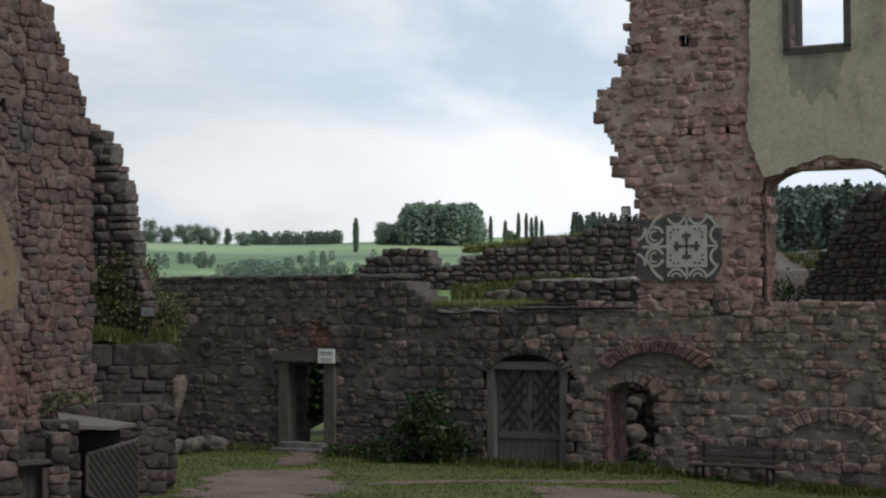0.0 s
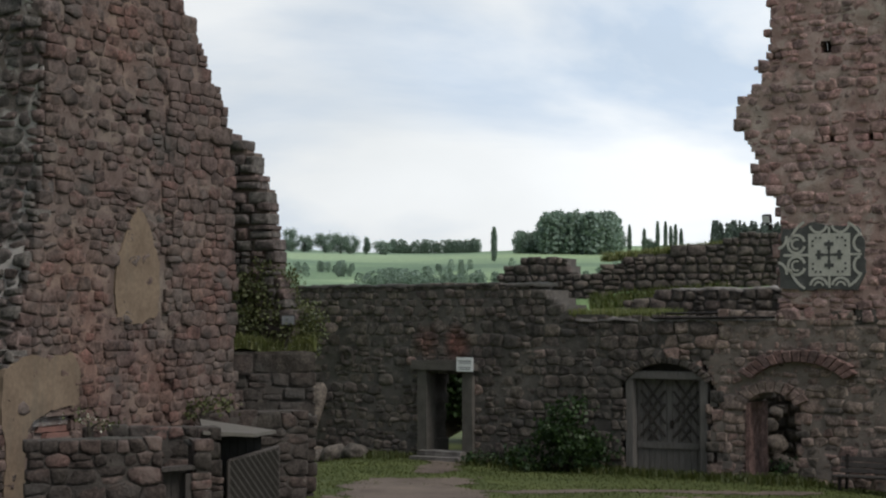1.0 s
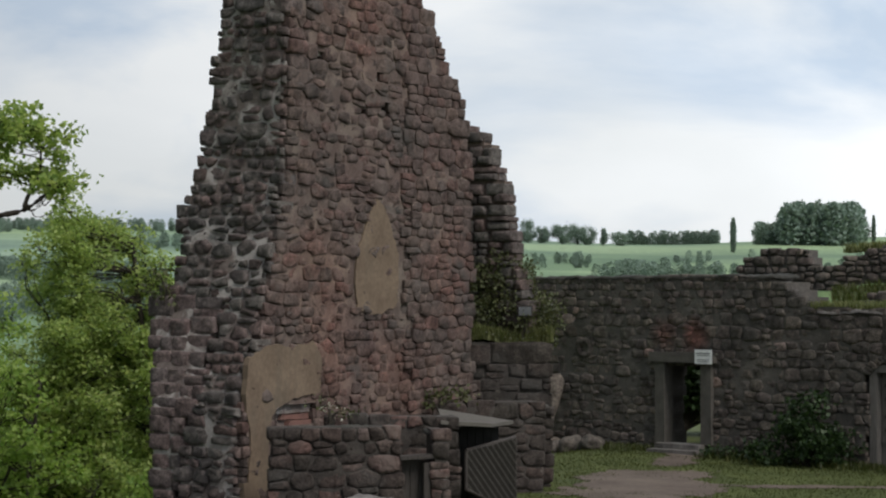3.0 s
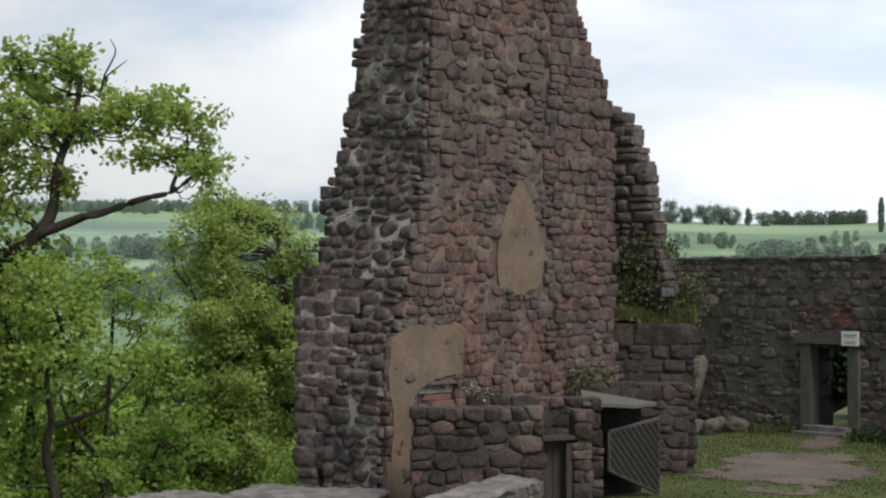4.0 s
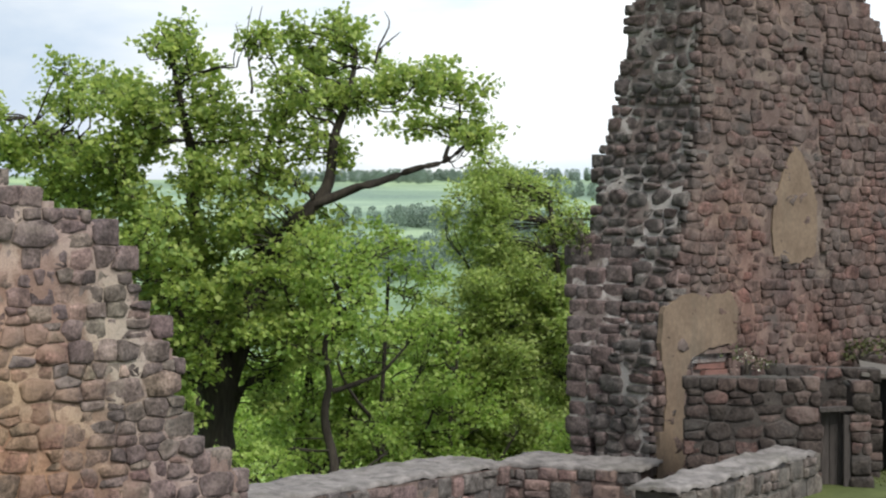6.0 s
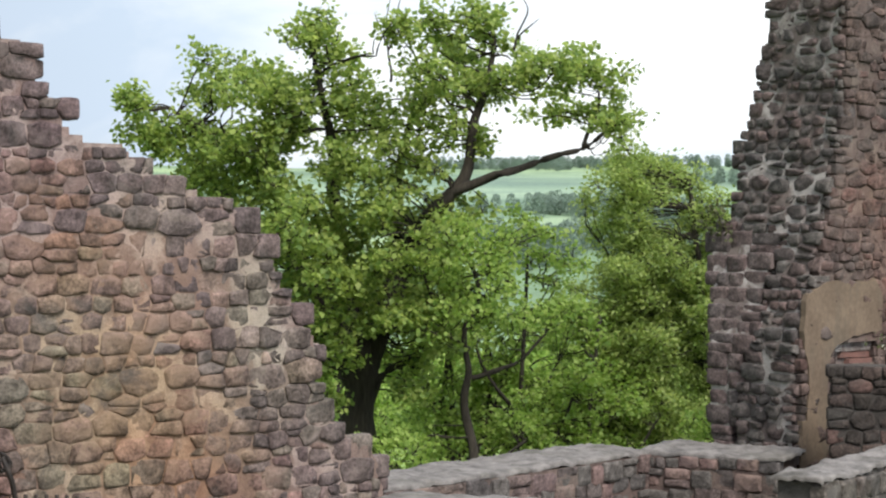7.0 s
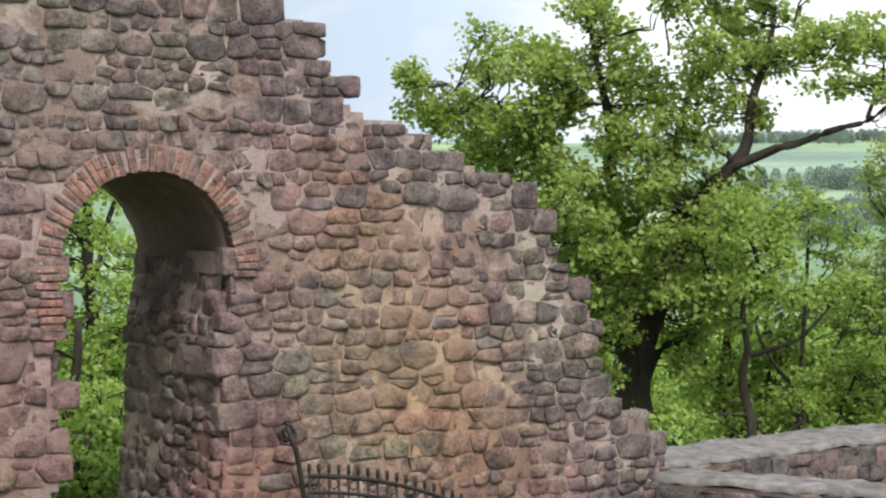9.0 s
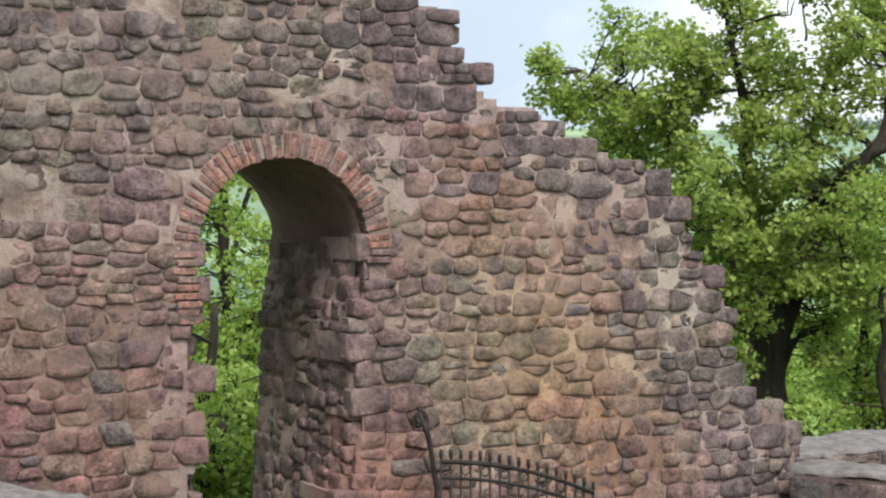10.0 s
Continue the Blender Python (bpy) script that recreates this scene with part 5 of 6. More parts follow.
    tree("young_tree", "young broadleaf tree with a dark forked stem", sight(-29.2, 31.5, -4.2), limbs, clumps, M_SHRUB, M_BARK, 75, twigs=58, per=15, size=0.105, spread=0.13, group="young trees below the wall")


def gateway_trees():
    rnd = random.Random(91)
    for az, d, z, h, wid, n, seed in ((-50.6, 22.5, -2.4, 3.2, 1.3, 34, 90), (-48.6, 23, -2.4, 3.4, 1.3, 34, 91), (-52.4, 27, -2.5, 8.5, 1.5, 36, 92), (-50.4, 29, -2.5, 9.0, 1.5, 36, 93), (-51.0, 24, -2.2, 4.2, 1.6, 34, 94), (-48.3, 27, -2.5, 5.5, 1.7, 30, 95), (-54.5, 30, -2.5, 8.0, 1.6, 26, 96)):
        clumps = scatter_clumps(rnd, (0, 0, h * 0.62), (wid, wid, h * 0.45), n, 0.5)
        limbs = [([(0, 0, -1), (0.1, 0, h * 0.35), (0.0, 0, h * 0.6), (0.15, 0, h * 0.95)], 0.19, 0.05), ([(0.05, 0, h * 0.5), (0.5, 0.1, h * 0.68), (0.9, 0, h * 0.85)], 0.06, 0.03)]
        tree("young_tree", "young broadleaf tree in bright leaf behind the gateway", sight(az, d, z), limbs, clumps, M_SHRUB, M_BARK, seed, twigs=64, per=17, size=0.1, spread=0.13, group="trees behind the gateway")


old_maple()
ash_tree()
understorey()
gateway_trees()


# ---------------------------------------------------------------- far country
def far_tree(name, label, az, d, h, wid, kind, seed, group=""):
    """A distant tree: a short trunk and a crown of some hundred leaf tufts."""
    rng = np.random.default_rng(seed)
    p = sight(az, d)
    p.z = ground_z(p.x, p.y) - 0.3
    root = tagged(empty(name, p), label, "tree", group)
    V, F = tubes([bend([(0, 0, 0), (0.02 * h, 0, h * 0.4), (0, 0, h * 0.8)], h * 0.03, h * 0.01, 0.02, 3, seed)], 6)
    mesh_ob("trunk", V, F, M_BARK, root)
    n = 3200
    if kind == "poplar":
        t = rng.uniform(0.05, 1, n)
        r = wid / 2 * np.sqrt(np.clip(1 - (2 * t - 0.9) ** 2 / 1.25, 0.02, 1)) * rng.uniform(0.3, 1, n)
        a = rng.uniform(0, 2 * np.pi, n)
        C = np.stack([r * np.cos(a), r * np.sin(a), t * h], 1)
    else:
        hubs = rng.normal(size=(14, 3))
        hubs /= np.linalg.norm(hubs, axis=1, keepdims=True)
        hubs = hubs * np.array((wid * 0.36, wid * 0.36, h * 0.34)) + np.array((0, 0, h * 0.5))
        C = hubs[rng.integers(0, 14, n)] + rng.normal(size=(n, 3)) * np.array((wid, wid, h)) * 0.095
        C[:, 2] = np.maximum(C[:, 2], rng.uniform(0.0, 0.12, n) * h)
    leaf_mesh("crown", C, 0.5 if kind == "poplar" else max(0.055 * h, 0.5), rng, M_HAZE_LEAF, root, 0.3, (0.5, 0.5))


def wood(name, label, spots, h0, h1, mat, seed, conifer=False):
    """A stand of many trees, as one object."""
    rng = np.random.default_rng(seed)
    C = []
    for az, d in spots:
        p = sight(az, d)
        z = ground_z(p.x, p.y)
        h = rng.uniform(h0, h1)
        n = 260 if conifer else 420
        t = rng.uniform(0.02, 1, n)
        r = (0.2 * h * (1.03 - t) if conifer else 0.34 * h * np.sqrt(np.clip(1 - (1.7 * t - 0.75) ** 2, 0.02, 1))) * np.sqrt(rng.uniform(0.1, 1, n))
        a = rng.uniform(0, 2 * np.pi, n)
        C.append(np.stack([p.x + r * np.cos(a), p.y + r * np.sin(a), z + t * h], 1))
    ob = leaf_mesh(name, np.concatenate(C), (h0 + h1) * (0.048 if conifer else 0.05), rng, mat, None, 0.2, (0.5, 0.5))
    tagged(ob, label, "woodland", kind="stuff")


def far_country():
    rnd = random.Random(101)
    far_tree("poplar", "tall slim poplar standing alone on the green slope", -2.82, 760, 15.0, 2.7, "poplar", 102)
    for i, az in enumerate((1.55, 2.02, 2.45, 2.7, 2.87, 3.02, 3.2)):
        far_tree("poplar", "slim poplar in a row along the ridge", az, 900, rnd.uniform(11, 16), 2.0, "poplar", 110 + i, "row of poplars on the ridge")
    for i, (az, d, h, w) in enumerate(((-9.4, 900, 12, 11), (-8.95, 900, 9, 9), (-8.3, 900, 11, 12), (-7.8, 905, 11, 11), (-7.45, 900, 10, 9), (-6.95, 900, 9, 4), (-6.5, 900, 8, 11), (1.2, 905, 12, 10), (2.2, 905, 8, 9), (0.95, 900, 9, 9))):
        far_tree("field_tree", "round broadleaf tree on the distant ridge", az, d, h, w, "round", 130 + i, "trees on the ridge")
    wood("hilltop_wood", "dense rounded wood on the hilltop", [(rnd.uniform(-1.15, 1.0), rnd.uniform(830, 890)) for _ in range(70)], 13, 20, M_HAZE_LEAF, 140)
    wood("hilltop_copse", "lower scrub beside the hilltop wood", [(rnd.uniform(-2.05, -1.05), rnd.uniform(840, 890)) for _ in range(34)], 6, 11, M_HAZE_LEAF, 139)
    wood("ridge_hedge", "low dark line of trees along the ridge", [(rnd.uniform(-6.2, -3.3), 985) for _ in range(70)], 4, 8, M_HAZE_LEAF, 141)
    wood("valley_trees", "treetops along the foot of the sloping field", [(rnd.choice((-6.6, -5.9, -5.0, -4.2, -3.2, 0.5, 3)) + rnd.gauss(0, 0.35), rnd.uniform(400, 470)) for _ in range(90)], 2.5, 5.5, M_HAZE_LEAF, 142)
    wood("field_bushes", "scattered bushes on the green slope", [(rnd.choice((-9.0, -8.2, -7.8, -7.6, -4.4, -3.9, -1.9, 1.0)) + rnd.gauss(0, 0.18), rnd.uniform(590, 640)) for _ in range(40)], 2, 4.5, M_HAZE_LEAF, 143)
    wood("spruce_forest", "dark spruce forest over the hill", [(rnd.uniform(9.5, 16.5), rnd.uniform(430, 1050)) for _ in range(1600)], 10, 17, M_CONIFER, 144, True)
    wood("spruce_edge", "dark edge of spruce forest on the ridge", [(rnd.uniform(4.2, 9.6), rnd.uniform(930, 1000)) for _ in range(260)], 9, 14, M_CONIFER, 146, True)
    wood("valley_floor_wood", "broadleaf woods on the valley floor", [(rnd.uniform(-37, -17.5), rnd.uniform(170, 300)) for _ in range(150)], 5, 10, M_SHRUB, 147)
    wood("valley_wood", "hazy woods on the far side of the valley", [(az + rnd.gauss(0, w), r + rnd.gauss(0, 16)) for az, r, w, n in ((-27.2, 560, 0.7, 60), (-24.6, 620, 0.9, 70), (-29.6, 640, 0.6, 40), (-20.5, 600, 1.0, 70), (-26.0, 820, 1.2, 60), (-22.5, 760, 0.8, 50), (-24.0, 1420, 3.0, 170), (-29.0, 1380, 2.0, 90), (-19.5, 1100, 1.0, 60)) for _ in range(n)], 5, 10, M_HAZE_LEAF, 145)


far_country()
# ---------------------------------------------------------------- things on the courtyard wall


def rod(bm, a, b, r, sides=8):
    a, b = Vector(a), Vector(b)
    q = (b - a)
    m = Matrix.Translation((a + b) / 2) @ q.to_track_quat("Z", "Y").to_matrix().to_4x4()
    bmesh.ops.create_cone(bm, cap_ends=True, segments=sides, radius1=r, radius2=r, depth=q.length, matrix=m)
    return bm


def block(name, mat, parent, size, m, bevel=0.012, label="", rough=0.0):
    bm = bmesh.new()
    add_box(bm, Matrix.Identity(4), *size)
    if rough:
        bmesh.ops.subdivide_edges(bm, edges=bm.edges[:], cuts=2, use_grid_fill=True)
        roughen(bm, rough, 6)
    if bevel and not rough:
        bmesh.ops.bevel(bm, geom=bm.edges[:], offset=bevel, segments=2, affect="EDGES")
    ob = part(name, bm, mat, parent, label)
    ob.matrix_basis = m
    return ob


def at_wall(plane, u, z, w=0.0):
    return plane.basis(u, z, w)


def stone_doorway():
    d = tagged(empty("door_1"), "open stone-framed doorway with worn threshold steps", "doorway", kind="structure")
    for u, wid in ((3.86, 0.24), (5.02, 0.26)):
        block("jamb_stone", M_FRAME, d, (wid, 0.34, 1.72), at_wall(FAR, u, 1.18, -0.06), rough=0.012)
    block("lintel", M_FRAME, d, (1.62, 0.4, 0.16), at_wall(FAR, 4.43, 2.12, -0.03), rough=0.012)
    block("lintel_moulding", M_FRAME, d, (1.7, 0.2, 0.05), at_wall(FAR, 4.43, 2.225, 0.03), 0.01)
    block("threshold", M_SLAB, d, (1.1, 0.5, 0.14), at_wall(FAR, 4.44, 0.26, 0.1), rough=0.012)
    block("step", M_SLAB, d, (1.25, 0.36, 0.13), at_wall(FAR, 4.5, 0.16, 0.45), rough=0.015)


def notice_board():
    s = empty("notice_sign", FAR.at(5.02, 2.17, 0.2))
    tagged(s, "small white notice sheet with lines of print beside the doorway", "sign")
    turn = FAR.basis(0, 0).to_3x3().to_4x4()
    panel = block("panel", M_WHITE, s, (0.42, 0.02, 0.3), turn, 0.004)
    for k, (z, wid) in enumerate(((0.075, 0.33), (0.03, 0.3), (-0.06, 0.3), (-0.1, 0.26))):
        block("print_line", M_INK, panel, (wid, 0.004, 0.012 if k else 0.02), pose(0, -0.012, z), 0)


def plank_door():
    d = tagged(empty("door_2"), "closed grey plank double door with diagonal lattice battens", "door", kind="structure")
    w = -0.22
    for u in (8.79, 10.42):
        block("door_post", M_WOOD, d, (0.17, 0.2, 2.05), at_wall(FAR, u, 0.96, w + 0.1), 0.012)
    block("door_head", M_WOOD, d, (1.86, 0.2, 0.16), at_wall(FAR, 9.6, 2.02, w + 0.11), 0.012)
    rng = random.Random(3)
    n = 11
    for i in range(n):
        u = 8.88 + (i + 0.5) * 1.44 / n
        block("plank", M_WOOD, d, (1.44 / n - 0.008, 0.04, 1.9), at_wall(FAR, u, 0.98 + rng.uniform(-0.01, 0.01), w + rng.uniform(-0.006, 0.006)), 0.004)
    for mid in (9.24, 9.96):
        for k in range(-2, 3):
            for sgn in (-1, 1):
                zc = 1.38 + k * 0.26
                half = min(0.34, (1.92 - zc), zc - 0.72)
                if half < 0.1:
                    continue
                block("batten", M_DARKWOOD, d, (0.045, 0.03, half * 2.5), at_wall(FAR, mid, zc, w + 0.035 + 0.012 * (sgn > 0)) @ pose(0, 0, 0, 0, sgn * 40, 0), 0.005)
    block("ledge_batten", M_WOOD, d, (1.42, 0.035, 0.12), at_wall(FAR, 9.6, 0.62, w + 0.035), 0.006)
    block("latch", M_IRON, d, (0.05, 0.05, 0.16), at_wall(FAR, 9.66, 1.05, w + 0.05), 0.008)
    # wall behind the leaf closes the recess, in the shade-dark backing colour
    slab("recess_back", FAR, [(8.6, -0.3), (10.6, -0.3), (10.6, 2.42), (8.6, 2.42)], -0.6, -0.3, M_SHADE_BACK, d)


def voussoirs(parent, plane, u, z, r, deep, a0, a1, n, mat, w, squash=1.0, seed=0):
    """A ring of wedge stones over an opening."""
    rng = random.Random(seed)
    for i in range(n):
        a, b = [math.radians(a0 + (a1 - a0) * (i + k) / n) for k in (0.04, 0.96)]
        r1 = r + deep * rng.uniform(0.85, 1.12)
        bm = bmesh.new()
        pts = [(r, a), (r1, a), (r1, b), (r, b)]
        ww = w + rng.uniform(-0.015, 0.015)
        lo = [bm.verts.new(plane.at(u + q * math.cos(t), z + q * math.sin(t) * squash, -0.25)) for q, t in pts]
        hi = [bm.verts.new(plane.at(u + q * math.cos(t), z + q * math.sin(t) * squash, ww)) for q, t in pts]
        bm.faces.new(hi)
        bm.faces.new(lo[::-1])
        for k in range(4):
            bm.faces.new((lo[k], lo[(k + 1) % 4], hi[(k + 1) % 4], hi[k]))
        bmesh.ops.bevel(bm, geom=[e for e in bm.edges], offset=0.016, segments=1, affect="EDGES")
        part("stone", bm, mat, parent)


def wall_arches():
    wall = bpy.data.objects["wall_courtyard"]
    block("reveal", M_DARKARCH, wall, (0.08, 0.9, 1.7), at_wall(FAR, 11.36, 0.68, -0.42), rough=0.02, label="dark red brick reveal of the small doorway")
    voussoirs(wall, FAR, 12.42, 1.55, 1.14, 0.34, 36, 146, 15, M_DARKARCH, 0.16, 0.68, 1)
    voussoirs(wall, FAR, 11.83, 1.3, 0.55, 0.28, 25, 155, 9, M_PALEFAR, 0.05, 0.8, 2)
    voussoirs(wall, FAR, 15.75, 0.35, 1.0, 0.3, 40, 140, 12, M_PALEFAR, 0.06, 0.75, 3)
    voussoirs(wall, FAR, 9.6, 1.55, 1.0, 0.2, 28, 152, 19, M_FAR, 0.04, 0.7, 4)
    # ring stone let into the wall
    bm = bmesh.new()
    for k in range(20):
        a, b = 2 * math.pi * k / 20, 2 * math.pi * (k + 1) / 20
        q = [FAR.at(1.79 + r * math.cos(t), 2.29 + r * math.sin(t), w) for r, t, w in ((0.1, a, 0.04), (0.2, a, 0.055), (0.2, b, 0.055), (0.1, b, 0.04), (0.24, a, 0.0), (0.24, b, 0.0), (0.1, a, -0.1), (0.1, b, -0.1))]
        v = [bm.verts.new(p) for p in q]
        bm.faces.new((v[0], v[1], v[2], v[3]))
        bm.faces.new((v[1], v[4], v[5], v[2]))
        bm.faces.new((v[6], v[0], v[3], v[7]))
    bmesh.ops.remove_doubles(bm, verts=bm.verts[:], dist=0.001)
    part("ring_stone", bm, M_FAR, wall, "round stone ring let into the wall", smooth=True)


def garden_bench():
    b = empty("bench", FAR.at(14.13, -0.12, 0.55))
    tagged(b, "dark slatted wooden bench against the stone wall", "bench")
    t = FAR.basis(0, 0).to_3x3().to_4x4()
    for k in range(4):
        block("seat_slat", M_DARKWOOD, b, (1.62, 0.085, 0.03), t @ pose(0, -0.16 + k * 0.1, 0.40), 0.006)
    for k in range(3):
        block("back_slat", M_DARKWOOD, b, (1.62, 0.03, 0.085), t @ pose(0, 0.24 + k * 0.025, 0.48 + k * 0.105, -12), 0.006)
    for x in (-0.68, 0.68):
        block("leg", M_IRON, b, (0.05, 0.06, 0.42), t @ pose(x, -0.14, 0.2), 0.006)
        block("leg", M_IRON, b, (0.05, 0.06, 0.8), t @ pose(x, 0.24, 0.38, -9), 0.006)
        block("arm", M_IRON, b, (0.05, 0.44, 0.04), t @ pose(x, 0.04, 0.37), 0.006)


def sgraffito():
    """Scratched ornament: pale bands on a dark ground."""
    o = tagged(empty("wall_ornament"), "geometric scratched-plaster ornament, pale bands on dark grey", "mural", kind="structure")
    dark = plain("dark_sgraffito_ground", (0.075, 0.075, 0.072), (0.12, 0.12, 0.115), 0.9, 5, 0.2)
    pale = plain("pale_sgraffito_band", (0.47, 0.455, 0.40), (0.56, 0.54, 0.48), 0.9, 5, 0.2)
    slab("ground_plaster", FAR, [(12.08, 3.72), (12.5, 3.68), (13.0, 3.7), (13.6, 3.68), (13.74, 4.0), (13.72, 4.6), (13.6, 4.86), (13.0, 4.88), (12.75, 4.98), (12.5, 4.86), (12.12, 4.84), (12.05, 4.3)], -0.05, 0.062, dark, o, 0.02)

    def ring(u, z, r, wid, a0=0.0, a1=360.0):
        n = max(6, int(abs(a1 - a0) / 15))
        aa = [math.radians(a0 + (a1 - a0) * k / n) for k in range(n + 1)]
        bm = bmesh.new()
        for k in range(n):
            q = [(r - wid / 2, aa[k]), (r + wid / 2, aa[k]), (r + wid / 2, aa[k + 1]), (r - wid / 2, aa[k + 1])]
            lo = [bm.verts.new(FAR.at(u + s * math.cos(t), z + s * math.sin(t), 0.055)) for s, t in q]
            hi = [bm.verts.new(FAR.at(u + s * math.cos(t), z + s * math.sin(t), 0.07)) for s, t in q]
            bm.faces.new(hi)
            bm.faces.new((lo[0], lo[3], hi[3], hi[0]))
            bm.faces.new((lo[1], hi[1], hi[2], lo[2]))
        bmesh.ops.remove_doubles(bm, verts=bm.verts[:], dist=0.0005)
        part("band", bm, pale, o)

    def bar(u0, u1, z0, z1, mat=pale, w=0.071):
        slab("band", FAR, [(u0, z0), (u1, z0), (u1, z1), (u0, z1)], 0.055, w, mat, o)

    # central square with a pierced cross and rows of dots
    bar(12.64, 13.46, 3.94, 4.74)
    cu, cz = 13.05, 4.34
    bar(cu - 0.27, cu + 0.27, cz - 0.02, cz + 0.02, dark, 0.078)
    bar(cu - 0.02, cu + 0.02, cz - 0.27, cz + 0.27, dark, 0.078)
    for k in range(4):
        a = math.radians(90 * k)
        du, dz = math.cos(a), math.sin(a)
        for s in (-1, 1):
            pu, pz = cu + du * 0.2 - dz * 0.055 * s, cz + dz * 0.2 + du * 0.055 * s
            bar(pu - 0.035, pu + 0.035, pz - 0.035, pz + 0.035, dark, 0.078)
        bar(cu + du * 0.13 - 0.03, cu + du * 0.13 + 0.03, cz + dz * 0.13 - 0.03, cz + dz * 0.13 + 0.03, dark, 0.079)
        for j in (-0.26, -0.17, 0.17, 0.26):
            pu, pz = cu + du * 0.32 - dz * j, cz + dz * 0.32 + du * j
            bar(pu - 0.02, pu + 0.02, pz - 0.02, pz + 0.02, dark, 0.078)
    # loops outside the square
    for u in (12.84, 13.27):
        ring(u, 4.93, 0.17, 0.045, 195, 345)
        ring(u, 3.74, 0.17, 0.045, 10, 170)
        ring(u, 3.74, 0.09, 0.035, 10, 170)
    for z in (4.55, 4.14):
        ring(13.7, z, 0.17, 0.05, 105, 255)
        ring(12.4, z, 0.17, 0.05, 15, 345)
        ring(12.4, z, 0.09, 0.035, 60, 300)
    for s in (-1, 1):
        ring(13.2, 4.34 + s * 0.12, 0.52, 0.045, s * 25, s * 65)
        ring(12.85, 4.34 + s * 0.1, 0.6, 0.05, 180 - s * 15, 180 - s * 62)
        ring(12.0, 4.34 + s * 0.33, 0.2, 0.05, -s * 80, s * 10)
    bar(13.46, 13.68, 4.32, 4.36)
    bar(12.14, 12.64, 4.315, 4.365)
    bar(13.03, 13.07, 4.74, 4.86)
    bar(13.03, 13.07, 3.72, 3.94)


def floodlight():
    f = empty("floodlight", FAR.at(11.86, 5.0, 0.12))
    tagged(f, "small grey floodlight on a bracket on the wall edge", "lamp")
    t = FAR.basis(0, 0).to_3x3().to_4x4()
    housing = block("housing", M_IRON, f, (0.17, 0.1, 0.17), t @ pose(0, -0.06, 0.04, 15), 0.012)
    block("lens", M_WHITE, housing, (0.14, 0.012, 0.13), pose(0, -0.055, 0.0), 0.004, "pale glass lens")
    block("bracket", M_IRON, f, (0.03, 0.2, 0.03), t @ pose(0, 0.04, -0.07), 0.005)
    block("junction_box", M_IRON, f, (0.07, 0.06, 0.1), t @ pose(0.02, 0.06, -0.12), 0.006)


def ledge_lamp():
    p = Plane((-5.95, 29.55), (-4.5, 29.85))
    f = empty("floodlight", p.at(1.0, 2.64, -0.05))
    tagged(f, "small grey floodlight box standing in the ledge grass", "lamp")
    t = p.basis(0, 0).to_3x3().to_4x4()
    housing = block("housing", M_IRON, f, (0.26, 0.12, 0.2), t @ pose(0, 0, 0.5, -8), 0.015)
    block("lens", M_LAMP, housing, (0.21, 0.012, 0.15), pose(0, -0.062, 0), 0.004, "dull grey glass lens")
    block("stake", M_IRON, f, (0.035, 0.035, 0.42), t @ pose(0, 0.02, 0.2), 0.006)


def top_rail():
    r = tagged(empty("handrail"), "low dark iron rail along the wall top", "railing")
    for z, w in ((3.26, -0.05), (3.17, 0.05)):
        bm = bmesh.new()
        rod(bm, FAR.at(9.4, z - 0.02, w), FAR.at(11.95, z, w), 0.022)
        part("rail", bm, M_IRON, r)
    for u in (9.5, 10.3, 11.1, 11.9):
        bm = bmesh.new()
        rod(bm, FAR.at(u, 3.1, 0.0), FAR.at(u, 3.27, -0.05), 0.016)
        part("post", bm, M_IRON, r)


def boulder(name, label, at, size, seed, mat, tilt=(0, 0, 0), group=""):
    bm = bmesh.new()
    bmesh.ops.create_icosphere(bm, subdivisions=3, radius=1.0)
    for v in bm.verts:
        p = v.co.copy()
        k = 0.72 / max(abs(p.x), abs(p.y), abs(p.z), 0.72)
        v.co = p * (0.55 + 0.45 * k * 1.3) * (1 + 0.16 * noise.noise(p * 1.6 + Vector((seed, 0, 0))) + 0.06 * noise.noise(p * 5 + Vector((seed, 3, 0))))
    ob = part(name, bm, mat, None, smooth=True)
    ob.matrix_world = pose(*at, *tilt) @ Matrix.Diagonal((*size, 1))
    return tagged(ob, label, "stone", group)


def fallen_stones():
    rng = random.Random(8)
    p = FAR.at(1.05, 1.05, 0.45)
    boulder("leaning_slab", "large stone slab leaning on the wall corner", tuple(p), (0.34, 0.14, 0.72), 3, M_FAR, (-14, 12, -25))
    for k in range(9):
        p = FAR.at(0.9 + k * 0.22 + rng.uniform(-0.1, 0.1), 0.0, 0.5 + rng.uniform(-0.1, 0.45))
        s = rng.uniform(0.16, 0.3)
        boulder("boulder", "grey fallen block at the foot of the wall", (p.x, p.y, ground_z(p.x, p.y) + s * 0.45), (s, s * 0.8, s * 0.7), k, M_FAR, (rng.uniform(-20, 20), rng.uniform(-20, 20), rng.uniform(0, 90)), "fallen blocks by the corner")


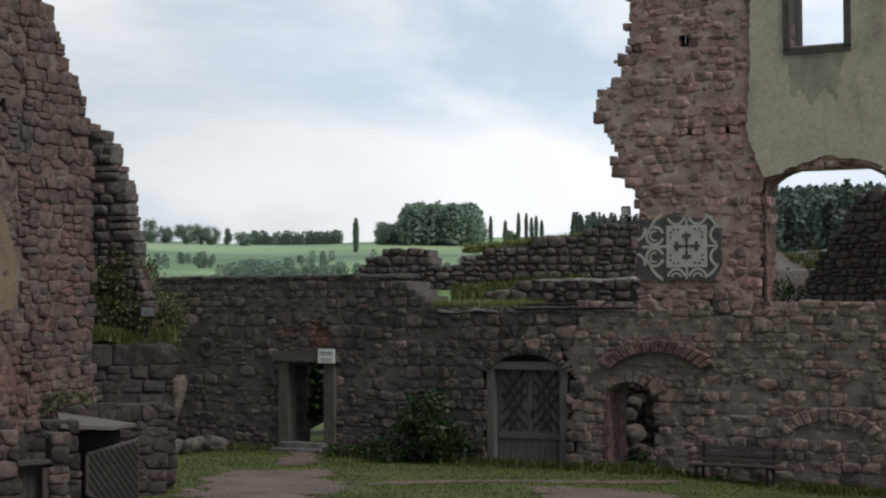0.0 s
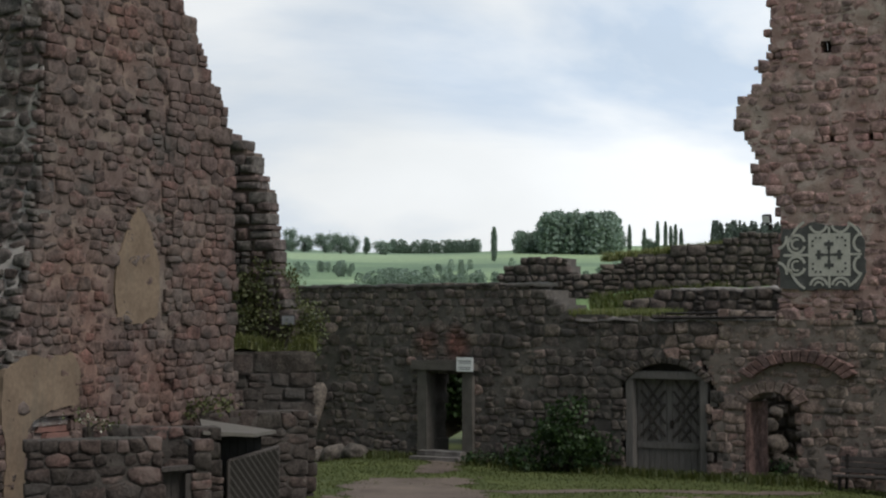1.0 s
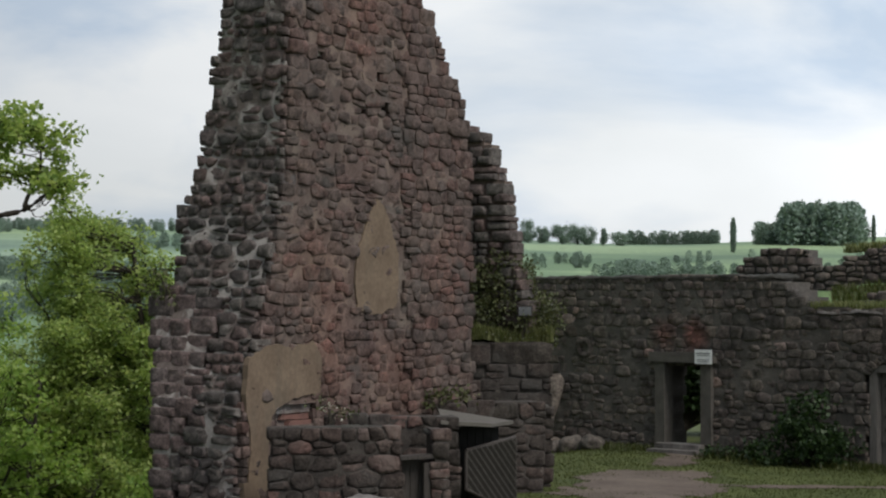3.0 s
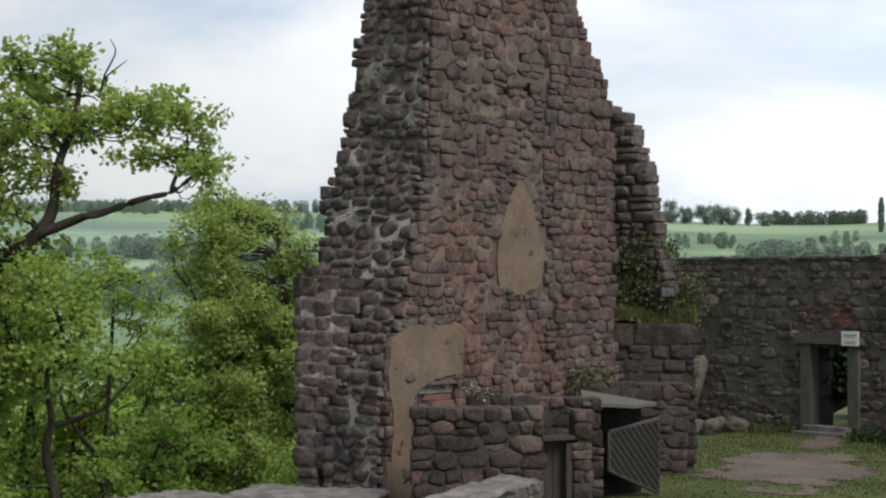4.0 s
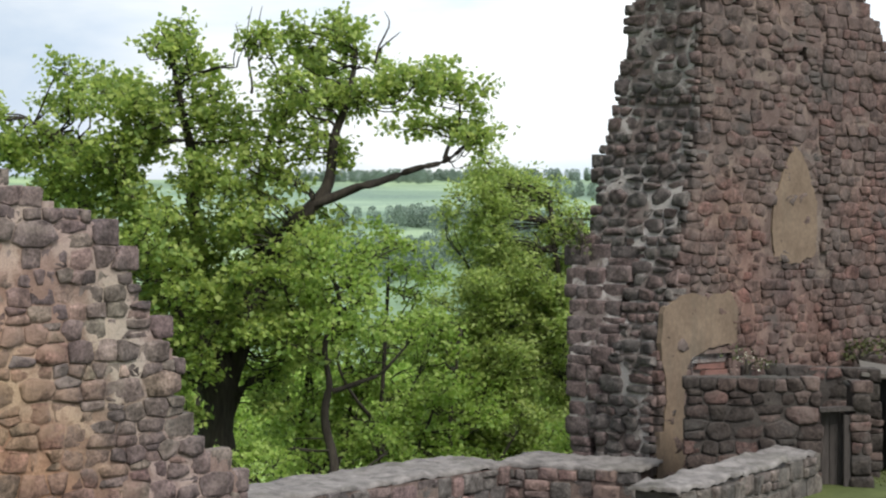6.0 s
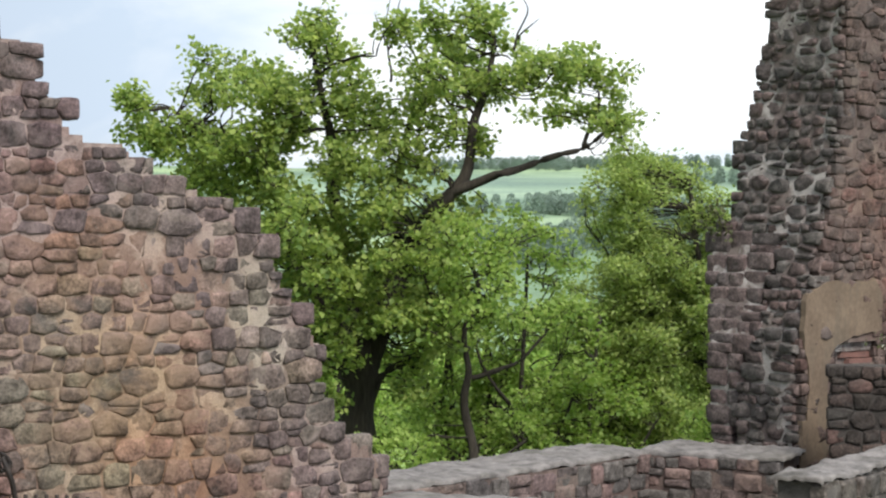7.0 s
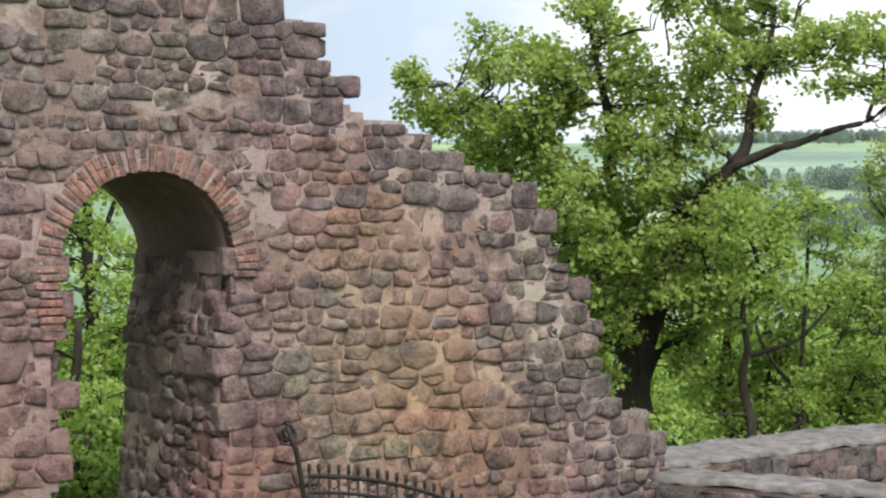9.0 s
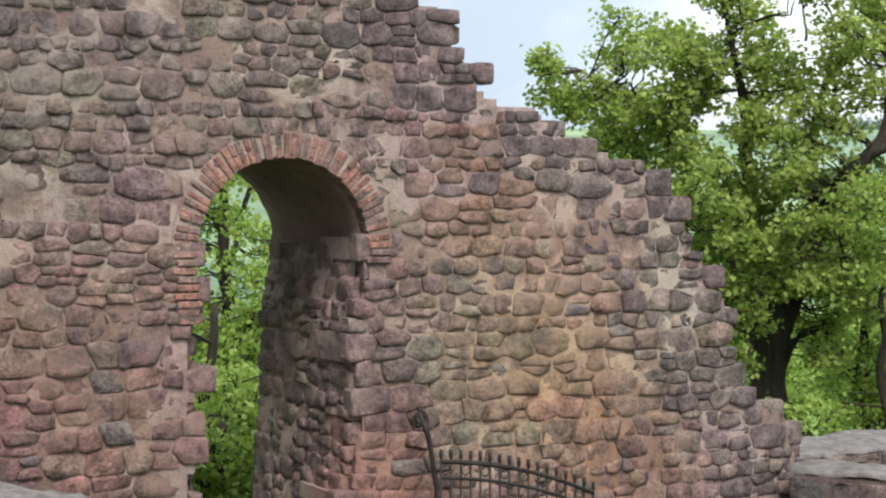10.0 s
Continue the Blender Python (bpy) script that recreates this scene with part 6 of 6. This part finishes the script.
# ---------------------------------------------------------------- the pen below the gable
def pen_things():
    pen = Plane((-5.52, 23.15), (-5.1, 23.32))
    d = tagged(empty("pen_door"), "dark plank door between stone posts", "door")
    rng = random.Random(4)
    L = (Vector((-5.1, 23.32, 0)) - Vector((-5.52, 23.15, 0))).length
    # dark planks make the leaf and also stand for the shaded open gap
    for k in range(4):
        block("plank", M_DARKWOOD, d, (L / 4 - 0.006, 0.035, 1.5), pen.basis(L * (k + 0.5) / 4, 0.42, -0.14 - rng.uniform(0, 0.01)), 0.004)
    block("head_beam", M_DARKWOOD, d, (L + 0.05, 0.2, 0.06), pen.basis(L / 2 - 0.02, 1.22, -0.04) @ pose(0, 0, 0, 0, -3, 0), 0.008)
    block("post", M_DARKWOOD, d, (0.1, 0.1, 1.5), pen.basis(L * 0.72, 0.4, -0.02), 0.01)
    lid = tagged(empty("lean_to_roof"), "pale grey sheet roof over a dark gap", "roof")
    bm = bmesh.new()
    quad = [Vector(p) for p in ((-5.25, 24.3, 1.64), (-4.66, 25.0, 1.56), (-4.62, 26.6, 1.50), (-5.75, 26.4, 1.68))]
    lo = [bm.verts.new(p - Vector((0, 0, 0.05))) for p in quad]
    hi = [bm.verts.new(p) for p in quad]
    bm.faces.new(hi)
    bm.faces.new(lo[::-1])
    for k in range(4):
        bm.faces.new((lo[k], lo[(k + 1) % 4], hi[(k + 1) % 4], hi[k]))
    part("sheet", bm, M_FRAME, lid)
    for a in ((-5.2, 24.5), (-4.98, 26.5), (-5.6, 26.2)):
        block("prop", M_DARKWOOD, lid, (0.08, 0.08, 1.5), pose(a[0], a[1], 0.78), 0.008)
    # boards added under the roof, painted black as the shaded gap
    shelter = Plane((-5.42, 25.15), (-4.82, 26.4))
    for k in range(7):
        block("back_board", M_GAP_SHADE, lid, (shelter.length / 7 - 0.006, 0.03, 1.5), shelter.basis(shelter.length * (k + 0.5) / 7, 0.72, 0), 0.004)
    gate = tagged(empty("slatted_gate"), "leaning gate of grey diagonal slats", "gate")
    g = Plane((-5.02, 24.95), (-4.5, 26.05))
    w = g.length

    def low(u):
        return 0.62 - 0.42 * u / w

    def high(u):
        return 1.17 + 0.12 * u / w

    bm = bmesh.new()
    for u0, z0, u1, z1 in ((0, low(0), 0, high(0)), (w, low(w), w, high(w)), (0, low(0), w, low(w)), (0, high(0), w, high(w))):
        rod(bm, g.at(u0, z0, 0), g.at(u1, z1, 0), 0.03, 6)
    part("gate_frame", bm, M_DARKWOOD, gate)
    for k in range(-30, 42):
        pts = []
        for f in range(61):
            u = w * f / 60
            z = 1.25 - u * 0.95 - k * 0.045
            if low(u) < z < high(u):
                pts.append((u, z))
        if len(pts) < 5:
            continue
        (ua, za), (ub, zb) = pts[0], pts[-1]
        bm = bmesh.new()
        rod(bm, g.at(ua, za, 0.02), g.at(ub, zb, 0.02), 0.014, 4)
        part("slat", bm, M_DARKWOOD if k % 3 else M_WOOD, gate)
    slab("gate_board", g, [(0, low(0)), (w, low(w)), (w, high(w)), (0, high(0))], -0.03, -0.01, M_DARKWOOD, gate)


# ---------------------------------------------------------------- wrought-iron gate leaf before the gateway wall
def iron_gate():
    g = tagged(empty("iron_gate"), "wrought-iron gate leaf with curled finial and spiked sloping top", "gate")
    w = 0.45

    def tube_part(name, pts, r, under=None):
        V, F = tubes([[(GATE.at(u, z, ww), r) for u, z, ww in pts]], 7)
        return mesh_ob(name, V, F, M_IRON, under or g)
    tube_part("stile", [(5.5, -0.4, w), (5.47, 0.5, w), (5.38, 1.0, w), (5.28, 1.24, w)], 0.026)
    for sgn, r in ((-1, 0.1), (1, 0.08)):
        pts = []
        for k in range(14):
            a = math.pi * 0.5 + sgn * k * 0.42
            rr = r * (1 - k * 0.045)
            pts.append((5.29 + sgn * 0.03 + rr * math.cos(a) * 1.1, 1.17 + rr * math.sin(a), w))
        tube_part("scroll", pts, 0.02)
    sweep = [(5.52 + 1.75 * k / 16, 0.74 - 0.14 * (k / 16) - 0.30 * (k / 16) ** 2.2) for k in range(17)]
    for dz, r in ((0.0, 0.022), (-0.16, 0.018), (-0.42, 0.018)):
        tube_part("rail", [(u, z + dz, w) for u, z in sweep], r)
    for k, (u, z) in enumerate(sweep):
        upright = tube_part("bar", [(u, -0.35, w), (u, z + 0.06, w)], 0.012)
        tube_part("spike", [(u, z + 0.04, w), (u, z + 0.07, w), (u, z + 0.12, w)], 0.02, upright)
    for k in range(0, 16, 2):
        u, z = sweep[k]
        pts = [(u + 0.055 + 0.045 * math.cos(a), z - 0.08 + 0.05 * math.sin(a), w) for a in [j * 0.55 for j in range(12)]]
        tube_part("scroll", pts, 0.009)


# ---------------------------------------------------------------- low growth
def bush(name, label, at, clumps, mat, seed, size=0.09, twigs=140, per=15):
    rng = np.random.default_rng(seed)
    b = tagged(empty(name, at), label, "bush")
    a = math.atan2(at[0], at[1])
    turn = Matrix.Rotation(-a, 3, "Z")
    C = [(tuple(turn @ Vector(c)), r) for c, r in clumps]
    L, ends = spray(rng, C, twigs, per, 0.09)
    leaf_mesh("foliage", L, size, rng, mat, b, 0.5)
    V, F = tubes([bend([(0, 0, -0.1), (c[0] * 0.4, c[1] * 0.4, c[2] * 0.5), c], 0.03, 0.01, 0.03, 3, seed) for c, r in C], 5)
    tagged(mesh_ob("stem", V, F, M_BARK, b), kind="stuff")


def blades(name, label, places, height, width, mat, seed, category="grass"):
    """Tufts of grass: one narrow bent blade at each place."""
    rng = np.random.default_rng(seed)
    P = np.array(places)
    n = len(P)
    a = rng.uniform(0, 2 * np.pi, n)
    h = height * rng.uniform(0.45, 1.25, n)
    lean = rng.uniform(0.1, 0.7, n) * h
    d = np.stack([np.cos(a), np.sin(a), np.zeros(n)], 1)
    s = np.stack([-np.sin(a), np.cos(a), np.zeros(n)], 1) * (width * rng.uniform(0.6, 1.3, n))[:, None]
    up = np.zeros((n, 3))
    up[:, 2] = 1
    mid = P + d * (lean * 0.3)[:, None] + up * (h * 0.6)[:, None]
    tip = P + d * lean[:, None] + up * h[:, None]
    V = np.stack([P - s, P + s, mid + s * 0.7, mid - s * 0.7, tip], 1)
    me = bpy.data.meshes.new(name)
    me.vertices.add(5 * n)
    me.vertices.foreach_set("co", V.astype(np.float32).ravel())
    idx = (np.array((0, 1, 2, 0, 2, 3, 3, 2, 4))[None] + 5 * np.arange(n)[:, None]).ravel()
    me.loops.add(9 * n)
    me.loops.foreach_set("vertex_index", idx.astype(np.int32))
    me.polygons.add(3 * n)
    me.polygons.foreach_set("loop_start", np.arange(0, 9 * n, 3, dtype=np.int32))
    me.materials.append(mat)
    me.update(calc_edges=True)
    ob = new(name, me)
    return tagged(ob, label, category, kind="stuff")


def on_path(x, y):
    """How far a place is trodden bare, 0 to 1."""
    k = noise.noise(Vector((x * 0.8, y * 0.8, 7))) * 0.5 + noise.noise(Vector((x * 2.3, y * 1.6, 3))) * 0.35 + noise.noise(Vector((x * 6, y * 4, 1))) * 0.15
    a = 1.25 - math.hypot((x + 3.0) / 1.15, (y - 30.6) / 2.6) + k
    b = 0.85 - math.hypot((x + 2.9) / 0.5, (y - 35.6) / 2.4) + k
    c = 1.0 - math.hypot((x - 2.6) / 1.3, (y - 29.6) / 1.5) + k
    d = 0.55 - abs((y - (31.4 + 0.02 * (x + 2) ** 2)) / 0.5) + k - max(0, abs(x) - 4)
    return max(a, b, c, d)


def court_growth():
    rng = random.Random(21)
    spots = []
    while len(spots) < 60000:
        x, y = rng.uniform(-5.4, 9), rng.uniform(23.5, 39.8)
        w = (Vector((x, y, 0)) - Vector(FAR.a)).dot(Vector(FAR.n))
        if w < 0.02 or on_path(x, y) > rng.uniform(0.05, 0.5):
            continue
        edge = 1.0 if w < 1.2 else 0.55 + 0.45 * noise.noise(Vector((x * 0.5, y * 0.5, 4)))
        if rng.random() > edge:
            continue
        spots.append((x, y, ground_z(x, y) - 0.01))
    blades("lawn_grass", "short uneven courtyard grass", spots, 0.04, 0.009, M_GRASS, 22)
    tall = []
    while len(tall) < 9000:
        u, w = rng.uniform(0.8, 18), abs(rng.gauss(0, 0.4)) + 0.05
        if 3.7 < u < 5.2 or 13.2 < u < 15 or rng.random() > 0.5 + 0.9 * noise.noise(Vector((u * 0.8, 2, 2))):
            continue
        p = FAR.at(u, 0, w)
        tall.append((p.x, p.y, ground_z(p.x, p.y) - 0.02))
    blades("wall_foot_grass", "taller weeds and grass along the wall foot", tall, 0.15, 0.013, M_GRASS, 23)
    # trodden earth, laid just over the ground
    V, F, idx = [], [], {}
    step = 0.1
    for i in range(int(13 / step)):
        for j in range(int(15 / step)):
            x, y = -6 + i * step, 25 + j * step
            if (Vector((x, y, 0)) - Vector(FAR.a)).dot(Vector(FAR.n)) < 0.1:
                continue
            if on_path(x + step / 2, y + step / 2) > 0.1:
                q = []
                for a, b in ((0, 0), (1, 0), (1, 1), (0, 1)):
                    key = (i + a, j + b)
                    if key not in idx:
                        idx[key] = len(V)
                        px, py = x + a * step, y + b * step
                        V.append((px, py, ground_z(px, py) + 0.012))
                    q.append(idx[key])
                F.append(q)
    ob = mesh_ob("path", V, F, M_PATH)
    tagged(ob, "bare trodden earth path across the courtyard grass", "path", kind="structure")


def patch(n, rng, a, b, depth, z, sag=0.0):
    """Places strewn over a strip from a to b, reaching depth behind it."""
    p = Plane(a, b)
    res = []
    for _ in range(n):
        u, w = rng.uniform(0, p.length), -rng.uniform(0, depth)
        q = p.at(u, z + sag * noise.noise(Vector((u * 2, w * 2, 0))), w)
        res.append(tuple(q))
    return res


def ledge_growth():
    rng = random.Random(31)
    blades("ledge_grass", "long grass on top of the squat block", patch(5000, rng, (-5.95, 29.55), (-4.5, 29.85), 0.95, 2.63, 0.1), 0.25, 0.012, M_TALLGRASS, 32)
    leafy = patch(300, rng, (-5.85, 29.6), (-4.55, 29.88), 0.25, 2.72, 0.1)
    leaf_mesh("ledge_flowers", leafy, 0.045, np.random.default_rng(3), M_FLOWER, None)
    tagged(bpy.data.objects["ledge_flowers"], "small white flowers in the ledge grass", "flowers", kind="stuff")
    bush("ledge_bush", "dark ragged bush growing over the wall stub", (-5.38, 30.0, 2.68), [((-0.3, 0.2, 0.5), 0.45), ((0.15, 0.1, 0.45), 0.45), ((0.5, 0.0, 0.3), 0.4), ((-0.1, 0.2, 0.95), 0.35), ((0.3, 0.2, 0.8), 0.35), ((0.7, 0.1, 0.1), 0.3), ((0.0, 0.2, 1.3), 0.3), ((-0.35, 0.2, 1.0), 0.35), ((0.65, 0.1, 0.5), 0.3), ((0.3, 0.2, 1.15), 0.28)], M_OLIVE, 33, 0.06, 330)
    bush("pier_weeds", "weeds with pale flowers on the low wall", (-6.0, 27.6, 1.66), [((0.0, 0.0, 0.12), 0.22), ((0.35, 0.1, 0.12), 0.2), ((-0.35, 0, 0.1), 0.2)], M_OLIVE, 34, 0.07)
    bush("pen_weeds", "weeds growing on the pen wall", (-6.75, 23.9, 1.7), [((0.0, 0.0, 0.1), 0.16), ((0.2, 0.0, 0.06), 0.13)], M_OLIVE, 35, 0.05)
    leaf_mesh("pen_flowers", [(-6.75 + rng.gauss(0, 0.12), 23.85 + rng.gauss(0, 0.08), 1.82 + rng.gauss(0, 0.06)) for _ in range(26)], 0.035, np.random.default_rng(5), M_FLOWER, None)
    tagged(bpy.data.objects["pen_flowers"], "small white flowers on the pen wall", "flowers", kind="stuff")
    bush("shoulder_weeds", "bush on the gable shoulder", (-9.45, 24.55, 3.3), [((0.0, 0.0, 0.2), 0.26), ((0.2, 0.0, 0.12), 0.2), ((-0.1, 0, 0.4), 0.15)], M_OLIVE, 36, 0.07)
    p = FAR.at(7.75, 0.1, 0.75)
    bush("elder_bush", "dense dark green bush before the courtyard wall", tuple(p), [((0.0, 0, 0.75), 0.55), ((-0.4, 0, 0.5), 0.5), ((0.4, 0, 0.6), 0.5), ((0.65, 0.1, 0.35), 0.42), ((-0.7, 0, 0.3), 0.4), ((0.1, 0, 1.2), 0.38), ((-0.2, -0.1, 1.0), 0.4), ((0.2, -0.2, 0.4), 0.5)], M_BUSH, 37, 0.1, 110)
    p = FAR.at(6.0, 0.15, 0.5)
    bush("wall_weeds", "low green weeds along the wall", tuple(p), [((k * 0.3 - 0.5, 0, 0.08), 0.2) for k in range(5)], M_BUSH, 38, 0.08)
    p = FAR.at(12.1, 0.1, 0.05)
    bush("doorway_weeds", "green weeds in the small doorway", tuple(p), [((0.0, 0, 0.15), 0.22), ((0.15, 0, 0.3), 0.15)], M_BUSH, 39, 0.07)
    tops = [tuple(FAR.at(rng.uniform(7.3, 9.6), 3.14, -rng.uniform(0.0, 1.0))) for _ in range(2600)]
    blades("crest_grass", "grass and weeds along the wall top", tops, 0.2, 0.012, M_TALLGRASS, 40)
    up = Plane((-2.0, 46.0), (5.4, 43.6))
    tops = [tuple(up.at(u, 4.5 + 0.09 * max(0, u - 2), -rng.uniform(0, 0.7))) for u in [rng.uniform(2.6, 7.6) for _ in range(3000)]]
    blades("ward_grass", "grass along the upper ward wall", tops, 0.22, 0.016, M_TALLGRASS, 41)
    mound = [(rng.uniform(0.2, 3.6), rng.uniform(42.0, 44.2)) for _ in range(2500)]
    blades("bank_grass", "grassy bank between the ruined walls", [(x, y, 3.2 + 0.08 * x + (y - 42) * 0.16) for x, y in mound], 0.25, 0.016, M_GRASS, 42)
    bm = bmesh.new()
    bmesh.ops.create_grid(bm, x_segments=16, y_segments=8, size=1.0, matrix=pose(2.2, 43.0, 0))
    for v in bm.verts:
        x, y = (v.co.x - 2.2) * 2.4 + 2.2, (v.co.y - 43.0) * 1.4 + 43.0
        v.co = Vector((x, y, 3.22 + 0.08 * x + (y - 42) * 0.16 + 0.2 * noise.noise(Vector((x, y, 0)))))
    ext = bmesh.ops.extrude_face_region(bm, geom=bm.faces[:])
    for v in [e for e in ext["geom"] if isinstance(e, bmesh.types.BMVert)]:
        v.co.z = 1.0
    tagged(part("bank", bm, M_GROUND, None, smooth=True), "grassy earth bank between the ruined walls", "bank", kind="structure")
    p = FAR.at(14.8, 3.2, -0.5)
    bush("arch_weeds", "green weeds at the foot of the palace arch", tuple(p), [((0.0, 0, 0.2), 0.26), ((0.2, 0, 0.3), 0.2), ((-0.05, 0, 0.45), 0.15)], M_BUSH, 43, 0.08)
    cap("arch_ledge", FAR, 15.0, 17.2, 3.2, 0.02, -1.1, bpy.data.objects["wall_palace"], mat=M_PATH, seed=9, lift=0.04)


def closing_ruins():
    """Masonry and growth added to darken the doorways, and the rubble bank beyond the palace arch."""
    # backdrop wall added so that the small doorway reads dark
    w = wall_thing("wall_backdrop", "added backdrop wall that keeps the small doorway dark")
    p = Plane(FAR.at(9.8, 0, -3.0), FAR.at(13.0, 0, -2.4))
    rubble(w, p, -0.5, 2.9, lambda z: [(0, 3.2)], M_FAR, M_FAR_MORTAR, 61, thick=0.5, near=(1.2, 1.0), count=40)
    for k, (u, z, ww, s) in enumerate(((10.85, 1.15, -2.0, 0.26), (11.1, 0.8, -1.8, 0.3), (11.0, 1.4, -2.2, 0.2), (11.4, 0.4, -1.7, 0.32), (10.9, 0.4, -1.7, 0.3))):
        q = FAR.at(u, z - 0.2, ww)
        boulder("boulder", "broken block heaped behind the small doorway", tuple(q), (s, s * 0.8, s * 0.6), k + 20, M_FAR, (8 * k, -12, 40 * k), "rubble behind the doorway")
    # bush filled out to keep the view through the doorway dark
    q = sight(-4.5, 42.6, 0.3)
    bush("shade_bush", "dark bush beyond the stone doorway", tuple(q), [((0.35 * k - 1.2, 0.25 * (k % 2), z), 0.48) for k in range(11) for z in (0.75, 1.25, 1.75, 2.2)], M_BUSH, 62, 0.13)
    # wall added only to keep the sun off the doorway's reveal
    w = wall_thing("wall_sun_block", "added wall blocking the sun behind the stone doorway")
    rubble(w, Plane(FAR.at(5.1, 0, -4.5), FAR.at(5.1, 0, -1.0)), -0.5, 2.9, lambda z: [(0, 3.5)], M_FAR, M_FAR_MORTAR, 65, thick=0.5, near=(2, 1), count=30)
    rng = random.Random(63)
    bm = bmesh.new()
    bmesh.ops.create_grid(bm, x_segments=24, y_segments=10, size=1.0)
    for v in bm.verts:
        x, y = 9.6 + v.co.x * 2.2, 45.2 + v.co.y * 1.6
        v.co = Vector((x, y, 4.25 + 0.16 * (y - 45) + 0.28 * noise.noise(Vector((x * 0.9, y * 0.9, 2))) + 0.12 * noise.noise(Vector((x * 3, y * 3, 2)))))
    ext = bmesh.ops.extrude_face_region(bm, geom=bm.faces[:])
    for v in [e for e in ext["geom"] if isinstance(e, bmesh.types.BMVert)]:
        v.co.z = 0.5
    tagged(part("rubble_bank", bm, M_FAR_MORTAR, None, smooth=True), "overgrown rubble bank beyond the palace arch", "bank", kind="structure")
    spots = []
    while len(spots) < 3500:
        x, y = rng.uniform(7.6, 11.6), rng.uniform(43.8, 46.6)
        if noise.noise(Vector((x * 1.1, y * 1.1, 8))) > -0.05:
            spots.append((x, y, 4.22 + 0.16 * (y - 45) + 0.28 * noise.noise(Vector((x * 0.9, y * 0.9, 2)))))
    blades("bank_weeds", "grass growing over the rubble bank", spots, 0.2, 0.016, M_GRASS, 64)


stone_doorway()
closing_ruins()
notice_board()
plank_door()
wall_arches()
garden_bench()
sgraffito()
floodlight()
ledge_lamp()
top_rail()
fallen_stones()
pen_things()
iron_gate()
court_growth()
ledge_growth()
